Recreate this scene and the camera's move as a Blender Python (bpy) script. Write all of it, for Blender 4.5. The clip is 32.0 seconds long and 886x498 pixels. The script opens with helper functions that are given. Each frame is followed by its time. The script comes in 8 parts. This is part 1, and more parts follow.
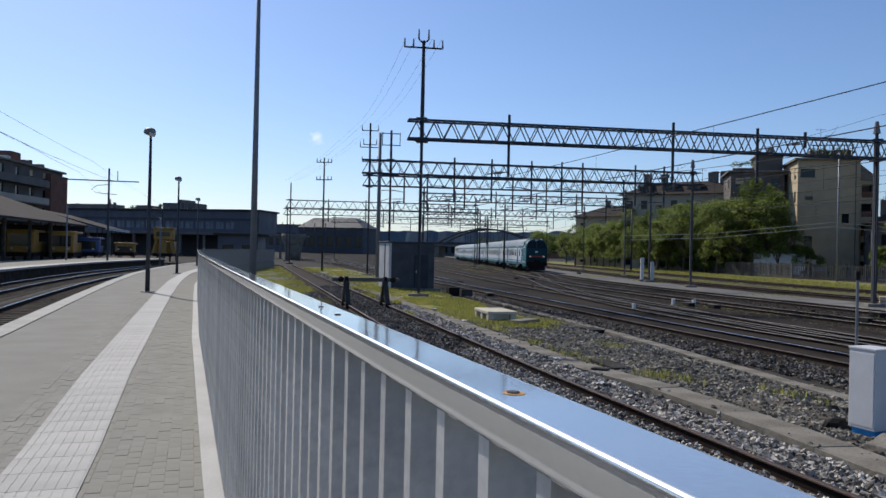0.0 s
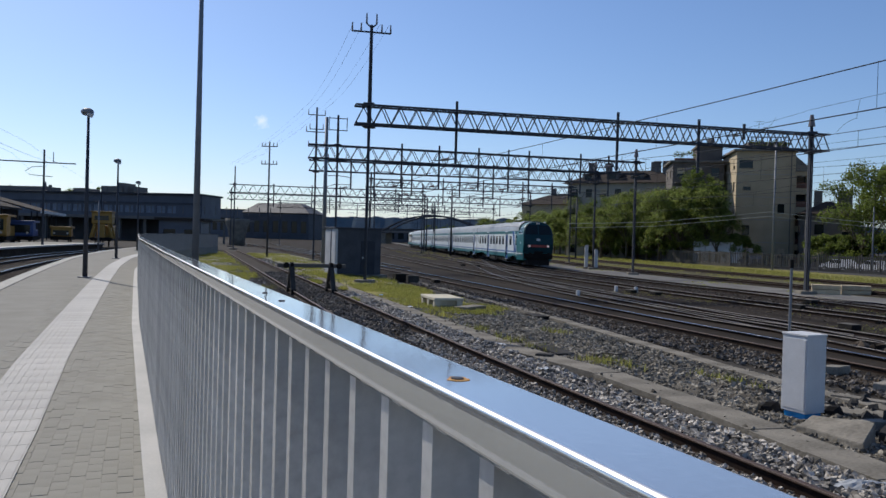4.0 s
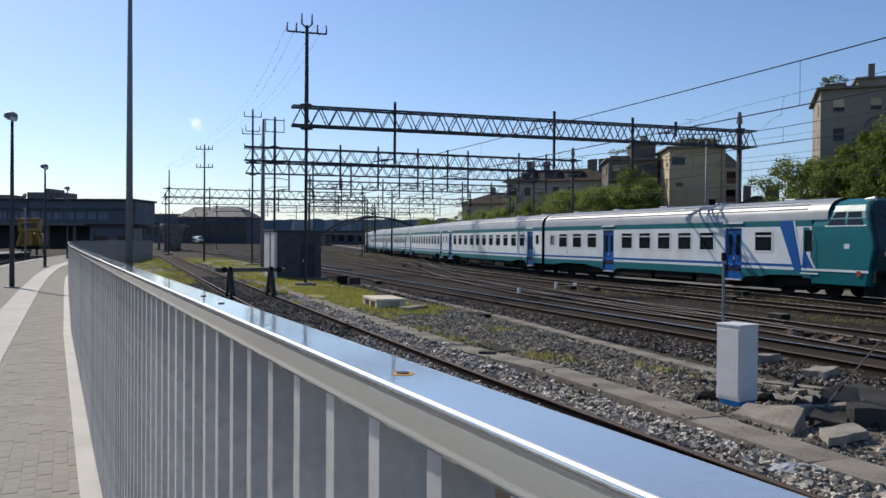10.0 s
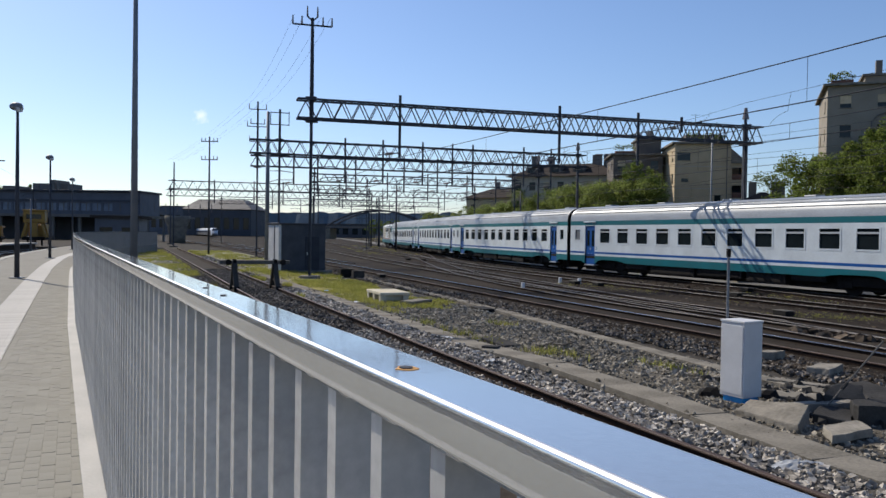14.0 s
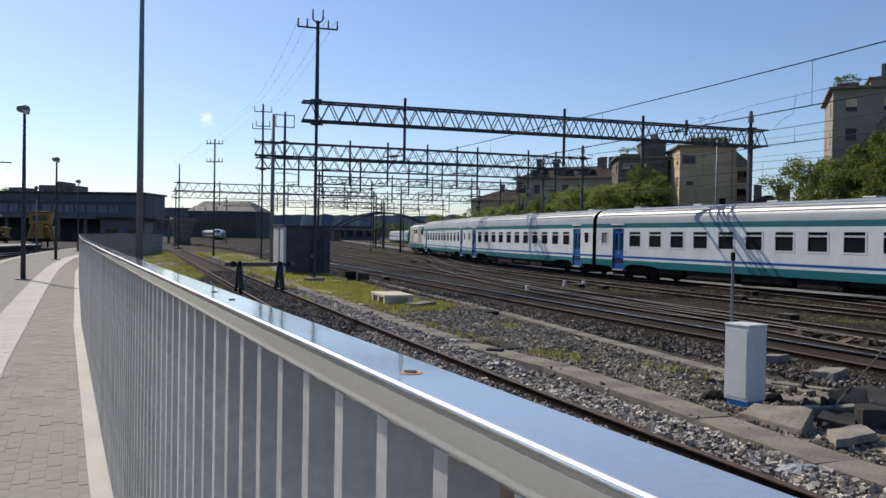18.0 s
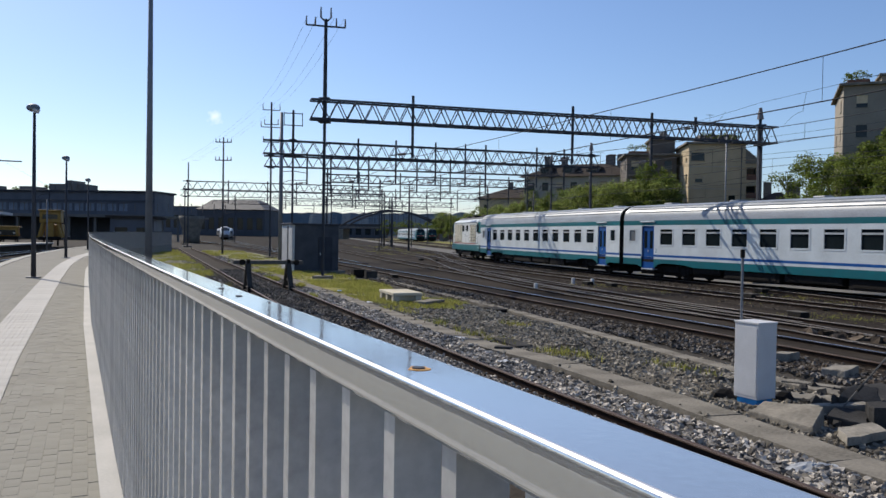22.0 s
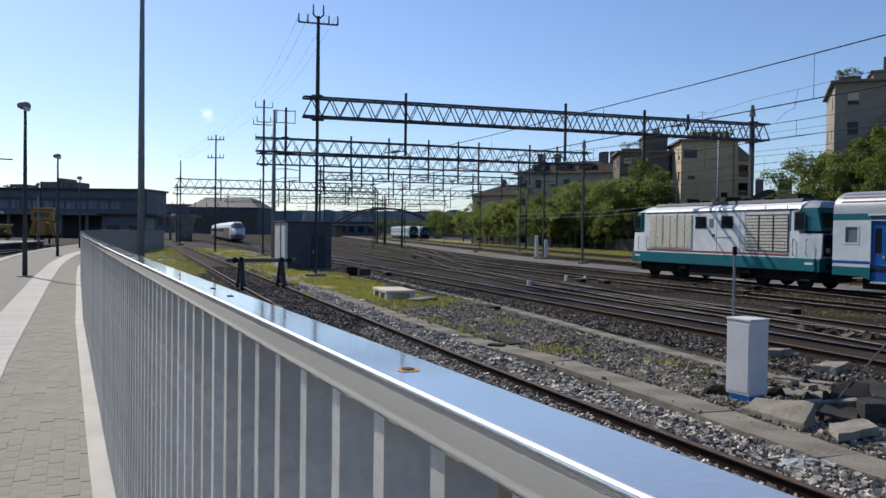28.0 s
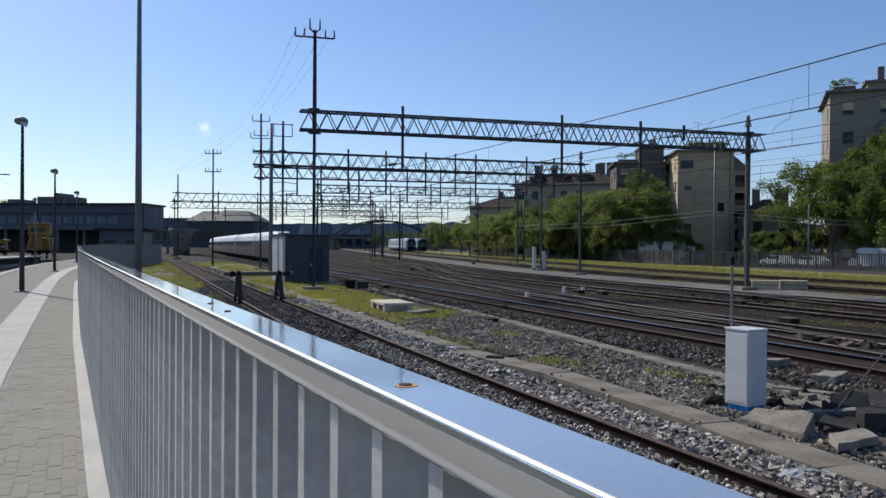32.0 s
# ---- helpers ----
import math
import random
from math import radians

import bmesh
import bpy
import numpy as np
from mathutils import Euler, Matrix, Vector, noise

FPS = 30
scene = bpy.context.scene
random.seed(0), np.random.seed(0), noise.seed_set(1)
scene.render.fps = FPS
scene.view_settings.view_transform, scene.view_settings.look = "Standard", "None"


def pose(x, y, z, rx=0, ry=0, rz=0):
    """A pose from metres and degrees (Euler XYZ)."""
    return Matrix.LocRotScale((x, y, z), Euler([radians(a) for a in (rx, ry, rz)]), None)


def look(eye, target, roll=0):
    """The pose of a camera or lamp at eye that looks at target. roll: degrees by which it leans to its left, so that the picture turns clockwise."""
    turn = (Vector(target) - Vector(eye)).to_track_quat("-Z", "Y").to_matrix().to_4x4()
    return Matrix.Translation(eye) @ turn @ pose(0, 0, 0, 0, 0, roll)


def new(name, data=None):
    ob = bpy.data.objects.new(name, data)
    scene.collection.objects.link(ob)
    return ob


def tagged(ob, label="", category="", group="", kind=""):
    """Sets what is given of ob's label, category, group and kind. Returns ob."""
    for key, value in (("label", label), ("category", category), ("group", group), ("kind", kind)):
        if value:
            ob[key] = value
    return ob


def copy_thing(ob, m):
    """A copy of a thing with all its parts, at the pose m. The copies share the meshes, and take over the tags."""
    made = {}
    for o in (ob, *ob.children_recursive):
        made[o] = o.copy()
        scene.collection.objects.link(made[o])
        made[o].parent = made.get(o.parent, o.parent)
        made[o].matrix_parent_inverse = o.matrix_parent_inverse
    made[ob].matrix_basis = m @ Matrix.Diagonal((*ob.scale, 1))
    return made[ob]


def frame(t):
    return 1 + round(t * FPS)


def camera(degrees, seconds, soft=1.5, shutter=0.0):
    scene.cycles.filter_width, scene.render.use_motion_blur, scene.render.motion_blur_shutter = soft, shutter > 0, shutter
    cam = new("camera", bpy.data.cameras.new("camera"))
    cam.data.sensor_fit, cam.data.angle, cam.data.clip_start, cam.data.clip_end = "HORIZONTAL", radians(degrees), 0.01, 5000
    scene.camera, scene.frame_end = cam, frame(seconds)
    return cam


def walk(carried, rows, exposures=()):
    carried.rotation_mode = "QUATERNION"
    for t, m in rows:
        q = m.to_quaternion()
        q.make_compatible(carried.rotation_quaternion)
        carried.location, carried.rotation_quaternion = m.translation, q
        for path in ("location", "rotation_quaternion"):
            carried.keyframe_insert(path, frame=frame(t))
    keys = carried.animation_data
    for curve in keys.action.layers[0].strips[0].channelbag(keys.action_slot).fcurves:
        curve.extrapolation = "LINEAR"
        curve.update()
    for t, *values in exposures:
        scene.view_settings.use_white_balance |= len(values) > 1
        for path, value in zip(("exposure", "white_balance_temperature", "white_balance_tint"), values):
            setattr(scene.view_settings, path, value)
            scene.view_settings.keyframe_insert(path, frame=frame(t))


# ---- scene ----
cam = camera(58.9, 32.0)
PATH = [
    (0, pose(0.000, -0.006, 2.054, 90.185, -1.226, 7.687)),
    (0.5, pose(0.001, 0.000, 2.054, 90.288, -1.141, 7.472)),
    (1, pose(0.002, 0.000, 2.054, 90.220, -1.052, 7.127)),
    (1.5, pose(0.001, 0.002, 2.053, 89.849, -0.983, 6.880)),
    (2, pose(0.002, -0.003, 2.054, 89.500, -0.638, 7.178)),
    (2.5, pose(0.003, -0.006, 2.055, 89.585, -0.884, 6.835)),
    (3, pose(0.002, -0.003, 2.054, 89.584, -0.987, 6.373)),
    (3.5, pose(0.001, -0.003, 2.053, 89.290, -1.302, 4.902)),
    (5.5, pose(0.002, 0.002, 2.057, 89.469, -1.914, 2.431)),
    (6, pose(0.001, 0.003, 2.057, 89.830, -1.745, 1.596)),
    (6.5, pose(0.004, 0.017, 2.054, 89.608, -1.273, 0.777)),
    (7, pose(0.010, 0.003, 2.054, 89.558, -1.170, 0.036)),
    (7.5, pose(0.013, 0.014, 2.052, 89.531, -1.378, -0.664)),
    (8, pose(0.012, 0.018, 2.049, 88.860, -0.921, -0.231)),
    (8.5, pose(0.000, 0.020, 2.046, 88.703, -0.398, -0.067)),
    (9, pose(-0.003, 0.002, 2.046, 88.935, -0.446, 0.287)),
    (9.5, pose(-0.001, 0.003, 2.046, 89.401, -0.589, -0.140)),
    (10, pose(0.000, -0.004, 2.048, 89.400, -0.413, -0.505)),
    (10.5, pose(-0.001, -0.001, 2.048, 89.514, -0.477, -0.564)),
    (11, pose(-0.001, -0.001, 2.048, 89.413, -0.411, -0.507)),
    (11.5, pose(0.000, -0.008, 2.049, 89.422, -0.410, -0.785)),
    (12, pose(-0.001, 0.002, 2.050, 89.601, -0.402, -0.101)),
    (12.5, pose(-0.000, 0.005, 2.049, 89.238, -0.576, -0.309)),
    (13, pose(-0.001, 0.006, 2.049, 89.351, -0.647, 0.002)),
    (13.5, pose(-0.001, -0.006, 2.050, 89.102, -0.774, -0.090)),
    (14, pose(-0.001, 0.014, 2.046, 88.964, -0.853, -0.199)),
    (14.5, pose(-0.001, -0.002, 2.049, 89.008, -0.854, -0.436)),
    (16.5, pose(-0.002, -0.019, 2.052, 89.391, -0.867, 0.180)),
    (17, pose(-0.002, -0.004, 2.050, 89.408, -0.968, 0.034)),
    (17.5, pose(-0.002, -0.011, 2.052, 89.532, -1.114, 0.459)),
    (18, pose(-0.000, -0.017, 2.053, 89.136, -0.989, 0.132)),
    (18.5, pose(-0.001, -0.004, 2.051, 89.224, -0.938, 0.293)),
    (19, pose(-0.000, -0.012, 2.050, 88.543, -1.059, 0.125)),
    (19.5, pose(-0.000, -0.012, 2.052, 89.324, -0.723, 0.633)),
    (20, pose(0.000, -0.011, 2.052, 89.647, -0.645, 0.727)),
    (20.5, pose(-0.000, -0.007, 2.051, 89.587, -0.636, 0.734)),
    (21, pose(0.000, -0.012, 2.052, 89.448, -0.599, 0.751)),
    (21.5, pose(-0.001, -0.001, 2.049, 89.533, -0.751, 0.624)),
    (22, pose(-0.000, -0.003, 2.049, 88.974, -0.899, 0.733)),
    (22.5, pose(0.002, -0.005, 2.048, 87.726, -1.268, -0.152)),
    (23, pose(0.002, -0.001, 2.048, 87.784, -1.064, 0.410)),
    (23.5, pose(0.003, -0.001, 2.047, 87.469, -0.982, 0.655)),
    (24, pose(0.004, -0.003, 2.049, 87.762, -0.761, -0.105)),
    (24.5, pose(0.003, -0.003, 2.051, 88.307, -0.802, 0.252)),
    (25, pose(0.003, 0.001, 2.050, 88.622, -0.935, 0.449)),
    (25.5, pose(0.003, -0.009, 2.053, 88.964, -1.036, 0.535)),
    (27.5, pose(0.004, -0.013, 2.055, 88.947, -0.759, 0.627)),
    (28, pose(0.004, -0.006, 2.053, 88.793, -0.789, 0.240)),
    (28.5, pose(0.005, -0.000, 2.053, 89.077, -0.841, -0.135)),
    (29, pose(0.005, -0.002, 2.053, 89.279, -0.750, -0.087)),
    (29.5, pose(0.005, -0.001, 2.054, 89.349, -0.660, -0.258)),
    (30, pose(0.004, 0.003, 2.052, 89.415, -0.690, -0.357)),
    (30.5, pose(0.005, -0.001, 2.054, 89.627, -0.507, -0.099)),
    (31, pose(0.005, -0.010, 2.056, 89.700, -0.506, 0.061)),
    (31.5, pose(0.004, 0.001, 2.054, 89.622, -0.508, -0.089)),
    (32, pose(0.005, -0.008, 2.056, 89.676, -0.376, 0.068)),
]
walk(cam, PATH, exposures=[(0.0, -0.22, 5820, 15), (2.0, -0.25, 5980, 15), (3.0, -0.27, 5820, 15), (7.0, -0.24, 5800, 15), (9.0, -0.06, 6000, 15), (12.0, -0.05, 6040, 15), (13.5, -0.04, 6060, 15), (17.0, -0.04, 6200, 15), (20.0, -0.03, 6220, 15), (21.5, -0.04, 6060, 15), (24.0, -0.03, 6050, 15), (28.0, -0.02, 5980, 15), (30.0, 0.02, 5980, 15), (31.0, -0.15, 5850, 15), (32.0, -0.18, 5820, 15)])

# ---- light ----
# one sun from ahead and to the left, 41 degrees high, and the open sky
SUN_AZ = math.atan2(-0.686, 0.727)
SUN_EL = radians(41)
CLOUD = (-30.8, 100.0, 14.6)
sun = new("sun", bpy.data.lights.new("sun", "SUN"))
sun.data.energy, sun.data.angle, sun.data.color = 5.0, radians(0.53), (1.0, 0.90, 0.70)
_s = Vector((math.sin(SUN_AZ) * math.cos(SUN_EL), math.cos(SUN_AZ) * math.cos(SUN_EL), math.sin(SUN_EL)))
sun.matrix_world = look(_s * 200, (0, 0, 0))

world = bpy.data.worlds.new("sky")
scene.world = world
world.use_nodes = True
_n, _l = world.node_tree.nodes, world.node_tree.links
_n.clear()
_sky = _n.new("ShaderNodeTexSky")
_sky.sky_type, _sky.sun_disc = "NISHITA", False
_sky.sun_elevation, _sky.sun_rotation = SUN_EL, SUN_AZ
_sky.altitude, _sky.air_density, _sky.dust_density, _sky.ozone_density = 50, 1.0, 0.55, 4.2
_bg = _n.new("ShaderNodeBackground")
_bg.inputs["Strength"].default_value = 0.122
_ow = _n.new("ShaderNodeOutputWorld")
# one small white cloud
_tc, _dt = _n.new("ShaderNodeTexCoord"), _n.new("ShaderNodeVectorMath")
_dt.operation = "DISTANCE"
_dt.inputs[1].default_value = Vector(CLOUD).normalized()
_cn, _ca, _cm = _n.new("ShaderNodeTexNoise"), _n.new("ShaderNodeMath"), _n.new("ShaderNodeMapRange")
_cn.inputs["Scale"].default_value = 90
_ca.operation, _ca.inputs[1].default_value = "MULTIPLY_ADD", 0.02
_cm.inputs["From Min"].default_value, _cm.inputs["From Max"].default_value = 0.02, 0.006
_cx = _n.new("ShaderNodeMix")
_cx.data_type = "RGBA"
_cx.inputs[7].default_value = (9.5, 9.8, 10.2, 1)
_l.new(_tc.outputs["Generated"], _dt.inputs[0]), _l.new(_tc.outputs["Generated"], _cn.inputs["Vector"])
_l.new(_cn.outputs["Fac"], _ca.inputs[0]), _l.new(_dt.outputs["Value"], _ca.inputs[2]), _l.new(_ca.outputs[0], _cm.inputs[0])
_l.new(_cm.outputs[0], _cx.inputs[0]), _l.new(_sky.outputs[0], _cx.inputs[6])
_l.new(_cx.outputs[2], _bg.inputs[0])
_l.new(_bg.outputs[0], _ow.inputs[0])

# ---- materials ----
def mat(name, c1, c2=None, scale=3.0, rough=0.7, metal=0.0, bump=0.15, fine=40.0, rand=0.0, spec=0.5, rvar=0.1, stretch=(1, 1, 1), along=None):
    """A surface in two colours mixed by coarse and fine noise, with fine relief and uneven gloss; rand: how much one object's brightness differs from the next's; along: a heading in degrees along which the pattern is drawn out."""
    c2 = c2 or tuple(v * 0.75 for v in c1)
    m = bpy.data.materials.new(name)
    m.use_nodes = True
    n, l = m.node_tree.nodes, m.node_tree.links
    b = n["Principled BSDF"]
    tc, mp = n.new("ShaderNodeTexCoord"), n.new("ShaderNodeMapping")
    mp.inputs["Scale"].default_value = stretch
    if along is not None:
        mp.vector_type = "TEXTURE"
        mp.inputs["Rotation"].default_value = (0, 0, radians(along))
        mp.inputs["Scale"].default_value = (1, 7, 1)
    l.new(tc.outputs["Object"], mp.inputs[0])
    n1, n2 = n.new("ShaderNodeTexNoise"), n.new("ShaderNodeTexNoise")
    n1.inputs["Scale"].default_value, n1.inputs["Detail"].default_value = scale, 6
    n2.inputs["Scale"].default_value, n2.inputs["Detail"].default_value = fine, 3
    l.new(mp.outputs[0], n1.inputs["Vector"]), l.new(mp.outputs[0], n2.inputs["Vector"])
    add = n.new("ShaderNodeMath")
    add.operation = "MULTIPLY_ADD"
    l.new(n2.outputs["Fac"], add.inputs[0])
    add.inputs[1].default_value = 0.5
    l.new(n1.outputs["Fac"], add.inputs[2])
    rmp = n.new("ShaderNodeMapRange")
    rmp.inputs["From Min"].default_value, rmp.inputs["From Max"].default_value = 0.5, 1.0
    l.new(add.outputs[0], rmp.inputs[0])
    mix = n.new("ShaderNodeMix")
    mix.data_type = "RGBA"
    mix.inputs[6].default_value, mix.inputs[7].default_value = (*c1, 1), (*c2, 1)
    l.new(rmp.outputs[0], mix.inputs[0])
    out = mix.outputs[2]
    if rand:
        oi, hsv, mr = n.new("ShaderNodeObjectInfo"), n.new("ShaderNodeHueSaturation"), n.new("ShaderNodeMapRange")
        mr.inputs["To Min"].default_value, mr.inputs["To Max"].default_value = 1 - rand, 1 + rand
        l.new(oi.outputs["Random"], mr.inputs[0]), l.new(mr.outputs[0], hsv.inputs["Value"]), l.new(out, hsv.inputs["Color"])
        out = hsv.outputs[0]
    l.new(out, b.inputs["Base Color"])
    rr = n.new("ShaderNodeMapRange")
    rr.inputs["To Min"].default_value, rr.inputs["To Max"].default_value = max(0.02, rough - rvar), min(1, rough + rvar)
    l.new(n1.outputs["Fac"], rr.inputs[0]), l.new(rr.outputs[0], b.inputs["Roughness"])
    b.inputs["Metallic"].default_value = metal
    b.inputs["Specular IOR Level"].default_value = spec
    if bump:
        bp = n.new("ShaderNodeBump")
        bp.inputs["Strength"].default_value, bp.inputs["Distance"].default_value = bump, 0.02
        l.new(n2.outputs["Fac"], bp.inputs["Height"]), l.new(bp.outputs[0], b.inputs["Normal"])
    return m


def island(m, amount=0.3):
    """Lets each loose piece of a joined mesh differ a little in brightness."""
    n, l = m.node_tree.nodes, m.node_tree.links
    b = n["Principled BSDF"]
    src = b.inputs["Base Color"].links[0].from_socket
    geo, mr, hsv = n.new("ShaderNodeNewGeometry"), n.new("ShaderNodeMapRange"), n.new("ShaderNodeHueSaturation")
    mr.inputs["To Min"].default_value, mr.inputs["To Max"].default_value = 1 - amount, 1 + amount
    l.new(geo.outputs["Random Per Island"], mr.inputs[0]), l.new(mr.outputs[0], hsv.inputs["Value"])
    l.new(src, hsv.inputs["Color"]), l.new(hsv.outputs[0], b.inputs["Base Color"])
    return m


def glow(name, c, k):
    m = bpy.data.materials.new(name)
    m.use_nodes = True
    b = m.node_tree.nodes["Principled BSDF"]
    b.inputs["Base Color"].default_value = (*c, 1)
    b.inputs["Emission Color"].default_value, b.inputs["Emission Strength"].default_value = (*c, 1), k
    return m


def leafy(name, c1, c2):
    m = island(mat(name, c1, c2, 0.6, 0.6, bump=0.0, fine=6), 0.45)
    b = m.node_tree.nodes["Principled BSDF"]
    b.inputs["Transmission Weight"].default_value = 0.0
    b.inputs["Subsurface Weight"].default_value = 0.0
    n, l = m.node_tree.nodes, m.node_tree.links
    tr, ms = n.new("ShaderNodeBsdfTranslucent"), n.new("ShaderNodeMixShader")
    l.new(b.inputs["Base Color"].links[0].from_socket, tr.inputs[0])
    ms.inputs[0].default_value = 0.62
    l.new(b.outputs[0], ms.inputs[1]), l.new(tr.outputs[0], ms.inputs[2])
    l.new(ms.outputs[0], n["Material Output"].inputs[0])
    return m


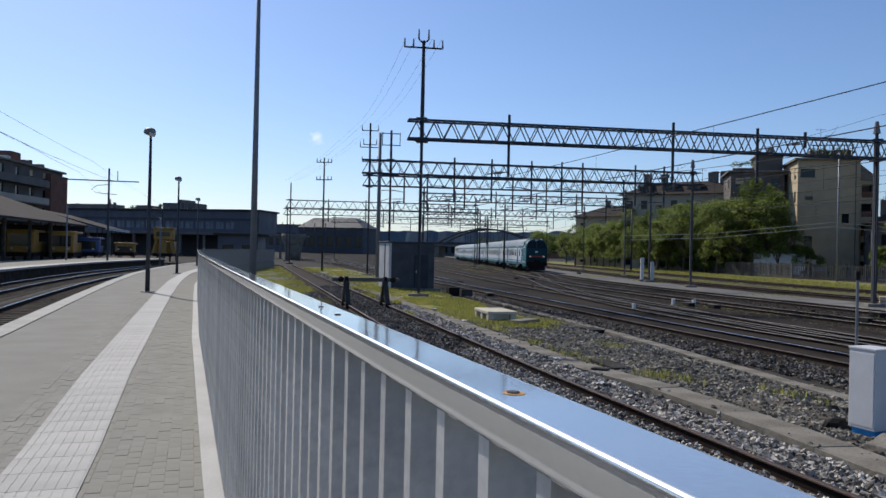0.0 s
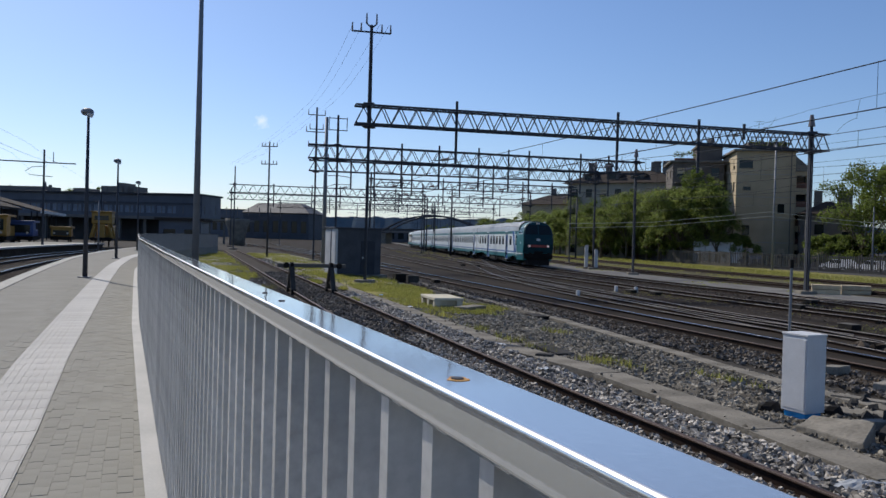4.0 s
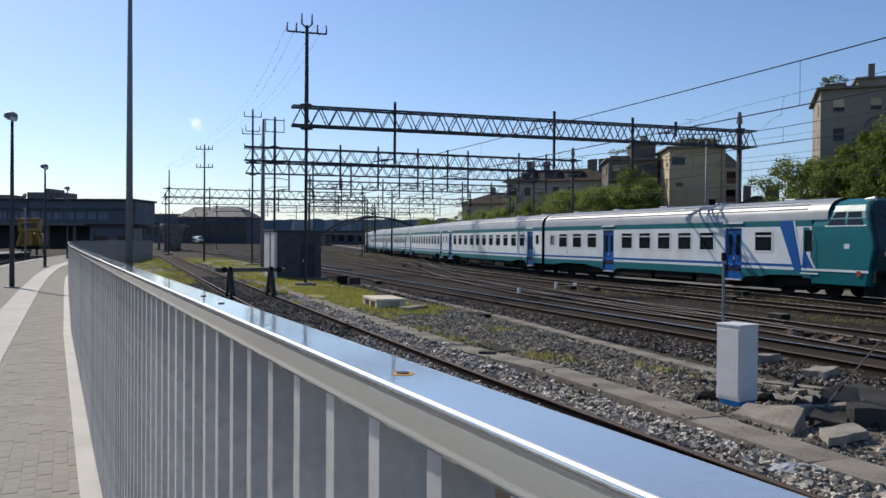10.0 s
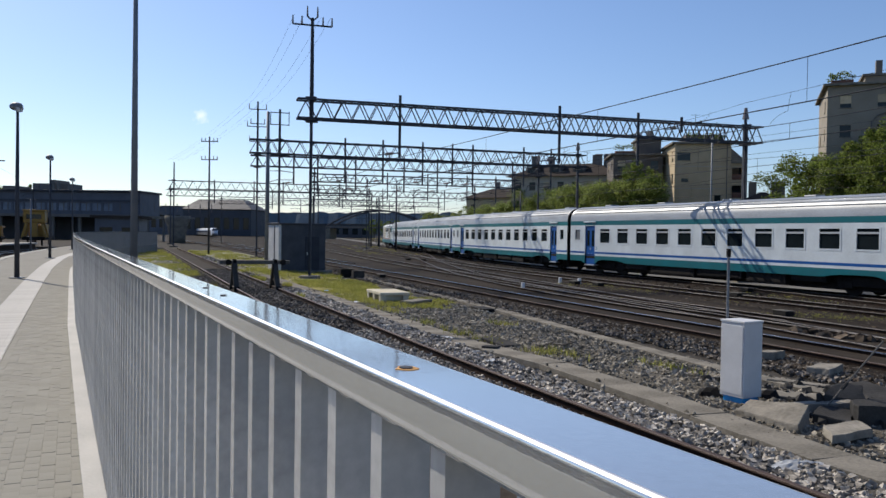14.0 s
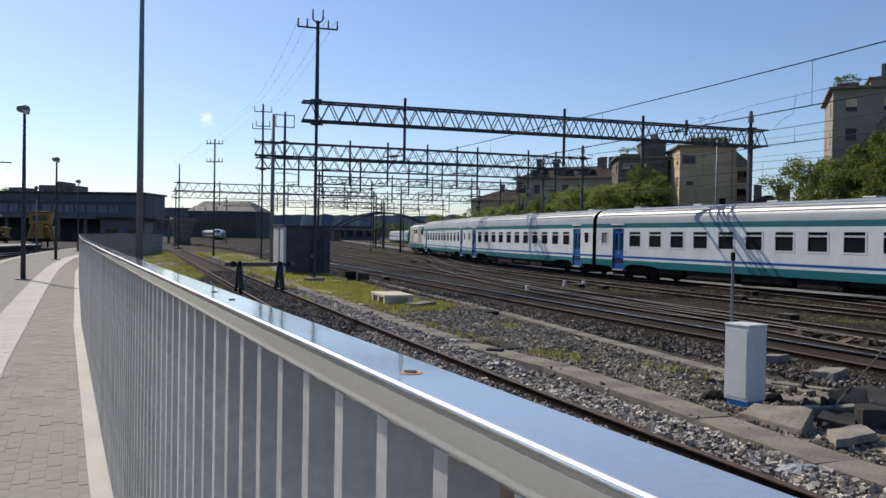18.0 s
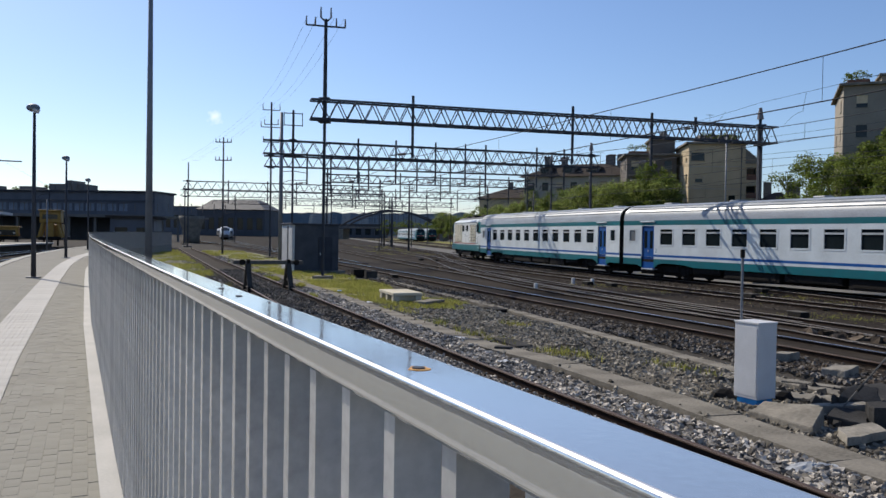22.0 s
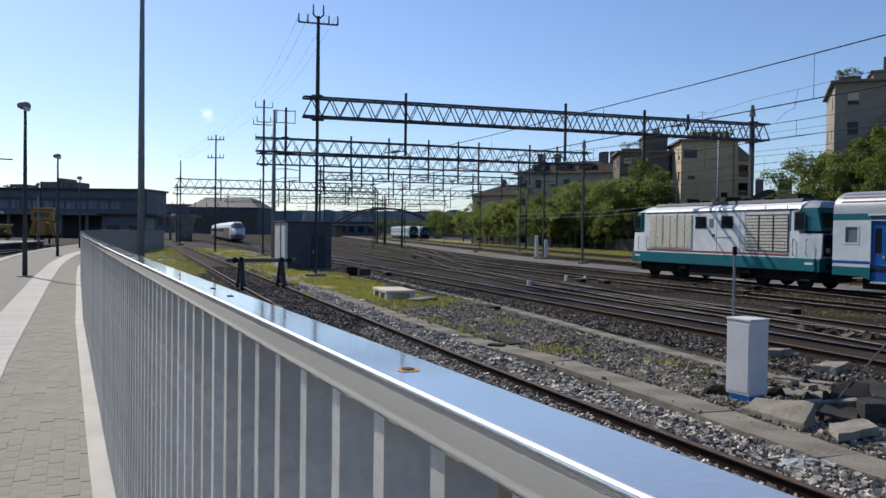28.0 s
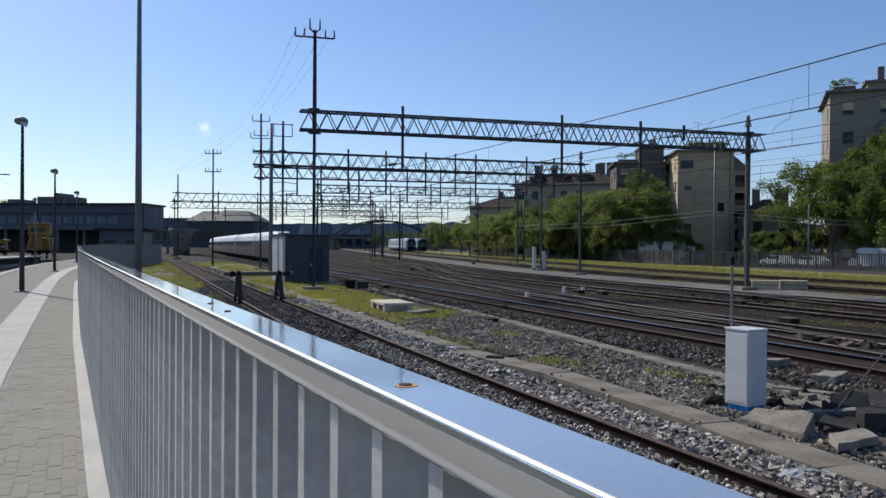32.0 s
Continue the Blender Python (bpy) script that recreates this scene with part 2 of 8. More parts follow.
M = dict(
    earth=mat("earth", (0.034, 0.03, 0.025), (0.085, 0.077, 0.066), 0.5, 0.95, fine=9, spec=0.06, bump=0.7),
    gravel=island(mat("gravel", (0.105, 0.093, 0.073), (0.325, 0.295, 0.24), 2.0, 0.95, fine=18, spec=0.06, bump=0.6), 0.6),
    path=mat("gravel_path", (0.06, 0.053, 0.043), (0.15, 0.135, 0.11), 1.6, 0.95, fine=22, spec=0.06, bump=1.0),
    ballast=mat("ballast_bed", (0.010, 0.0075, 0.0055), (0.052, 0.043, 0.034), 0.9, 0.95, fine=13, spec=0.05, bump=1.0, along=21),
    ballast2=mat("pale_ballast_bed", (0.032, 0.027, 0.022), (0.07, 0.06, 0.05), 0.7, 0.95, fine=14, spec=0.05, bump=1.0),
    stone=island(mat("ballast_stone", (0.14, 0.126, 0.107), (0.48, 0.44, 0.38), 5, 0.85, fine=30, spec=0.08, bump=0.3), 0.8),
    brownstone=island(mat("rusty_ballast_stone", (0.024, 0.018, 0.0135), (0.12, 0.096, 0.072), 5, 0.9, fine=30, spec=0.06, bump=0.3), 0.75),
    rail=mat("rail_steel", (0.011, 0.0075, 0.006), (0.03, 0.018, 0.013), 6, 0.8, 0.0, 0.3, rand=0.15, spec=0.1),
    railtop=mat("polished_rail_head", (0.46, 0.46, 0.48), (0.07, 0.062, 0.056), 0.3, 0.17, 0.95, 0.02, rvar=0.06),
    rusthead=mat("rusty_rail_head", (0.05, 0.032, 0.024), (0.085, 0.052, 0.037), 3, 0.6, 0.0, 0.1, spec=0.25),
    sleeper=mat("sleeper", (0.03, 0.0235, 0.018), (0.10, 0.082, 0.064), 3, 0.9, fine=25, spec=0.06, bump=0.5, rand=0.4),
    concrete=mat("concrete", (0.27, 0.247, 0.205), (0.125, 0.115, 0.096), 1.3, 0.95, fine=22, spec=0.05, bump=0.5, rand=0.05),
    kerbstone=mat("pale_kerb_stone", (0.44, 0.425, 0.395), (0.34, 0.33, 0.305), 2.0, 0.8, fine=50, bump=0.2, rand=0.08),
    paver=mat("paving_block", (0.29, 0.278, 0.238), (0.255, 0.244, 0.208), 3.0, 0.9, fine=60, spec=0.08, bump=0.1, rand=0.04),
    joint=mat("paving_joint_sand", (0.285, 0.272, 0.235), (0.24, 0.229, 0.197), 1.5, 0.95, fine=40, spec=0.08, bump=0.2),
    tactile=mat("pale_tactile_slab", (0.40, 0.385, 0.355), (0.335, 0.322, 0.295), 2.5, 0.8, fine=60, bump=0.2, rand=0.06),
    steel=mat("galvanised_rail", (0.66, 0.67, 0.655), (0.54, 0.55, 0.54), 3, 0.075, 0.74, 0.008, fine=120, rvar=0.05),
    # worn edge, made paler and rougher than the rail to carry a glint line
    worn=mat("worn_glint_edge", (0.80, 0.79, 0.77), (0.66, 0.65, 0.63), 8, 0.36, 0.85, 0.02, fine=120, rvar=0.06),
    bar=mat("galvanised_bar", (0.60, 0.59, 0.565), (0.38, 0.373, 0.357), 7, 0.22, 0.0, 0.025, fine=60, rand=0.14, spec=0.5, rvar=0.06),
    rust=mat("rust", (0.34, 0.14, 0.03), (0.60, 0.34, 0.11), 90, 0.9, bump=0.4),
    mast=mat("dull_mast_steel", (0.03, 0.034, 0.045), (0.055, 0.06, 0.071), 2, 0.65, 0.2, 0.1, rand=0.15, spec=0.3),
    mastpale=mat("pale_galvanised_mast", (0.15, 0.162, 0.18), (0.22, 0.23, 0.245), 2, 0.6, 0.3, 0.1, rand=0.1),
    wire=mat("copper_wire", (0.03, 0.032, 0.038), (0.045, 0.047, 0.052), 3, 0.8, 0.0, 0, spec=0.1),
    ceramic=mat("insulator", (0.13, 0.10, 0.09), (0.2, 0.17, 0.15), 8, 0.3, bump=0),
    cabinet=mat("pale_grey_cabinet_paint", (0.62, 0.62, 0.62), (0.52, 0.52, 0.52), 3, 0.5, fine=50, bump=0.05),
    bluebag=mat("blue_plastic", (0.02, 0.22, 0.55), (0.03, 0.3, 0.65), 6, 0.4, bump=0.2),
    white=mat("coach_white", (0.66, 0.71, 0.73), (0.52, 0.56, 0.575), 1.2, 0.38, fine=14, bump=0.03),
    teal=mat("coach_green", (0.0, 0.135, 0.16), (0.003, 0.10, 0.12), 1.0, 0.4, fine=14, bump=0.03),
    blue=mat("coach_blue", (0.002, 0.085, 0.33), (0.002, 0.065, 0.26), 1.5, 0.38, fine=14, bump=0.03),
    silver=mat("coach_roof_silver", (0.39, 0.41, 0.43), (0.20, 0.212, 0.222), 1.4, 0.42, 0.2, 0.05, stretch=(0.25, 1, 1)),
    under=mat("underframe", (0.007, 0.0065, 0.006), (0.02, 0.017, 0.015), 3, 0.85, bump=0.3, spec=0.2),
    glass=mat("dark_window_glass", (0.010, 0.015, 0.017), (0.016, 0.022, 0.025), 1, 0.06, bump=0, rvar=0.03, spec=0.3),
    frame=mat("window_frame", (0.55, 0.56, 0.56), (0.42, 0.43, 0.43), 5, 0.4, 0.3, 0),
    rubber=mat("black_rubber", (0.028, 0.027, 0.026), (0.045, 0.043, 0.04), 5, 0.7, bump=0.2),
    red=mat("dull_red", (0.30, 0.03, 0.025), (0.22, 0.025, 0.02), 3, 0.5, bump=0.05),
    locowhite=mat("loco_pale_grey", (0.70, 0.73, 0.73), (0.55, 0.575, 0.57), 1.5, 0.38, fine=12, bump=0.04),
    louvre=mat("loco_louvre_metal", (0.82, 0.77, 0.62), (0.64, 0.60, 0.48), 3, 0.3, 0.35, 0.05),
    brick=mat("hut_wall_grey", (0.05, 0.054, 0.064), (0.095, 0.096, 0.105), 1.4, 0.9, fine=25, bump=0.3, spec=0.2),
    hutwhite=mat("hut_pale_render", (0.66, 0.65, 0.62), (0.48, 0.475, 0.46), 1.6, 0.9, fine=25, bump=0.2),
    ochre=mat("ochre_render", (0.52, 0.42, 0.27), (0.41, 0.33, 0.21), 0.5, 0.9, fine=8, bump=0.1),
    cream=mat("cream_render", (0.46, 0.41, 0.33), (0.37, 0.325, 0.26), 0.5, 0.9, fine=8, bump=0.1),
    grey=mat("grey_render", (0.17, 0.158, 0.142), (0.13, 0.12, 0.108), 0.5, 0.9, fine=8, bump=0.1),
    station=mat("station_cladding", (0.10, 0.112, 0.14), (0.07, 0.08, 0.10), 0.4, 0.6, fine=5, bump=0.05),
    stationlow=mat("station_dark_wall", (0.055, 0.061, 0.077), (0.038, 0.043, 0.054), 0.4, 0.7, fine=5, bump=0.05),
    tile=mat("roof_tile", (0.23, 0.12, 0.085), (0.15, 0.085, 0.065), 0.8, 0.9, fine=7, spec=0.08, bump=0.4),
    darkroof=mat("dark_shed_roof", (0.036, 0.029, 0.025), (0.06, 0.05, 0.043), 0.6, 0.9, fine=6, spec=0.08, bump=0.3),
    yellow=mat("machine_yellow", (0.36, 0.20, 0.025), (0.24, 0.135, 0.02), 2, 0.55, bump=0.08),
    machineblue=mat("machine_blue", (0.03, 0.07, 0.22), (0.025, 0.05, 0.16), 2, 0.5, bump=0.08),
    bark=mat("bark", (0.07, 0.055, 0.04), (0.12, 0.095, 0.07), 4, 0.95, bump=0.6, stretch=(1, 1, 0.25)),
    leaf=leafy("tree_leaves", (0.14, 0.185, 0.04), (0.225, 0.26, 0.07)),
    leafdark=leafy("dark_tree_leaves", (0.095, 0.14, 0.024), (0.16, 0.195, 0.04)),
    grass=leafy("dry_grass", (0.185, 0.205, 0.04), (0.29, 0.275, 0.075)),
    turf=mat("turf", (0.075, 0.085, 0.022), (0.33, 0.29, 0.10), 1.5, 0.95, fine=9, spec=0.08, bump=0.9),
    asphalt=mat("asphalt", (0.055, 0.055, 0.058), (0.08, 0.08, 0.082), 0.8, 0.9, fine=30, spec=0.08, bump=0.3),
    fencegrey=mat("concrete_fence", (0.135, 0.127, 0.114), (0.08, 0.076, 0.069), 0.4, 0.9, fine=9, spec=0.08, bump=0.2, rand=0.25),
    carwhite=mat("car_white", (0.72, 0.73, 0.75), (0.62, 0.63, 0.65), 2, 0.25, bump=0),
    cardark=mat("car_dark", (0.06, 0.07, 0.09), (0.05, 0.055, 0.07), 2, 0.25, bump=0),
    wood=mat("pale_timber", (0.62, 0.50, 0.33), (0.48, 0.38, 0.24), 3, 0.85, bump=0.3, rand=0.2),
    # the blue-grey is distance haze put into the colour of the woods
    hill=mat("haze_tinted_hill_woods", (0.075, 0.105, 0.135), (0.105, 0.14, 0.165), 0.03, 0.95, fine=0.2, spec=0.08, bump=0.0),
    lampglass=mat("lamp_glass", (0.62, 0.64, 0.66), (0.5, 0.52, 0.54), 5, 0.25, bump=0),
    hst=mat("express_white", (0.56, 0.57, 0.60), (0.45, 0.46, 0.49), 1.0, 0.35, fine=9, bump=0.02),
    hstgrey=mat("express_grey", (0.085, 0.072, 0.07), (0.06, 0.052, 0.05), 1.0, 0.4, fine=9, bump=0.02),
    dullhead=mat("dull_rail_head", (0.115, 0.108, 0.102), (0.03, 0.024, 0.02), 0.3, 0.5, 0.45, 0.05, rvar=0.06, spec=0.3),
    cabfront=mat("cab_front_dark", (0.003, 0.040, 0.050), (0.002, 0.028, 0.036), 2, 0.5, bump=0.03, spec=0.25),
    frosted=mat("frosted_window_glass", (0.17, 0.175, 0.18), (0.13, 0.135, 0.14), 2, 0.3, bump=0),
    fieldstone=island(mat("old_field_stone", (0.016, 0.0135, 0.0115), (0.135, 0.12, 0.10), 3, 0.9, fine=20, spec=0.05, bump=0.3), 0.8),
    sidingstone=island(mat("siding_stone", (0.075, 0.065, 0.054), (0.23, 0.205, 0.175), 5, 0.9, fine=30, spec=0.06, bump=0.3), 0.6),
    telecable=mat("pale_cable", (0.5, 0.49, 0.42), (0.42, 0.41, 0.36), 3, 0.7, bump=0),
    stain=mat("stained_kerb_stone", (0.36, 0.345, 0.30), (0.27, 0.26, 0.225), 2.0, 0.85, fine=50, bump=0.2),
    # dark concrete; on the rubble blocks it also holds the shade of their faces
    darkslab=mat("dark_broken_concrete", (0.035, 0.034, 0.033), (0.07, 0.067, 0.062), 2, 0.9, fine=25, spec=0.06, bump=0.4),
    strip=mat("grey_gravel_strip", (0.12, 0.115, 0.105), (0.21, 0.203, 0.188), 0.6, 0.95, fine=12, spec=0.06, bump=0.9),
    bluewin=mat("blue_grey_window", (0.19, 0.235, 0.31), (0.10, 0.13, 0.18), 0.6, 0.3, fine=3, bump=0),
    darkrender=mat("dark_weathered_render", (0.15, 0.13, 0.112), (0.10, 0.088, 0.077), 0.5, 0.9, fine=8, bump=0.1),
    tanrender=mat("weathered_tan_render", (0.30, 0.262, 0.205), (0.22, 0.192, 0.15), 0.4, 0.9, fine=7, bump=0.1),
    rubble=mat("broken_concrete", (0.30, 0.275, 0.23), (0.15, 0.138, 0.116), 2.5, 0.95, fine=18, spec=0.05, bump=0.7, rand=0.15),
    cess=mat("dusty_cess", (0.018, 0.015, 0.012), (0.11, 0.096, 0.077), 1.0, 0.95, fine=9, spec=0.05, bump=1.0, along=21),
    weedy=mat("weedy_ballast", (0.035, 0.031, 0.022), (0.17, 0.16, 0.085), 0.7, 0.95, fine=7, spec=0.05, bump=1.0, along=18),
    warmslab=mat("yellowish_cover_slab", (0.62, 0.57, 0.45), (0.46, 0.42, 0.32), 2.0, 0.9, fine=30, spec=0.06, bump=0.3),
    film=mat("dirty_plastic_film", (0.42, 0.43, 0.43), (0.26, 0.26, 0.25), 6, 0.35, fine=30, bump=0.2),
    weedypale=mat("pale_weedy_gravel", (0.105, 0.11, 0.032), (0.36, 0.335, 0.265), 0.9, 0.95, fine=6, spec=0.06, bump=0.9),
    beam_lamp=glow("bright_headlight", (1.0, 0.97, 0.92), 4.0),
    light_on=glow("lit_headlight", (0.9, 0.62, 0.5), 0.25),
    light_off=mat("headlight_glass", (0.55, 0.5, 0.42), (0.45, 0.4, 0.35), 5, 0.2, bump=0),
)


# ---- mesh helpers ----
def mesh_of(bm, name, material, smooth=False):
    me = bpy.data.meshes.new(name)
    bmesh.ops.recalc_face_normals(bm, faces=bm.faces)
    bm.to_mesh(me)
    bm.free()
    for m in (material if isinstance(material, (list, tuple)) else [material]):
        me.materials.append(m)
    if smooth:
        me.polygons.foreach_set("use_smooth", [True] * len(me.polygons))
    return me


def part(name, bm, material, parent=None, label="", smooth=False, at=None):
    ob = new(name, mesh_of(bm, name, material, smooth))
    ob.parent = parent
    if at is not None:
        ob.matrix_basis = at
    if label:
        ob["label"] = label
    return ob


def share(name, me, parent, at, label=""):
    ob = new(name, me)
    ob.parent = parent
    ob.matrix_basis = at
    if label:
        ob["label"] = label
    return ob


def thing(name, at, label, category, group="", kind=""):
    ob = new(name)
    ob.empty_display_size = 0.3
    ob.matrix_basis = at
    return tagged(ob, label, category, group, kind)


def add_box(bm, a, b, m=None, bevel=0.0):
    """A box from corner a to corner b, placed by m."""
    c, s = [(p + q) / 2 for p, q in zip(a, b)], [abs(q - p) for p, q in zip(a, b)]
    t = (m or Matrix()) @ Matrix.Translation(c) @ Matrix.Diagonal((*s, 1))
    vs = bmesh.ops.create_cube(bm, size=1, matrix=t)["verts"]
    if bevel:
        es = list({e for v in vs for e in v.link_edges})
        bmesh.ops.bevel(bm, geom=es, offset=bevel, segments=2, affect="EDGES", profile=0.5)
    return bm


def box(a, b, m=None, bevel=0.0):
    return add_box(bmesh.new(), a, b, m, bevel)


def add_rod(bm, p, q, r, r2=None, n=8):
    """A round rod from p to q."""
    p, q = Vector(p), Vector(q)
    d = q - p
    m = Matrix.Translation((p + q) / 2) @ d.to_track_quat("Z", "Y").to_matrix().to_4x4()
    bmesh.ops.create_cone(bm, cap_ends=True, segments=n, radius1=r, radius2=r if r2 is None else r2, depth=d.length, matrix=m)
    return bm


def rod(p, q, r, r2=None, n=8):
    return add_rod(bmesh.new(), p, q, r, r2, n)


def add_beam(bm, p, q, w, h):
    """A square-edged bar from p to q, w wide and h high."""
    p, q = Vector(p), Vector(q)
    d = q - p
    x = d.normalized()
    y = Vector((0, 0, 1)).cross(x)
    y = y.normalized() if y.length > 1e-4 else Vector((0, 1, 0))
    z = x.cross(y)
    m = Matrix((x, y, z)).transposed().to_4x4()
    m.translation = (p + q) / 2
    return add_box(bm, (-d.length / 2, -w / 2, -h / 2), (d.length / 2, w / 2, h / 2), m)


def beam(p, q, w, h):
    return add_beam(bmesh.new(), p, q, w, h)


def loft(bm, rings, close=True, caps=True):
    """Skins a row of rings of points."""
    vs = [[bm.verts.new(p) for p in r] for r in rings]
    k = len(vs[0])
    for a, b in zip(vs, vs[1:]):
        for i in range(k if close else k - 1):
            j = (i + 1) % k
            bm.faces.new((a[i], a[j], b[j], b[i]))
    if caps and close:
        bm.faces.new(vs[0][::-1])
        bm.faces.new(vs[-1])
    return bm


def tube(bm, pts, r, n=5):
    """A thin tube along a row of points."""
    rings = []
    for i, p in enumerate(pts):
        a, b = Vector(pts[max(0, i - 1)]), Vector(pts[min(len(pts) - 1, i + 1)])
        q = (b - a).to_track_quat("Z", "Y")
        rings.append([Vector(p) + q @ Vector((r * math.cos(2 * math.pi * k / n), r * math.sin(2 * math.pi * k / n), 0)) for k in range(n)])
    return loft(bm, rings)


def ribbon(bm, left, right, z0, z1):
    """A slab between two lines in plan, from z0 to z1 (numbers, or lists along the line)."""
    k = len(left)
    za = z0 if isinstance(z0, (list, tuple)) else [z0] * k
    zb = z1 if isinstance(z1, (list, tuple)) else [z1] * k
    return loft(bm, [[(l[0], l[1], a), (r[0], r[1], a), (r[0], r[1], b), (l[0], l[1], b)] for l, r, a, b in zip(left, right, za, zb)])


def pierced(bm, x0, x1, z0, z1, holes, y=0.0, depth=0.0):
    """An upright sheet in the xz plane with rectangular holes (x0, x1, z0, z1), each with reveals of the given depth."""
    xs = sorted({x0, x1, *[v for h in holes for v in h[:2]]})
    zs = sorted({z0, z1, *[v for h in holes for v in h[2:4]]})
    vs = {(i, k): bm.verts.new((x, y, z)) for i, x in enumerate(xs) for k, z in enumerate(zs)}
    for i in range(len(xs) - 1):
        for k in range(len(zs) - 1):
            cx, cz = (xs[i] + xs[i + 1]) / 2, (zs[k] + zs[k + 1]) / 2
            if not any(h[0] < cx < h[1] and h[2] < cz < h[3] for h in holes):
                bm.faces.new((vs[i, k], vs[i + 1, k], vs[i + 1, k + 1], vs[i, k + 1]))
    if depth:
        for h in holes:
            a, b, c, d = h[:4]
            ring = [(a, c), (b, c), (b, d), (a, d)]
            loft(bm, [[(p[0], y, p[1]) for p in ring], [(p[0], y + depth, p[1]) for p in ring]], caps=False)
        bmesh.ops.remove_doubles(bm, verts=bm.verts, dist=1e-5)
    return bm


# ---- plan ----
def yaw_dir(deg):
    return Vector((-math.sin(radians(deg)), math.cos(radians(deg))))


# the line on which the train runs: s metres from a point abreast of the near gantry, growing into the distance
def _yaw(s):
    return max(10.48, min(25.75, 23.75 - 0.268 * s))


TS = {}


def _lay():
    x, y = LINE0
    TS[0] = (x, y, _yaw(0))
    for way in (1, -1):
        x, y = LINE0
        for k in range(1, 4001 if way > 0 else 501):
            a = radians(_yaw((k - 0.5) * 0.25 * way))
            x, y = x - math.sin(a) * 0.25 * way, y + math.cos(a) * 0.25 * way
            TS[k * way] = (x, y, _yaw(k * 0.25 * way))


LINE0 = (16.43, 36.59)
_lay()


def line(s, off=0.0):
    """The point of the line at s, off metres to its right, and its heading."""
    u = s / 0.25
    k = math.floor(u)
    f = u - k
    a, b = TS[k], TS[k + 1]
    x, y, h = [p + (q - p) * f for p, q in zip(a, b)]
    return Vector((x + off * math.cos(radians(h)), y + off * math.sin(radians(h)))), h


SID0, SIDYAW = Vector((-4.43, 22.84)), 21.4   # the near siding


def siding(d, off=0.0):
    a = radians(SIDYAW)
    off += 0.11 + 0.0015 * max(0.0, -8 - d) ** 2   # bends away a little close by
    return SID0 + yaw_dir(SIDYAW) * d + Vector((math.cos(a), math.sin(a))) * off


def sid_off(x, y):
    a = radians(SIDYAW)
    return (x - SID0.x) * math.cos(a) + (y - SID0.y) * math.sin(a)


def gz(x, y):
    """Height of the yard's ground: it falls a little from the siding to the running lines."""
    o = sid_off(x, y)
    k = max(0.0, min(1.0, (o - 2.0) / 9.0))
    return -0.17 - 0.25 * k * k * (3 - 2 * k)


# ---- ground ----
def steps(lo, hi, inner_lo, inner_hi, fine, grow=1.35):
    v, out = inner_lo, []
    while v <= inner_hi:
        out.append(v)
        v += fine
    k, a = fine, inner_lo
    while a > lo:
        k *= grow
        a -= k
        out.insert(0, a)
    k, a = fine, out[-1]
    while a < hi:
        k *= grow
        a += k
        out.append(a)
    return out


def build_ground():
    xs, ys = steps(-2500, 2500, -30, 40, 1.0), steps(-800, 3200, -6, 110, 1.0)
    verts = [(x, y, gz(x, y) - 0.05 + 0.025 * noise.noise((x * 0.7, y * 0.7, 0))) for y in ys for x in xs]
    k = len(xs)
    faces = [(j * k + i, j * k + i + 1, (j + 1) * k + i + 1, (j + 1) * k + i) for j in range(len(ys) - 1) for i in range(k - 1)]
    me = bpy.data.meshes.new("ground")
    me.from_pydata(verts, [], faces)
    me.materials.append(M["earth"])
    tagged(new("ground", me), "dark stony earth of the railway yard", "ground", kind="structure")


build_ground()

# ---- platform ----
# right edge (under the fence) and left edge in plan
FENCE = [Vector(p) for p in ((3.10, -5.80), (0.33, 0.0), (-2.15, 5.05), (-5.62, 12.2), (-10.85, 23.3), (-13.6, 29.2), (-17.2, 37.6), (-20.6, 46.5), (-23.6, 55.5), (-26.1, 64.5), (-28.6, 75), (-30.6, 85))]
LEFT = [Vector(p) for p in ((-0.3, -7.4), (-3.3, -0.9), (-5.8, 4.4), (-9.0, 11.6), (-14.3, 22.6), (-17.6, 29.6), (-21.6, 38.4), (-25.2, 47.2), (-28.6, 56.5), (-31.6, 66), (-34.4, 76.5), (-36.6, 86.5))]
PZ = 0.55


def mid(line_pts, d):
    """The point d metres along a row of points, and the heading there."""
    for a, b in zip(line_pts, line_pts[1:]):
        n = (b - a).length
        if d <= n or b is line_pts[-1]:
            return a + (b - a) * (d / n), (b - a).normalized()
        d -= n


def shifted(line_pts, off):
    """A row of points moved off metres to its right."""
    out = []
    for i, p in enumerate(line_pts):
        t = (line_pts[min(i + 1, len(line_pts) - 1)] - line_pts[max(i - 1, 0)]).normalized()
        out.append(p + Vector((t.y, -t.x)) * off)
    return out


def length(line_pts):
    return sum((b - a).length for a, b in zip(line_pts, line_pts[1:]))


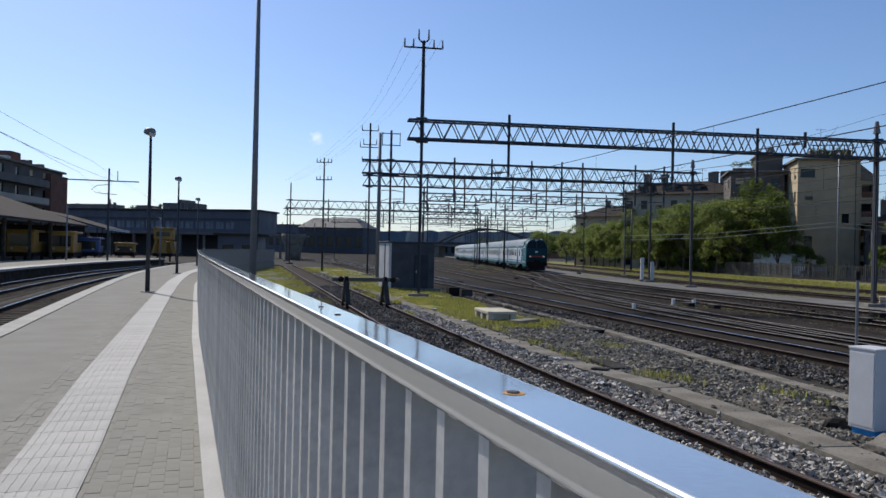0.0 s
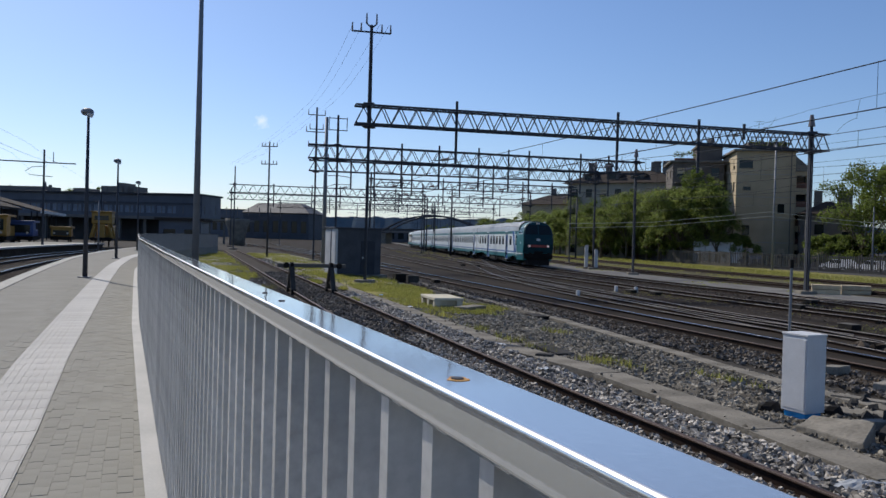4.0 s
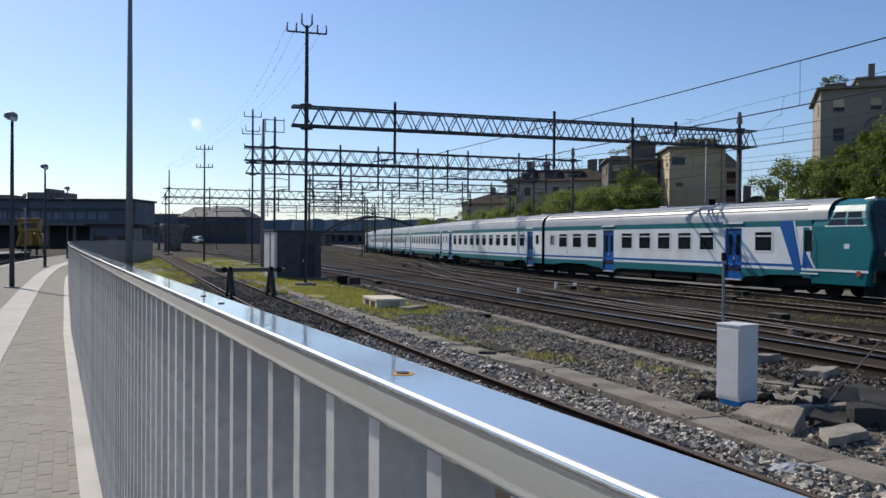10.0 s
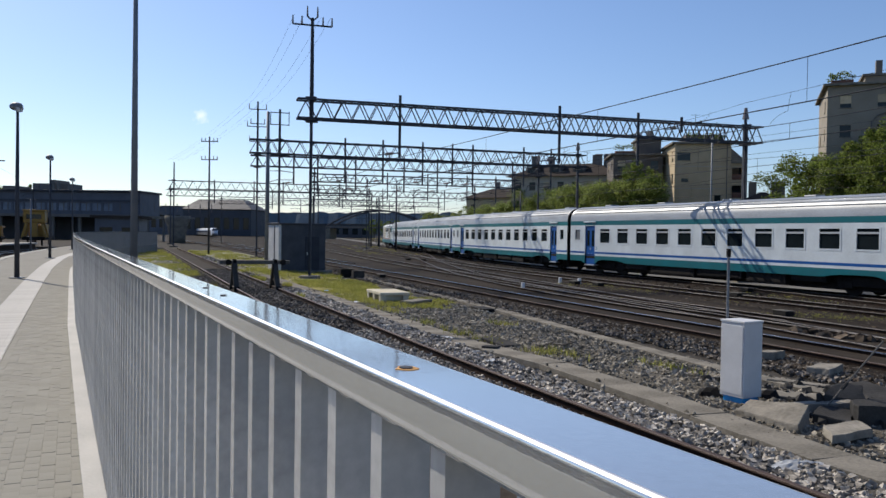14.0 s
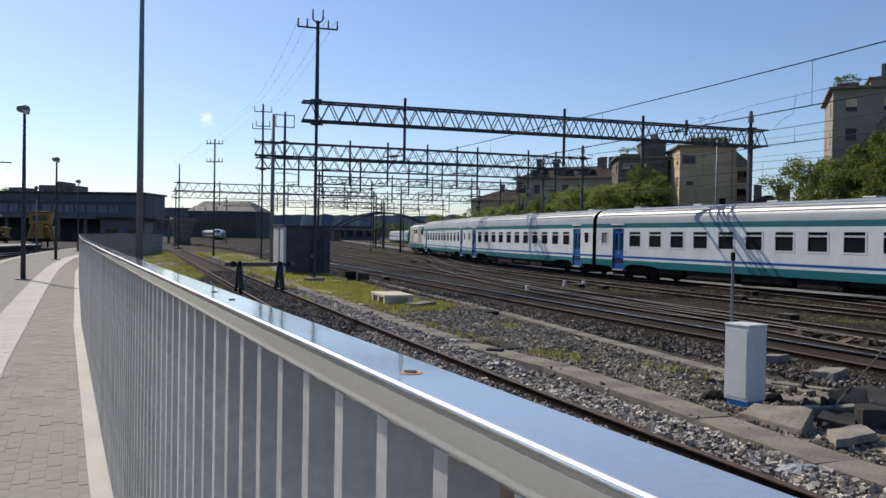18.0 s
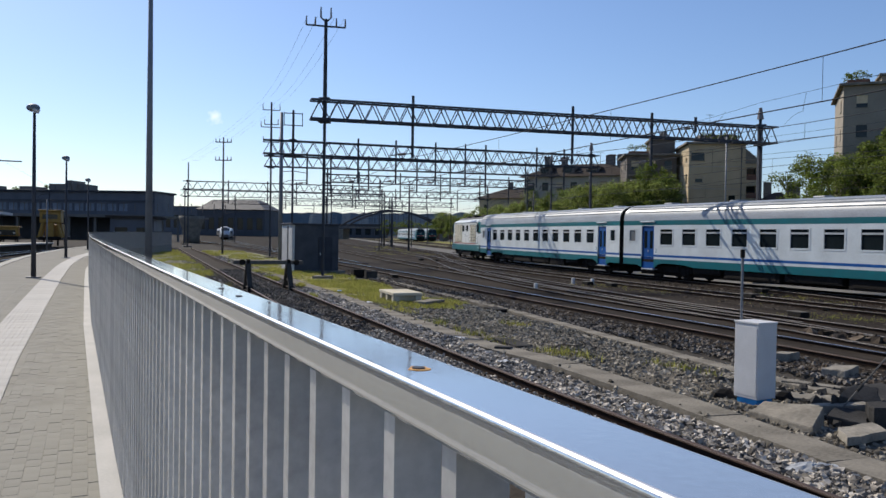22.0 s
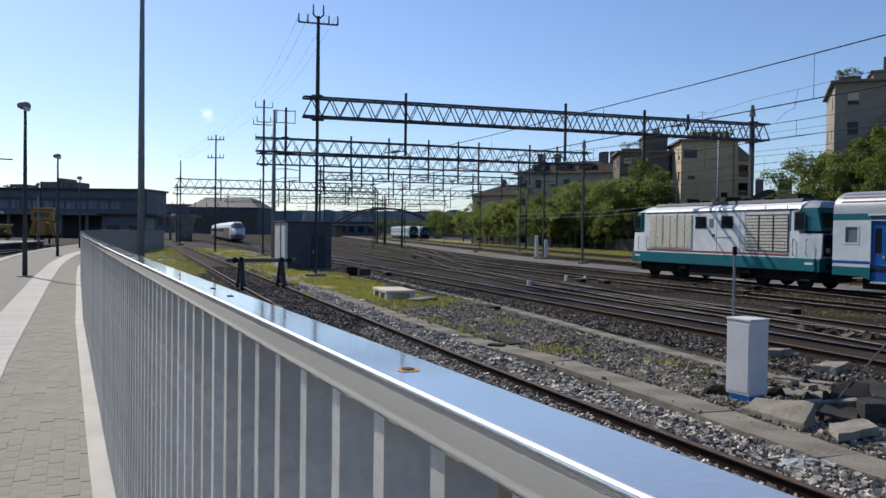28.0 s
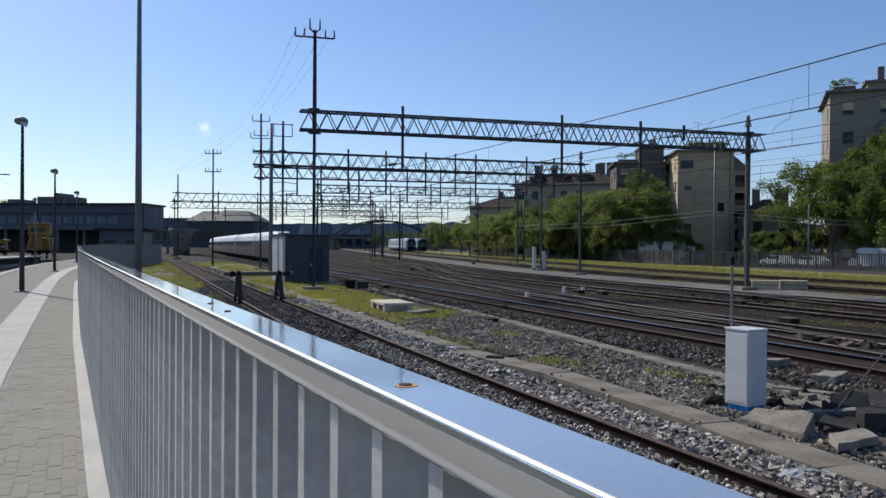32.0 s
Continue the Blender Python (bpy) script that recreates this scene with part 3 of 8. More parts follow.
def build_platform():
    pl = thing("platform", Matrix(), "grey block-paved station platform with pale edges", "platform", kind="structure")
    part("paving_bed", ribbon(bmesh.new(), LEFT, FENCE, -0.5, PZ - 0.0078), M["joint"], pl)
    part("platform_edge", ribbon(bmesh.new(), shifted(LEFT, -0.06), shifted(LEFT, 0.3), PZ - 0.25, PZ + 0.012), M["stain"], pl, "pale stone platform edge")
    part("kerb", ribbon(bmesh.new(), shifted(FENCE, -0.135), shifted(FENCE, -0.02), PZ - 0.2, PZ + 0.012), M["kerbstone"], pl, "pale kerb under the fence")
    # the stretch behind
    l, r = [Vector((8.54, -25.8)), LEFT[0]], [Vector((11.7, -23.76)), FENCE[0]]
    part("paving_bed", ribbon(bmesh.new(), l, r, -0.5, PZ - 0.0078), M["joint"], pl)
    part("platform_edge", ribbon(bmesh.new(), shifted(l, -0.06), shifted(l, 0.3), PZ - 0.25, PZ + 0.012), M["stain"], pl)
    part("kerb", ribbon(bmesh.new(), shifted(r, -0.135), shifted(r, -0.02), PZ - 0.2, PZ + 0.012), M["kerbstone"], pl)
    return pl


platform = build_platform()


# ---- tracks ----
def rail_mesh(path, name, parent, zoff, head="railtop"):
    prof = [(-0.07, 0), (0.07, 0), (0.07, 0.015), (0.012, 0.035), (0.012, 0.125), (0.035, 0.135), (0.035, 0.155), (-0.035, 0.155), (-0.035, 0.135), (-0.012, 0.125), (-0.012, 0.035), (-0.07, 0.015)]
    rings, tops = [], []
    for i, p in enumerate(path):
        t = (path[min(i + 1, len(path) - 1)] - path[max(i - 1, 0)])
        n = Vector((t.y, -t.x)).normalized()
        z = zoff(p)
        rings.append([(p.x + n.x * u, p.y + n.y * u, z + v) for u, v in prof])
        tops.append([(p.x + n.x * u, p.y + n.y * u, z + v) for u, v in ((0.0365, 0.138), (0.0365, 0.15), (0.03, 0.158), (0.017, 0.162), (-0.017, 0.162), (-0.03, 0.158), (-0.0365, 0.15), (-0.0365, 0.138))])
    r = part(name, loft(bmesh.new(), rings), M["rail"], parent)
    part("rail_head", loft(bmesh.new(), tops), M[head], r, {"railtop": "worn bright running surface", "dullhead": "dull running surface"}.get(head, "rusty running surface"), smooth=head == "railtop")


def sleeper_mesh():
    bm = add_box(bmesh.new(), (-1.25, -0.12, -0.14), (1.25, 0.12, 0.0))
    for s in (-1, 1):
        for q in (-0.12, 0.12):
            add_box(bm, (s * 0.753 + q - 0.03, -0.05, 0), (s * 0.753 + q + 0.03, 0.05, 0.035))
    return mesh_of(bm, "sleeper", M["sleeper"])


SLEEPER = sleeper_mesh()


def build_track(at, s0, s1, step, label, bed, n_sleepers, s_near, dz=0.0, name="railway_track", sink=0.0, head="railtop"):
    """at(s, off) gives the plan; the bed, two rails, and the sleepers of the nearest stretch as parts, those beyond joined."""
    tr = thing(name, Matrix(), label, "railway track", "tracks of the yard", "structure")
    ss = [s0 + (s1 - s0) * i / step for i in range(step + 1)]
    z = lambda p: gz(p.x, p.y) + dz
    L, R, l2, r2 = [at(s, -1.5) for s in ss], [at(s, 1.5) for s in ss], [at(s, -1.9) for s in ss], [at(s, 1.9) for s in ss]
    bm = bmesh.new()
    loft(bm, [[(a.x, a.y, z(a) - 0.25), (b.x, b.y, z(b) - 0.25), (d.x, d.y, z(d) - 0.01), (c.x, c.y, z(c) - 0.01)] for a, b, c, d in zip(l2, r2, L, R)])
    part("ballast_bed", bm, bed, tr)
    for off, h in zip((-0.753, 0.753), head if isinstance(head, tuple) else (head, head)):
        rail_mesh([at(s, off) for s in ss], "rail", tr, z, h)
    far = bmesh.new()
    k, s = 0, s_near
    while s < s1 and k < 900:
        p, q = at(s, 0), at(s + 0.1, 0)
        m = Matrix.Translation((p.x, p.y, z(p) + 0.012 - sink)) @ Matrix.Rotation(math.atan2(-(q - p).x, (q - p).y), 4, "Z")
        if k < n_sleepers:
            share("sleeper", SLEEPER, tr, m)
        else:
            add_box(far, (-1.25, -0.12, -0.1), (1.25, 0.12, 0.0), m)
        k += 1
        s += 0.62 if k < n_sleepers + 60 else 1.24
        if k > n_sleepers + 120:
            break
    if far.verts:
        tagged(part("sleeper_row", far, M["sleeper"], tr), kind="stuff")
    return tr


def ease(s):
    """Straight close by, levelling out with distance."""
    return max(-40, s) if s < 35 else 35 + 45 * (1 - math.exp(-(s - 35) / 45))


def spread(s):
    """How far a line that runs on straight has left the curving one."""
    if s < 0:
        return 0.0
    return 0.00234 * s * s if s < 50 else 5.85 + 0.2 * (s - 50)


def drift(off0, c, k=0.0):
    """A line beside the running line that closes in on it with distance."""
    return lambda s, off: line(s, off0 + c * ease(s) - k * spread(s) + off)[0]


def beside_platform(o):
    edge = shifted(LEFT, -o)
    return lambda s, off: (lambda p, t: p + Vector((t.y, -t.x)) * off)(*mid(edge, s))


TRACKS = dict(a=drift(-15.02, 0.07, 1.25), b=drift(-10.95, 0.085, 0.65), c=drift(-5.7, 0.055, 0.3), main=drift(0, 0), d=drift(8.7, 0), e=drift(17.4, 0))
build_track(lambda s, off: siding(s, off) if s > -26 else siding(-26, off) + (siding(-25.9, off) - siding(-26, off)) * 10 * (s + 26), -70, 78, 74, "rusty siding on pale ballast, ending at a buffer stop", M["ballast2"], 128, -35, sink=0.03, head="rusthead")
build_track(TRACKS["main"], -95, 420, 225, "running line on dark brown ballast", M["ballast"], 60, -14, head="dullhead")
build_track(TRACKS["c"], -95, 300, 228, "running line on dark brown ballast", M["ballast"], 70, -20, head="dullhead")
build_track(TRACKS["b"], -95, 170, 230, "running line on dark brown ballast", M["ballast"], 80, -26, head="dullhead")
# unlike heads imitate the sun glint: far rail polished, near rail dark
build_track(TRACKS["a"], -95, 150, 230, "running line on dark ballast, one worn rail kept bright as the sun glint", M["ballast"], 90, -30, head=("rusthead", "railtop"))
build_track(TRACKS["d"], -95, 420, 150, "rusty outer track beside a gravel strip", M["ballast"], 0, -10, 0.02, head="rusthead")
build_track(TRACKS["e"], -95, 420, 150, "rusty outer track beside the grass verge", M["ballast"], 0, -10, 0.02, head="rusthead")
build_track(beside_platform(1.75), 2, length(LEFT) - 1, 60, "platform track on dark ballast", M["ballast"], 40, 10)
build_track(beside_platform(5.25), 2, length(LEFT) - 1, 60, "platform track on dark ballast", M["ballast"], 40, 10)


def build_crossover(o0, s0, o1, s1):
    """A pair of rails that swings from one line over to the next."""
    tr = thing("crossover_track", Matrix(), "worn rails of a crossover between two running lines", "railway track", "tracks of the yard", "structure")
    f = lambda u: u * u * (3 - 2 * u)
    ss = [s0 + (s1 - s0) * i / 40 for i in range(41)]
    at = lambda s, off: line(s, o0 + (o1 - o0) * f((s - s0) / (s1 - s0)) + off)[0]
    z = lambda p: gz(p.x, p.y) + 0.006
    for off in (-0.753, 0.753):
        rail_mesh([at(s, off) for s in ss], "rail", tr, z, "dullhead")
    far = bmesh.new()
    s = s0 + 4
    while s < s1 - 4:
        p, q = at(s, 0), at(s + 0.1, 0)
        m = Matrix.Translation((p.x, p.y, z(p) + 0.016)) @ Matrix.Rotation(math.atan2(-(q - p).x, (q - p).y), 4, "Z")
        add_box(far, (-1.5, -0.12, -0.1), (1.5, 0.12, 0.0), m)
        s += 0.65
    tagged(part("sleeper_row", far, M["sleeper"], tr), kind="stuff")


for c in ((-16.4, -38, -8.6, 22), (-12.6, -10, -4.4, 52), (-8.0, -38, 0.0, 10), (-5.0, 20, 0.0, 72)):
    build_crossover(*c)


# ballast of the running lines as one dark field between the beds, and pale gravel beyond
def band(name, o0, o1, s0, s1, k, material, label, h=0.0):
    ss = [s0 + (s1 - s0) * i / k for i in range(k + 1)]
    f = lambda o, s: line(s, o(s) if callable(o) else o)[0]
    l, r = [f(o0, s) for s in ss], [f(o1, s) for s in ss]
    bm = bmesh.new()
    loft(bm, [[(a.x, a.y, gz(a.x, a.y) - 0.2), (b.x, b.y, gz(b.x, b.y) - 0.2), (b.x, b.y, gz(b.x, b.y) - 0.03 + h), (a.x, a.y, gz(a.x, a.y) - 0.03 + h)] for a, b in zip(l, r)])
    ob = part(name, bm, material)
    tagged(ob, label, "ground", kind="structure")


near_edge = lambda s: -17.9 + 0.056 * ease(s) - spread(s)
band("ballast_field", near_edge, 1.6, -95, 400, 180, M["ballast"], "dark brown ballast between the running lines", 0.012)
for o, w in ((-13.6, 0.55), (-8.7, 0.8), (-3.1, 0.9)):
    band("cess_path", lambda s, o=o, w=w: o - w + 0.05 * ease(s) * (o / -13.6), lambda s, o=o, w=w: o + w + 0.05 * ease(s) * (o / -13.6), -38, 22, 30, M["cess"], "dusty walkway between the running lines", 0.02)
band("gravel_strip", 1.6, 7.0, -95, 400, 130, M["strip"], "pale grey gravel strip between tracks")
band("ballast_field_outer", 7.0, 19.4, -95, 400, 130, M["weedy"], "brown weedy ballast of the outer tracks", 0.005)
band("grass_verge", 19.4, 34.0, -95, 400, 130, M["turf"], "yellow-green grass verge before the boundary fence", 0.01)
band("side_street", 34.0, 52.0, -95, 400, 130, M["asphalt"], "grey asphalt street behind the fence", 0.03)


def duct(pts, w, name, label):
    d = thing(name, Matrix(), label, "cable duct", kind="structure")
    me = mesh_of(add_box(bmesh.new(), (-w / 2, -0.499, -0.2), (w / 2, 0.499, 0.0), bevel=0.004), "duct_cover", M["concrete"])
    s, n = 0.5, length(pts)
    while s < n:
        p, t = mid(pts, s)
        share("duct_cover", me, d, Matrix.Translation((p.x, p.y, gz(p.x, p.y) + 0.034 + random.uniform(-0.006, 0.006))) @ Matrix.Rotation(math.atan2(-t.x, t.y) + radians(random.uniform(-0.5, 0.5)), 4, "Z"))
        s += 1.0


duct([siding(-36, 2.0), siding(-17, 2.15), siding(-14, 2.4), siding(-11, 2.45), siding(-8, 2.05), siding(-4, 2.0), siding(12, 1.95), siding(26, 1.85)], 0.56, "cable_duct", "grey concrete cable duct covers beside the siding")
duct([Vector(p) for p in ((7.0, 8.8), (5.3, 13.0), (4.5, 15.2), (3.85, 17.5), (1.9, 24.4), (0.0, 30.0), (-4.5, 43.5), (-6.0, 50.0))], 0.34, "cable_duct", "grey concrete edging along the dark track bed")
# ---- fence on the platform ----
def build_fence():
    f = thing("platform_fence", Matrix(), "galvanised steel platform fence with flat handrail and close upright bars", "fence")
    near, far = FENCE[:6], FENCE[5:]
    topz = 1.925
    # rounded edges and slightly bulging sides; inset from each side, and depth under the top
    edge = [(0.0042, 0.0), (0.0022, 0.0005), (0.0008, 0.0018), (0.0002, 0.0036), (0.0, 0.0125), (0.0001, 0.024), (0.0006, 0.034), (0.0022, 0.0385)]
    wide = 0.072
    prof = [(-0.0345 + d, h) for d, h in reversed(edge)] + [(wide - 0.0345 - d, h) for d, h in edge]
    rings = []
    cols = [shifted(near, -u) for u, h in prof]
    for k in range(len(near)):
        rings.append([(cols[i][k].x, cols[i][k].y, topz - h) for i, (u, h) in enumerate(prof)])
    hm = part("handrail", loft(bmesh.new(), rings), [M["steel"], M["worn"]], f, "flat shiny steel handrail with worn rounded edges").data
    n_e, n_p = len(edge), len(prof)
    for p in hm.polygons:
        if p.index < n_p * (len(rings) - 1):
            i = p.index % n_p
            p.use_smooth = i not in (n_e - 1, n_p - 1)
            p.material_index = 1 if i in (n_e - 3, n_e - 2, n_e, n_e + 1) else 0
    a, b = shifted(near, 0.02), shifted(near, -0.02)
    part("bottom_rail", ribbon(bmesh.new(), b, a, 0.60, 0.63), M["bar"], f)
    me = mesh_of(add_box(bmesh.new(), (-0.028, -0.013, 0.0), (0.02, 0.013, 1.29)), "bar", M["bar"])
    d, n = 3.31, 0
    while n < 300 and d < length(near):
        p, t = mid(near, d)
        share("bar", me, f, Matrix.Translation((p.x, p.y, 0.60)) @ Matrix.Rotation(math.atan2(-t.x, t.y), 4, "Z"))
        d += 0.127
        n += 1
    # the far run, round the bend
    rest = bmesh.new()
    d2 = d - length(near)
    while d2 < length(far):
        p, t = mid(far, max(0, d2))
        add_box(rest, (-0.02, -0.03, 0.55), (0.02, 0.03, 1.9), Matrix.Translation((p.x, p.y, 0)) @ Matrix.Rotation(math.atan2(-t.x, t.y), 4, "Z"))
        d2 += 0.16
    tagged(part("bar_row", rest, M["mastpale"], f), kind="stuff")
    part("handrail", ribbon(bmesh.new(), shifted(far, -0.04), shifted(far, 0.04), 1.885, 1.925), M["steel"], f)
    part("bottom_rail", ribbon(bmesh.new(), shifted(far, -0.02), shifted(far, 0.02), 0.60, 0.63), M["bar"], f)
    # bolts with rust rings
    for x, y in ((-0.03, 0.72), (-0.5, 1.69), (-0.41, 1.5)):
        bt = part("bolt", rod((x, y, topz - 0.002), (x, y, topz + 0.0016), 0.0062, n=14), M["mast"], f, "rusty bolt head")
        if y < 1:
            ring = [(x + r * math.cos(a), y + r * math.sin(a)) for a, r in ((k * math.pi / 14, 0.0078 + 0.0065 * (0.5 + noise.noise((math.cos(k * math.pi / 14) * 1.3, math.sin(k * math.pi / 14) * 1.3, 5)))) for k in range(28))]
            part("rust_stain", loft(bmesh.new(), [[(u, v, topz - 0.001) for u, v in ring], [(u, v, topz + 0.0005) for u, v in ring]]), M["rust"], bt)
    return f


build_fence()


# ---- lamps and masts ----
def build_platform_lamp(p):
    b = thing("platform_lamp", Matrix.Translation((p[0], p[1], PZ)), "slim grey platform lamp post with a round head", "lamp post", "lamps along the platform")
    part("base_plate", box((-0.16, -0.16, 0), (0.16, 0.16, 0.03), bevel=0.005), M["mastpale"], b)
    part("post", rod((0, 0, 0), (0, 0, 5.05), 0.075, 0.04, 12), M["mast"], b, smooth=True)
    h = part("lamp_head", bmesh.new(), M["mastpale"], b)
    bm = bmesh.new()
    bmesh.ops.create_uvsphere(bm, u_segments=16, v_segments=10, radius=0.17, matrix=Matrix.Translation((-0.04, 0, 5.16)) @ Matrix.Diagonal((1.15, 1.0, 0.75, 1)))
    bm.to_mesh(h.data)
    bm.free()
    part("lamp_glass", rod((0.06, -0.04, 5.0), (0.09, -0.06, 5.12), 0.09, 0.11, 12), M["lampglass"], h)
    return b


lamp0 = build_platform_lamp((-12.75, 23.7))
copy_thing(lamp0, Matrix.Translation((-20.0, 40.3, PZ)))
copy_thing(lamp0, Matrix.Translation((-27.0, 57.7, PZ)))


def build_tall_mast(p, h):
    b = thing("floodlight_mast", Matrix.Translation((p[0], p[1], gz(*p))), "tall tapered grey steel floodlight mast", "mast")
    part("pole", rod((0, 0, 0), (0, 0, h), 0.14, 0.06, 12), M["mastpale"], b, smooth=True)
    part("footing", box((-0.4, -0.4, -0.1), (0.4, 0.4, 0.1), bevel=0.02), M["concrete"], b)
    part("bracket", box((-0.6, -0.05, h - 0.1), (0.6, 0.05, h), bevel=0.01), M["mastpale"], b)
    return b


build_tall_mast((-11.3, 29.0), 15)


def lattice(bm, p, q, w, h, panels, chord=0.09, brace=0.045):
    """A four-chord lattice girder from p to q (its underside's middle), w wide, h high."""
    p, q = Vector(p), Vector(q)
    d = (q - p)
    n = Vector((d.y, -d.x, 0)).normalized() * (w / 2)
    up = Vector((0, 0, h))
    for s in (-1, 1):
        for u in (0, 1):
            add_beam(bm, p + n * s + up * u, q + n * s + up * u, chord, chord)
        for i in range(panels):
            a, b = p + d * (i / panels), p + d * ((i + 1) / panels)
            m = (a + b) / 2
            add_beam(bm, a + n * s, m + n * s + up, brace, brace)
            add_beam(bm, m + n * s + up, b + n * s, brace, brace)
    for i in range(panels + 1):
        a = p + d * (i / panels)
        add_beam(bm, a - n, a + n, brace, brace)
        add_beam(bm, a - n + up, a + n + up, brace, brace)
    return bm


def insulator_fork(parent, x, z, w, dirv):
    """A cross arm with upright pins at its ends and a forked pair on the mast's head."""
    dx = Vector((dirv[0], dirv[1], 0))
    o = Vector((x[0], x[1], 0))
    arm = part("cross_arm", beam(o - dx * w / 2 + Vector((0, 0, z)), o + dx * w / 2 + Vector((0, 0, z)), 0.07, 0.07), M["mast"], parent)
    for q in (-0.5, -0.27, 0.27, 0.5):
        p = o + dx * (w * q) + Vector((0, 0, z))
        part("insulator", rod(p, p + Vector((0, 0, 0.42)), 0.05, 0.03, 8), M["ceramic"], arm)
    for q in (-0.13, 0.13):
        p, r = o + Vector((0, 0, z + 0.2)), o + dx * (w * q) + Vector((0, 0, z + 0.42))
        part("fork", beam(p, r, 0.06, 0.06), M["mast"], arm)
        part("insulator", rod(r, r + Vector((0, 0, 0.5)), 0.05, 0.03, 8), M["ceramic"], arm)


def stacked_head(parent, x, z, u):
    """Short cross arms one above the other, with upright pins."""
    o, d = Vector((x[0], x[1], 0)), Vector((u.x, u.y, 0))
    for k, (dz, w) in enumerate(((0, 0.75), (-1.3, 0.6), (-1.55, 0.9), (-2.9, 0.7))):
        arm = part("cross_arm", beam(o - d * w + Vector((0, 0, z + dz)), o + d * w + Vector((0, 0, z + dz)), 0.07, 0.07), M["mast"], parent)
        for q in (-w, w):
            part("insulator", rod(o + d * q + Vector((0, 0, z + dz)), o + d * q + Vector((0, 0, z + dz + 0.5)), 0.05, 0.03, 8), M["ceramic"], arm)


def frame_head(parent, x, z, u):
    """A square of thin bars with upright pins on a mast's head."""
    o, d = Vector((x[0], x[1], 0)), Vector((u.x, u.y, 0))
    fr = part("head_frame", beam(o - d * 0.68 + Vector((0, 0, z)), o + d * 0.68 + Vector((0, 0, z)), 0.06, 0.06), M["mast"], parent)
    for dz in (-0.9, -3.2):
        part("cross_arm", beam(o - d * 0.68 + Vector((0, 0, z + dz)), o + d * 0.68 + Vector((0, 0, z + dz)), 0.06, 0.06), M["mast"], fr)
    for q in (-0.68, 0.68):
        part("upright", beam(o + d * q + Vector((0, 0, z - 0.95)), o + d * q + Vector((0, 0, z + 0.1)), 0.05, 0.05), M["mast"], fr)
        part("insulator", rod(o + d * q + Vector((0, 0, z - 3.2)), o + d * q + Vector((0, 0, z - 2.75)), 0.05, 0.03, 8), M["ceramic"], fr)


def build_gantry(pl, pr, z0, h, w, panels, over, drops, mast_top, label, tops=True, right_top=1.0):
    """Two masts, a lattice girder between and past them, and posts hung from it."""
    pl, pr = Vector(pl), Vector(pr)
    u = (pr - pl).normalized()
    g = thing("catenary_gantry", Matrix(), label, "gantry", "gantries over the tracks")
    for p, top in ((pl, mast_top), (pr, z0 + h + right_top)):
        zb = gz(p.x, p.y) - 0.05
        bm = bmesh.new()
        n = Vector((u.y, -u.x))
        for s in (-1, 1):
            q = p + n * (0.13 * s)
            add_beam(bm, (q.x, q.y, zb), (q.x, q.y, z0 + h), 0.16, 0.08)
        for i in range(int((z0 - zb) / 0.6)):
            a, b = p - n * 0.13, p + n * 0.13
            if i % 2:
                a, b = b, a
            add_beam(bm, (a.x, a.y, zb + 0.3 + i * 0.6), (b.x, b.y, zb + 0.9 + i * 0.6), 0.04, 0.04)
        add_rod(bm, (p.x, p.y, z0), (p.x, p.y, top), 0.11, 0.08)
        add_beam(bm, (p.x, p.y, zb), (p.x, p.y, z0 + h), 0.2, 0.12)
        part("mast", bm, M["mast"], g)
        part("footing", box((p.x - 0.45, p.y - 0.45, zb - 0.3), (p.x + 0.45, p.y + 0.45, zb + 0.2), bevel=0.03), M["concrete"], g)
        part("collar", box((p.x - 0.28, p.y - 0.28, z0 - 0.16), (p.x + 0.28, p.y + 0.28, z0 - 0.06), bevel=0.02), M["mast"], g)
        part("collar", box((p.x - 0.26, p.y - 0.26, z0 + h + 0.06), (p.x + 0.26, p.y + 0.26, z0 + h + 0.14), bevel=0.02), M["mast"], g)
    a, b = pl - u * over[0], pr + u * over[1]
    part("girder", lattice(bmesh.new(), (a.x, a.y, z0), (b.x, b.y, z0), w, h, panels), M["mast"], g)
    if right_top >= 1.0:
        part("insulator_drum", rod((pr.x, pr.y, z0 + h + right_top - 0.55), (pr.x, pr.y, z0 + h + right_top + 0.1), 0.2, 0.09, 8), M["ceramic"], g)
    if tops == "frame":
        frame_head(g, pl, mast_top - 0.25, u)
    elif tops == "stack":
        stacked_head(g, pl, mast_top - 0.7, u)
    elif tops:
        insulator_fork(g, pl, mast_top - 0.35, 1.9, u)
    for k, (f, zt, zb) in enumerate(drops):
        q = pl + (pr - pl) * f
        if k % 2 == 0 and zb < 7 and pl.y > 50:
            e = q - u * 2.1
            bm = tube(bmesh.new(), [(q.x, q.y, zb + 1.1), (q.x - u.x * 1.1, q.y - u.y * 1.1, zb + 1.25), (e.x, e.y, zb + 1.2)], 0.035, 6)
            tube(bm, [(q.x, q.y, zb + 0.45), (q.x - u.x * 1.5, q.y - u.y * 1.5, zb + 0.42), (e.x, e.y, zb + 0.2), (e.x - u.x * 0.15, e.y - u.y * 0.15, zb - 0.15)], 0.03, 6)
            part("cantilever", bm, M["mast"], g)
        dp = part("drop_post", beam((q.x, q.y, zb), (q.x, q.y, zt), 0.13, 0.13), M["mast"], g)
        part("registration_arm", beam((q.x, q.y, zb + 0.25), (q.x - u.x * 1.1, q.y - u.y * 1.1, zb + 0.1), 0.05, 0.05), M["mast"], dp)
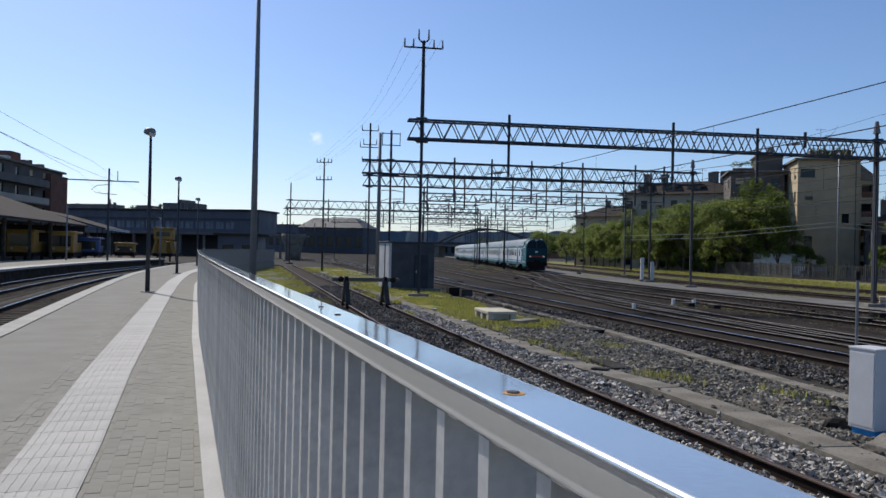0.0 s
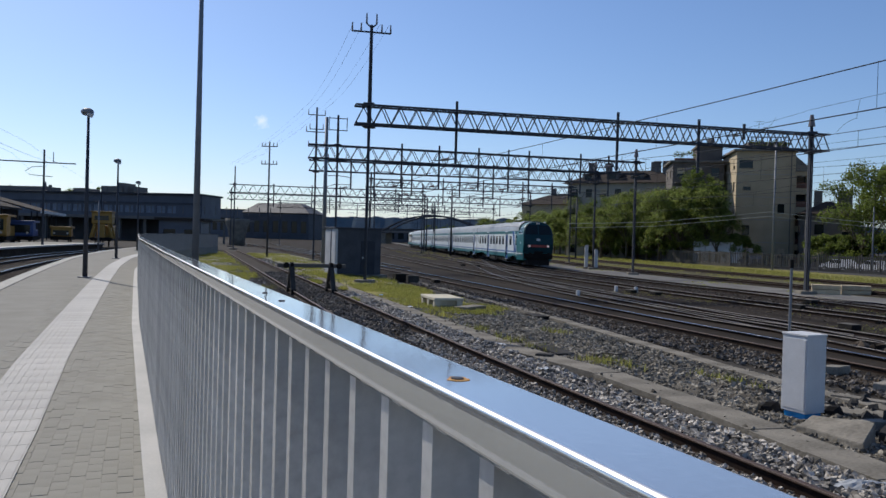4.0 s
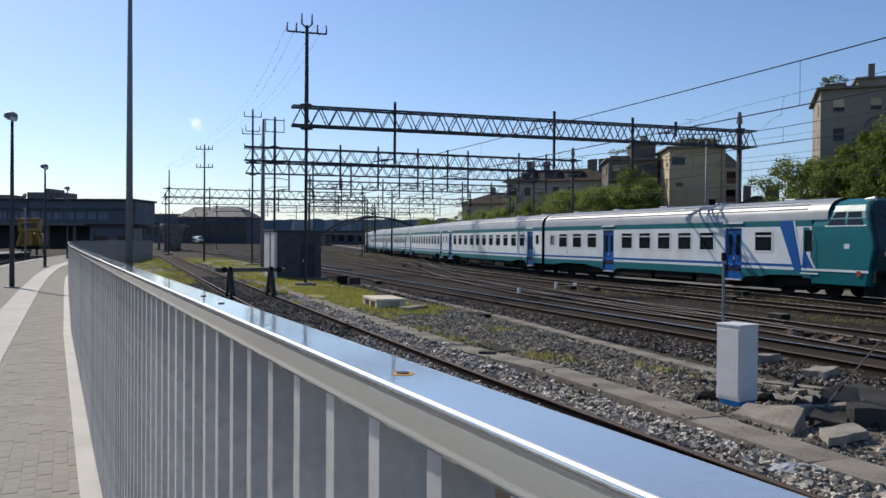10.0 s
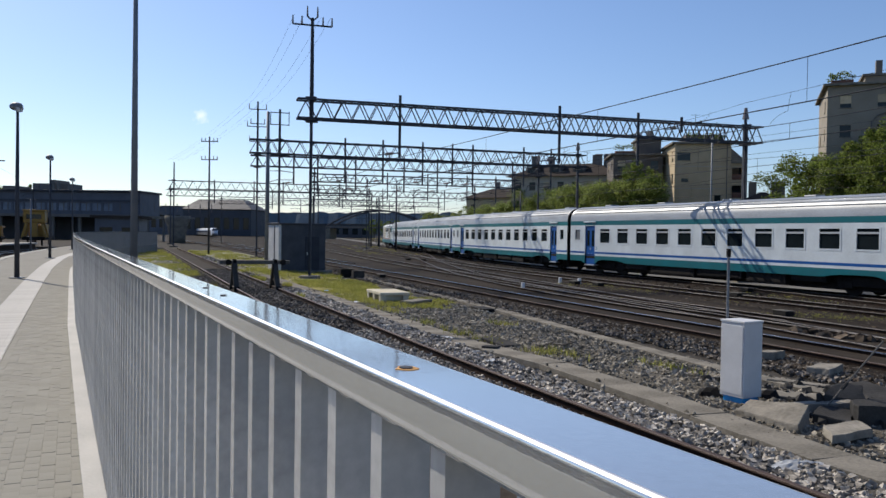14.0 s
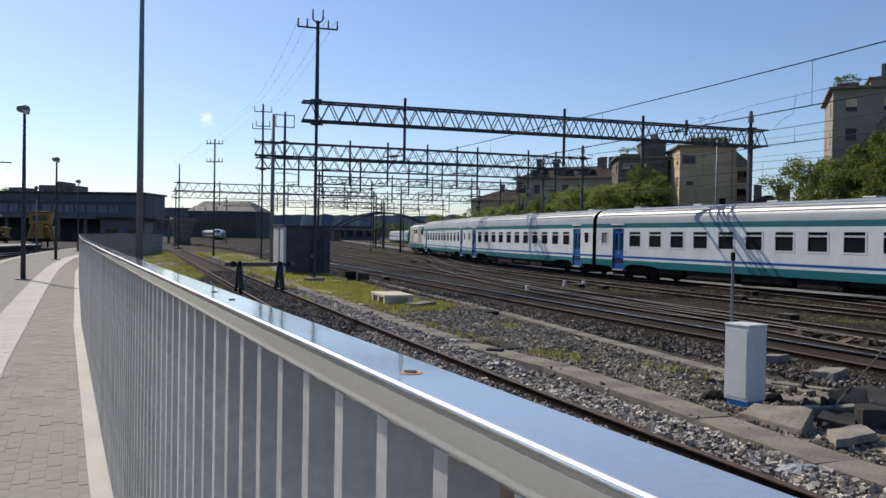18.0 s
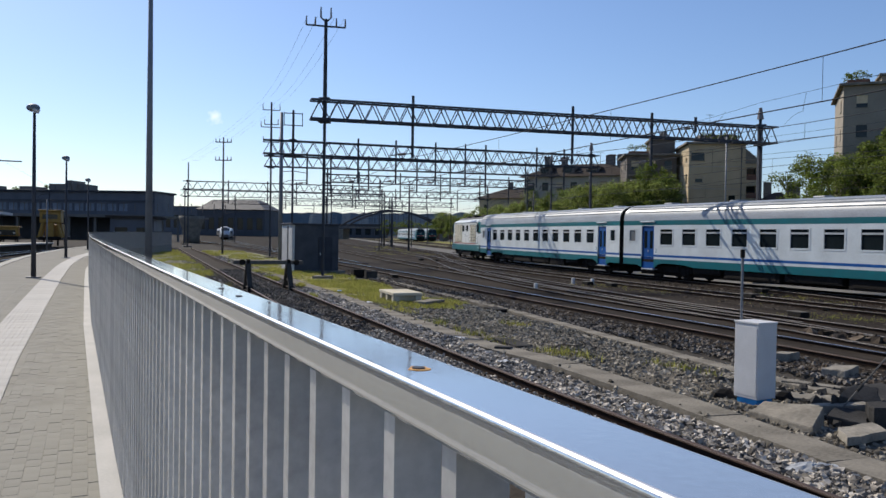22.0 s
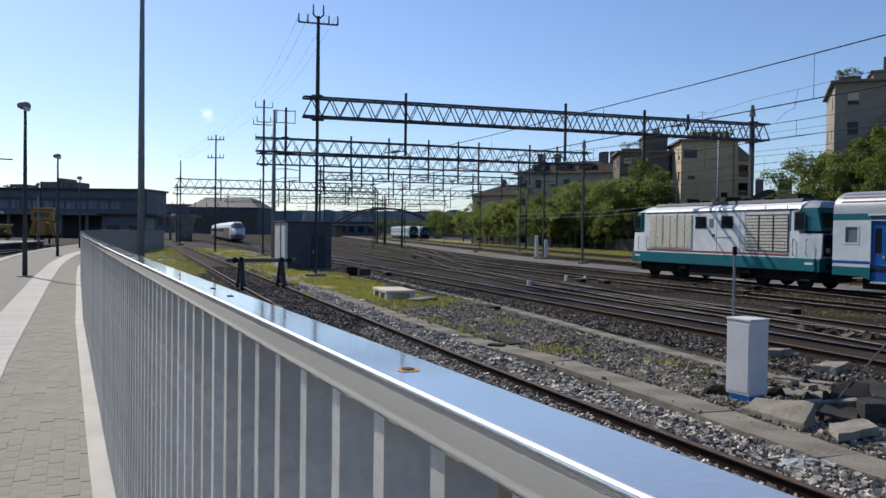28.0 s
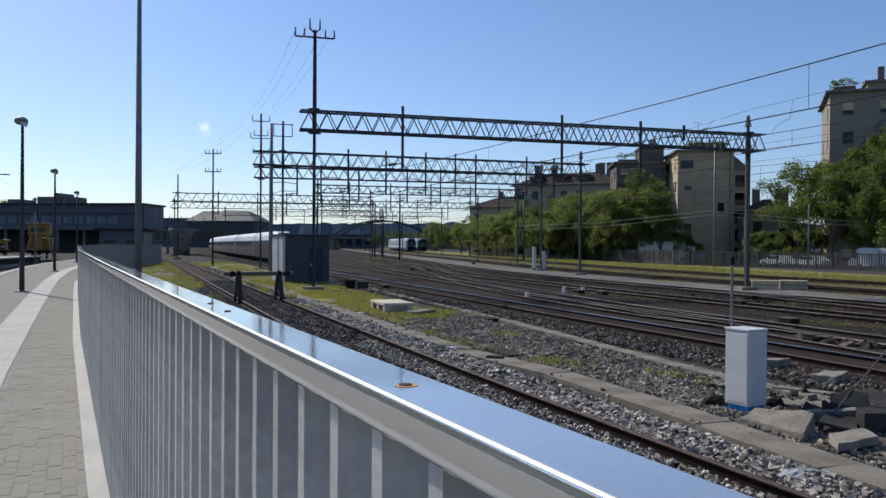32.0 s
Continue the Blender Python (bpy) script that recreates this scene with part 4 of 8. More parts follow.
        part("insulator", rod((q.x - u.x * 0.35, q.y - u.y * 0.35, zb + 0.215), (q.x - u.x * 0.7, q.y - u.y * 0.7, zb + 0.165), 0.07, n=8), M["ceramic"], dp)
    return g


build_gantry((-6.39, 38.54), (17.58, 45.5), 7.62, 0.92, 0.66, 30, (0.7, 0.94), [(0.178, 9.05, 5.9), (0.53, 9.05, 5.95), (0.72, 8.96, 6.05), (0.83, 8.87, 8.02)], 12.53, "tall dark lattice catenary gantry with an insulator fork on its mast")
build_gantry((-12.2, 59.3), (11.6, 66.8), 7.95, 1.0, 0.7, 26, (2.2, 0.6), [(0.2, 9.4, 5.9), (0.32, 9.4, 6.0), (0.45, 9.4, 6.0), (0.55, 9.4, 6.0), (0.62, 9.4, 6.0), (0.8, 9.4, 6.1), (0.9, 9.4, 6.0)], 11.3, "dark lattice catenary gantry over the running lines", "frame")
build_gantry((-16.6, 71.0), (9.6, 77.5), 8.0, 0.95, 0.7, 26, (0.6, 0.6), [(0.12, 9.3, 6.4), (0.2, 9.3, 5.9), (0.33, 9.3, 6.0), (0.5, 9.3, 6.0), (0.62, 9.3, 6.0), (0.75, 9.3, 6.0), (0.9, 9.3, 6.2)], 13.8, "dark lattice catenary gantry with a tall many-armed mast", "stack")
build_gantry((-37.0, 109.0), (-10.9, 116.0), 7.9, 1.1, 0.7, 22, (0.7, 0.5), [(0.2, 9.3, 6.0), (0.4, 9.3, 6.0), (0.55, 9.3, 6.0), (0.7, 9.3, 6.0), (0.85, 9.3, 6.0)], 11.6, "far dark lattice catenary gantry", False)
build_gantry((-45.0, 131.0), (-12.6, 138.0), 7.9, 1.0, 0.7, 24, (0.7, 0.5), [(0.5, 9.3, 6.0)], 9.6, "far dark lattice catenary gantry", False)
build_gantry((-46.0, 165.0), (-14.0, 172.0), 7.9, 1.0, 0.7, 22, (0.7, 0.5), [(0.5, 9.3, 6.0)], 9.6, "far dark lattice catenary gantry", False)


build_gantry((-14.5, 90.0), (9.0, 96.0), 7.9, 0.9, 0.7, 22, (0.6, 0.6), [(0.15, 9.2, 6.0), (0.35, 9.2, 6.0), (0.55, 9.2, 6.0), (0.75, 9.2, 6.0), (0.9, 9.2, 6.0)], 9.6, "far dark lattice catenary gantry", False)
build_gantry((-19.0, 122.0), (5.5, 128.0), 7.9, 0.9, 0.7, 20, (0.6, 0.6), [(0.15, 9.2, 6.0), (0.4, 9.2, 6.0), (0.6, 9.2, 6.0), (0.8, 9.2, 6.0)], 9.6, "far dark lattice catenary gantry", False)
build_gantry((-26.0, 160.0), (-0.5, 166.0), 7.9, 0.9, 0.7, 18, (0.6, 0.6), [(0.3, 9.2, 6.0), (0.6, 9.2, 6.0)], 9.6, "far dark lattice catenary gantry", False)


def build_relay_hut():
    h = thing("relay_hut", Matrix.Translation((-8.2, 44.9, gz(-8, 45))) @ Matrix.Rotation(radians(32), 4, "Z"), "low grey relay hut with a pale rendered end wall", "hut")
    part("wall", box((-0.95, -0.05, 0), (1.75, 1.75, 2.72)), M["brick"], h)
    part("end_wall", box((-1.05, -0.06, 0), (-0.948, 1.75, 2.72)), M["hutwhite"], h, "pale rendered end wall")
    for y0, y1 in ((0.0, 0.6), (0.8, 1.68)):
        part("wall_panel", box((-1.075, y0, 0.05), (-1.05, y1, 2.66), bevel=0.004), M["hutwhite"], h, "pale panel")
    part("wall_gap", box((-1.062, 0.6, 0.05), (-1.05, 0.8, 2.66)), M["mast"], h, "dark recess between the panels")
    part("roof", box((-1.12, -0.12, 2.72), (1.82, 1.82, 2.82), bevel=0.02), M["mast"], h)
    d = part("door", box((0.5, -0.10, 0.05), (1.35, -0.045, 2.05), bevel=0.01), M["mast"], h)
    part("handle", box((0.58, -0.13, 1.0), (0.62, -0.10, 1.14)), M["frame"], d)
    part("plinth", box((-1.2, -0.3, -0.2), (2.1, 1.95, 0.1), bevel=0.02), M["concrete"], h)


build_relay_hut()


def build_line_cabinet():
    c = thing("trackside_cabinet", Matrix.Translation((4.2, 10.86, gz(4.1, 10.8) - 0.03)) @ Matrix.Rotation(radians(-61), 4, "Z"), "pale grey metal trackside cabinet with a blue wrapped foot", "cabinet")
    part("body", box((-0.2, -0.18, 0.1), (0.2, 0.18, 1.12), bevel=0.006), M["cabinet"], c)
    part("lid", box((-0.21, -0.19, 1.12), (0.21, 0.19, 1.15), bevel=0.006), M["cabinet"], c)
    part("door", box((-0.175, -0.186, 0.14), (0.175, -0.18, 1.08), bevel=0.002), M["cabinet"], c)
    part("foot", box((-0.17, -0.15, -0.05), (0.17, 0.15, 0.1), bevel=0.01), M["bluebag"], c, "blue plastic wrapping")


build_line_cabinet()


def build_buffer_stop():
    b = thing("buffer_stop", Matrix.Translation((*siding(7.3), gz(*siding(7.3)))) @ Matrix.Rotation(radians(SIDYAW), 4, "Z"), "dark wooden and iron buffer stop across the siding", "buffer stop")
    part("cross_beam", box((-1.3, -0.13, 1.0), (1.3, 0.13, 1.15), bevel=0.02), M["fencegrey"], b, "weathered grey cross beam")
    for s in (-1, 1):
        for y in (-0.72, 0.72):
            part("leg", beam((s * 0.753, y, 0.05), (s * 0.753, y * 0.12, 1.0), 0.17, 0.15), M["darkslab"], b)
            part("foot_clamp", box((s * 0.753 - 0.1, y - 0.12, 0.02), (s * 0.753 + 0.1, y + 0.12, 0.2), bevel=0.01), M["under"], b)
        part("brace", beam((s * 0.753, -0.36, 0.42), (s * 0.753, 0.36, 0.42), 0.07, 0.09), M["under"], b)
        bf = part("buffer", rod((s * 1.0, -0.3, 1.09), (s * 1.0, -0.13, 1.09), 0.08, n=12), M["under"], b)
        part("buffer_head", rod((s * 1.0, -0.36, 1.09), (s * 1.0, -0.3, 1.09), 0.11, n=16), M["under"], bf)
        part("beam_strap", box((s * 0.753 - 0.06, -0.14, 0.96), (s * 0.753 + 0.06, 0.14, 1.19)), M["under"], b)


build_buffer_stop()
# ---- the train ----
SKIRT0, SKIRT1, STRIPE1, WALL1, CANT1 = 0.62, 1.13, 1.25, 3.05, 3.32
HALF = 1.42
DOOR_W = 0.56


def roof_ring(x, half=HALF, z0=CANT1, top=4.28, n=14):
    """The roof's curve across the coach."""
    pts = []
    for i in range(n + 1):
        a = math.pi * i / n
        c, s = math.cos(a), math.sin(a)
        pts.append((x, half * math.copysign(abs(c) ** 0.72, c), z0 + (top - z0) * abs(s) ** 0.8))
    return pts


def build_bogie(parent, x):
    g = part("bogie", box((-1.9, -0.95, 0.42), (1.9, 0.95, 0.72), bevel=0.04), M["under"], parent, at=Matrix.Translation((x, 0, 0)))
    for s in (-1, 1):
        part("bogie_frame", box((-1.85, s * 1.0 - 0.07, 0.4), (1.85, s * 1.0 + 0.07, 0.78), bevel=0.03), M["under"], g)
        for wx in (-1.25, 1.25):
            part("wheel", rod((wx, s * 0.69, 0.46), (wx, s * 0.82, 0.46), 0.46, n=24), M["under"], g)
            part("spring", rod((wx - 0.42, s * 1.06, 0.5), (wx - 0.42, s * 1.06, 0.92), 0.11, n=8), M["under"], g)
            part("axle_box", box((wx - 0.16, s * 1.0 - 0.12, 0.32), (wx + 0.16, s * 1.0 + 0.16, 0.62), bevel=0.03), M["under"], g)
    return g


def side_holes(wins):
    return [(c - w / 2, c + w / 2, z0, z1) for c, w, z0, z1 in wins]


def skirt_panel(bm, a, b, y, s, doors):
    """A length of skirt whose lower edge is deepest beside the doors and arched over the bogies."""
    n = max(2, int((b - a) / 0.35))
    rows = []
    for i in range(n + 1):
        x = a + (b - a) * i / n
        z = 0.76
        for g in (-9.3, 9.3):
            k = max(0.0, 1 - (abs(x - g) / 2.3) ** 4)
            z = max(z, 0.76 + 0.14 * k)
        for d in doors:
            k = max(0.0, min(1.0, (1.0 - abs(x - d)) / 0.3))
            z += (SKIRT0 - z) * k
        rows.append([(x, y, z), (x, y, SKIRT1), (x, y - s * 0.05, SKIRT1), (x, y - s * 0.05, z)])
    loft(bm, rows)


def build_coach(name, label, wins, doors, x0, x1, cab=False):
    """x runs along the coach, the leading end at +x. Both sides alike."""
    c = thing(name, Matrix(), label, "railway coach", "coaches of the passing train")
    holes = side_holes(wins)
    dh = [(d - DOOR_W, d + DOOR_W, 0.58, 3.02) for d in doors]
    for s in (-1, 1):
        y = s * HALF
        bm = bmesh.new()
        cut = [h for h in holes] + [(a, b, STRIPE1, min(z1, WALL1 - 0.001)) for a, b, z0, z1 in dh]
        pierced(bm, x0, x1, STRIPE1, WALL1, cut, y, -s * 0.06)
        part("side_wall", bm, M["white"], c)
        bm = bmesh.new()
        edges = sorted([x0, x1] + [v for a, b, _, _ in dh for v in (a, b)])
        for a, b in zip(edges[::2], edges[1::2]):
            skirt_panel(bm, a, b, y, s, doors)
        part("skirt", bm, M["teal"], c, "dark green skirt cut away over the bogies")
        bm = bmesh.new()
        pierced(bm, x0, x1, SKIRT1, STRIPE1, [(a, b, SKIRT1, STRIPE1) for a, b, _, _ in dh], y, 0)
        part("stripe", bm, M["white"], c)
        bm = bmesh.new()
        pierced(bm, x0, x1, STRIPE1 + 0.01, STRIPE1 + 0.13, [(a, b, STRIPE1 + 0.01, STRIPE1 + 0.13) for a, b, _, _ in dh], y + s * 0.004, 0)
        part("stripe", bm, M["blue"], c, "blue waist stripe")
        part("cantrail", pierced(bmesh.new(), x0, x1, WALL1, CANT1, [], y, 0), M["teal"], c, "green band under the roof")
        for a, b, z0, z1 in holes:
            w = part("window", pierced(bmesh.new(), a - 0.045, b + 0.045, z0 - 0.045, z1 + 0.045, [(a + 0.03, b - 0.03, z0 + 0.03, z1 - 0.03)], y + s * 0.012, -s * 0.05), M["white"], c)
            frost = b < -11
            part("pane", box((a, y - s * 0.045, z0), (b, y - s * 0.03, z1)), M["frosted" if frost else "glass"], w, "pale frosted glass" if frost else "dark tinted window glass")
            if b - a > 0.8:
                part("transom", box((a + 0.02, y - s * 0.03, z1 - 0.25), (b - 0.02, y + s * 0.012, z1 - 0.165)), M["frame"], w)
        for d in doors:
            dr = part("door", box((d - DOOR_W, y - s * 0.11, 0.58), (d + DOOR_W, y - s * 0.075, 3.02)), M["blue"], c, "blue passenger door")
            for q in (-0.25, 0.25):
                part("pane", box((d + q - 0.13, y - s * 0.076, 1.72), (d + q + 0.13, y - s * 0.066, 2.72), bevel=0.001), M["glass"], dr)
                part("door_leaf", pierced(bmesh.new(), d + q - 0.24, d + q + 0.24, 0.66, 2.96, [(d + q - 0.14, d + q + 0.14, 1.7, 2.74)], y - s * 0.066, s * -0.01), M["blue"], dr)
            part("door_header", box((d - 0.66, y - s * 0.01, 3.22), (d + 0.66, y + s * 0.06, 3.3), bevel=0.01), M["white"], dr, "white rain strip over the door")
            part("handle", box((d - 0.03, y - s * 0.07, 1.5), (d + 0.03, y - s * 0.03, 1.62)), M["frame"], dr)
            part("step", box((d - 0.52, y - s * 0.3, 0.5), (d + 0.52, y + s * 0.03, 0.57), bevel=0.005), M["frame"], dr, "pale metal step")
    for s, xx in ((-1, 9.98), (-1, -10.1), (1, 9.98), (1, -10.1)):
        tx = bpy.data.curves.new("class_number", "FONT")
        tx.body, tx.size, tx.extrude = "2", 0.3, 0.004
        tx.materials.append(M["teal"])
        ob = new("class_number", tx)
        ob.parent = c
        ob.matrix_basis = Matrix.Translation((xx, s * (HALF + 0.006), 1.5)) @ Matrix.Rotation(0 if s < 0 else math.pi, 4, "Z") @ Matrix.Rotation(math.pi / 2, 4, "X")
    part("roof", loft(bmesh.new(), [roof_ring(x0), roof_ring(x1)], close=False), M["silver"], c, "grimy silver roof", smooth=True)
    for k in (2, 3, 4, 10, 11, 12):
        a, b = roof_ring(x0 + 0.3)[k], roof_ring(x1 - 0.3)[k]
        part("roof_rib", beam(a, b, 0.05, 0.05), M["silver"], c)
    for k in range(5):
        xx = x0 + (x1 - x0) * (k + 0.5) / 5
        part("roof_vent", box((xx - 0.35, -0.3, 4.24), (xx + 0.35, 0.3, 4.36), bevel=0.04), M["silver"], c)
    part("floor", box((x0 + 0.02, -1.36, 0.95), (x1 - 0.02, 1.36, 1.1)), M["under"], c)
    # added dark box that fills the underfloor with the blackness under the coach
    part("centre_sill", box((x0 + 1.0, -0.85, 0.22), (x1 - 1.0, 0.85, 0.95), bevel=0.02), M["under"], c)
    part("interior", box((x0 + 0.05, -0.9, 1.1), (x1 - 0.05, 0.9, 3.2)), M["under"], c, "dark interior")
    for k, (a, b, z) in enumerate(((-7.1, -5.1, 0.45), (-4.8, -1.2, 0.3), (-0.9, 2.2, 0.38), (2.5, 4.9, 0.28), (5.2, 7.1, 0.5))):
        ub = part("underfloor_box", box((a, -1.3, z), (b, 1.3, 0.95), bevel=0.03), M["under"], c)
        for s in (-1, 1):
            part("hatch", box((a + 0.2, s * 1.3, z + 0.08), (b - 0.2, s * 1.318, 0.86), bevel=0.004), M["under"], ub)
    for s in (-1, 1):
        part("air_tank", rod((-1.05, s * 1.05, 0.5), (1.4, s * 1.05, 0.5), 0.17, n=12), M["under"], c)
        for xx in (-7.9, 7.9):
            part("brake_gear", box((xx - 0.3, s * 0.9 - 0.2, 0.3), (xx + 0.3, s * 0.9 + 0.2, 0.7), bevel=0.05), M["under"], c)
    for xe in ((x0, x1) if not cab else (x0,)):
        o = 1 if xe > 0 else -1
        e = bmesh.new()
        ring = [p for p in roof_ring(xe)] + [(xe, -HALF, SKIRT0), (xe, HALF, SKIRT0)]
        e.faces.new([e.verts.new(p) for p in ring])
        part("end_wall", e, M["under"], c, "dark coach end")
        part("gangway", box((xe, -0.55, 1.1), (xe + o * 0.125, 0.55, 3.5), bevel=0.04), M["rubber"], c, "black rubber gangway")
        for s in (-1, 1):
            bf = part("buffer", rod((xe, s * 0.87, 1.06), (xe + o * 0.1, s * 0.87, 1.06), 0.09, n=10), M["under"], c)
            part("buffer_head", rod((xe + o * 0.09, s * 0.87, 1.06), (xe + o * 0.125, s * 0.87, 1.06), 0.22, n=14), M["under"], bf)
    for x in (-9.3, 9.3):
        build_bogie(c, x)
    return c


E_X = 13.07    # half the body's length; 0.2 m to the coupling plane
WZ = (1.93, 2.84)
wins = [(-9.15 + 1.83 * k, 1.08, *WZ) for k in range(11)] + [(s * 12.2, 0.62, 2.1, 2.8) for s in (-1, 1)]
coach = build_coach("passenger_coach", "white and green passenger coach with blue doors and a silver roof", wins, [-10.78, 10.78], -E_X, E_X)
coaches = [coach] + [copy_thing(coach, Matrix()) for _ in range(3)]


def build_cab_car():
    ws = [(-12.0, 0.6, 2.05, 2.75)] + [(x, 1.06, *WZ) for x in (-10.6, -8.85, -7.1, -3.4, -1.7, 0.0, 1.7, 3.4, 7.2)]
    c = build_coach("driving_coach", "white and green driving coach with a dark raked cab front", ws, [-5.28, 5.28], -E_X, 9.95, cab=True)
    # the cab: level by level, how far its raked front reaches and how wide it is
    levels = ((0.6, 12.78, 1.36), (1.28, 12.95, HALF), (2.1, 13.13, HALF), (2.6, 13.04, HALF), (3.04, 12.9, 1.41), (3.34, 12.77, 1.36), (3.64, 12.66, 1.26), (3.9, 12.54, 1.08), (4.08, 12.4, 0.8), (4.2, 12.15, 0.35))

    def at_z(z):
        for (z0, f0, h0), (z1, f1, h1) in zip(levels, levels[1:]):
            if z <= z1:
                k = (z - z0) / (z1 - z0)
                return f0 + (f1 - f0) * k, h0 + (h1 - h0) * k
        return levels[-1][1:]

    def skin(x, z, s, proud):
        """A point on the cab's side, or on the coach's before it."""
        return (x, s * ((HALF if x < 9.9 else at_z(z)[1]) + proud), z)

    bm = loft(bmesh.new(), [[(9.9, h, z), (f - 0.22, h, z), (f - 0.08, h * 0.965, z), (f - 0.02, h * 0.9, z), (f - 0.02, -h * 0.9, z), (f - 0.08, -h * 0.965, z), (f - 0.22, -h, z), (9.9, -h, z)] for z, f, h in levels])
    part("cab", bm, M["teal"], c, "green cab sides")
    front = [(z, f, h) for z, f, h in levels if z > 0.7]
    bm = loft(bmesh.new(), [[(f - 0.14, h * 0.99, z), (f - 0.06, h * 0.965, z), (f + 0.01, h * 0.9, z), (f + 0.02, h * 0.5, z), (f + 0.02, -h * 0.5, z), (f + 0.01, -h * 0.9, z), (f - 0.06, -h * 0.965, z), (f - 0.14, -h * 0.99, z)] for z, f, h in front], close=False)
    part("cab_front", bm, M["cabfront"], c, "almost black raked cab front")
    for s in (-1, 1):
        y = s * HALF

        def plate(pts, proud):
            b = bmesh.new()
            loft(b, [[skin(x, z, s, 0.0) for x, z in pts], [skin(x, z, s, proud) for x, z in pts]])
            return b
        part("stripe", plate([(8.1, 3.3), (8.95, 3.3), (9.42, SKIRT1), (9.02, SKIRT1)], 0.012), M["blue"], c, "slanted blue flash")
        part("stripe", plate([(8.95, 3.3), (9.04, 3.3), (9.28, 2.2), (9.2, 2.2)], 0.014), M["white"], c, "thin white edge of the flash")
        part("stripe", plate([(9.66, 1.95), (10.06, STRIPE1), (9.46, STRIPE1), (9.5, 1.95)], 0.012), M["blue"], c, "small blue triangle")
        part("stripe", plate([(9.66, 1.95), (9.76, 1.95), (10.18, STRIPE1), (10.06, STRIPE1)], 0.012), M["white"], c, "thin white edge")
        part("stripe", box((9.3, y, SKIRT1), (12.75, y + s * 0.008, STRIPE1 - 0.02)), M["white"], c, "white waist stripe")
        part("stripe", box((9.35, y, 0.98), (10.3, y + s * 0.008, 1.04)), M["white"], c, "short white line")
        cd = part("cab_door", plate([(9.5, 0.8), (9.5, 3.0), (10.02, 3.0), (10.02, 0.8)], 0.006), M["teal"], c, "narrow green cab door")
        part("pane", plate([(9.58, 1.98), (9.58, 2.88), (9.94, 2.88), (9.94, 1.98)], 0.014), M["glass"], cd)
        for q in (9.46, 10.06):
            part("handrail", tube(bmesh.new(), [(q, y, 1.3), (q, y + s * 0.07, 1.35), (q, y + s * 0.07, 2.5), (q, y, 2.55)], 0.016, 5), M["frame"], c)
        w = part("cab_window", plate([(10.62, 3.02), (11.02, 3.68), (12.34, 3.68), (12.62, 3.02)], 0.008), M["frame"], c, "raked cab side window")
        for pts in ([(10.74, 3.08), (11.08, 3.62), (11.55, 3.62), (11.6, 3.08)], [(11.72, 3.08), (11.67, 3.62), (12.26, 3.62), (12.48, 3.08)]):
            part("pane", plate(pts, 0.02), M["glass"], w)
        part("number_bar", box((11.6, y, 2.1), (11.85, y + s * 0.008, 2.3)), M["white"], c, "small pale marking")
        part("number_bar", box((12.2, y, 0.98), (12.4, y + s * 0.01, 1.2)), M["red"], c, "small red marking")
        hl = part("headlight", rod((12.98, s * 0.88, 1.93), (13.14, s * 0.88, 1.93), 0.12, n=14), M["frame"], c)
        part("lens", rod((13.14, s * 0.88, 1.93), (13.15, s * 0.88, 1.93), 0.1, n=14), M["light_on"], hl)
        bf = part("buffer", rod((12.95, s * 0.87, 1.06), (13.4, s * 0.87, 1.06), 0.11, n=12), M["under"], c)
        part("buffer_head", rod((13.4, s * 0.87, 1.06), (13.45, s * 0.87, 1.06), 0.26, n=18), M["under"], bf)
        # windscreen panes, following the raked front
        rows = []
        for z in (3.0, 3.34, 3.64, 3.86):
            f, h = at_z(z)
            rows.append([(f + 0.03, s * 0.06, z), (f + 0.03, s * h * 0.5, z), (f + 0.02, s * h * 0.88, z), (f - 0.01, s * h * 0.88, z), (f, s * 0.06, z)])
        ws_ = part("windscreen", loft(bmesh.new(), rows), M["glass"], c, "dark raked windscreen")
        f0, h0 = at_z(3.0)
        part("wiper", beam((f0 + 0.05, s * 0.25, 3.02), (at_z(3.5)[0] + 0.05, s * 0.7, 3.5), 0.02, 0.02), M["under"], ws_)
    part("front_mark", box((13.0, -0.22, 2.42), (13.12, 0.12, 2.62), pose(0, 0, 0)), M["frame"], c, "small pale emblem")
    part("marker_lamp", box((12.5, -0.16, 3.95), (12.62, 0.16, 4.1), bevel=0.02), M["light_off"], c)
    for o in (-0.7, 0.7):
        part("horn", rod((12.0, o, 4.12), (12.45, o, 4.14), 0.06, 0.09, 10), M["frame"], c)
    part("lamp_bar", box((13.0, -0.78, 1.82), (13.14, 0.78, 2.04), bevel=0.01), M["red"], c, "dull red band between the headlights")
    part("buffer_beam", box((12.9, -1.35, 0.75), (13.05, 1.35, 1.25), bevel=0.02), M["under"], c)
    part("snow_plough", loft(bmesh.new(), [[(12.4, -1.25, 0.2), (12.4, 1.25, 0.2), (12.4, 1.25, 0.75), (12.4, -1.25, 0.75)], [(13.1, -1.0, 0.16), (13.1, 1.0, 0.16), (12.95, 1.0, 0.75), (12.95, -1.0, 0.75)]]), M["under"], c)
    part("roof", loft(bmesh.new(), [[(x, y, z + 0.004) for x, y, z in roof_ring(9.9)], [(x, y * 0.99, z + 0.004) for x, y, z in roof_ring(10.75)]], close=False), M["silver"], c, smooth=True)
    part("gangway", box((13.0, -0.4, 1.2), (13.12, 0.4, 1.45), bevel=0.02), M["under"], c)
    return c


cab_car = build_cab_car()


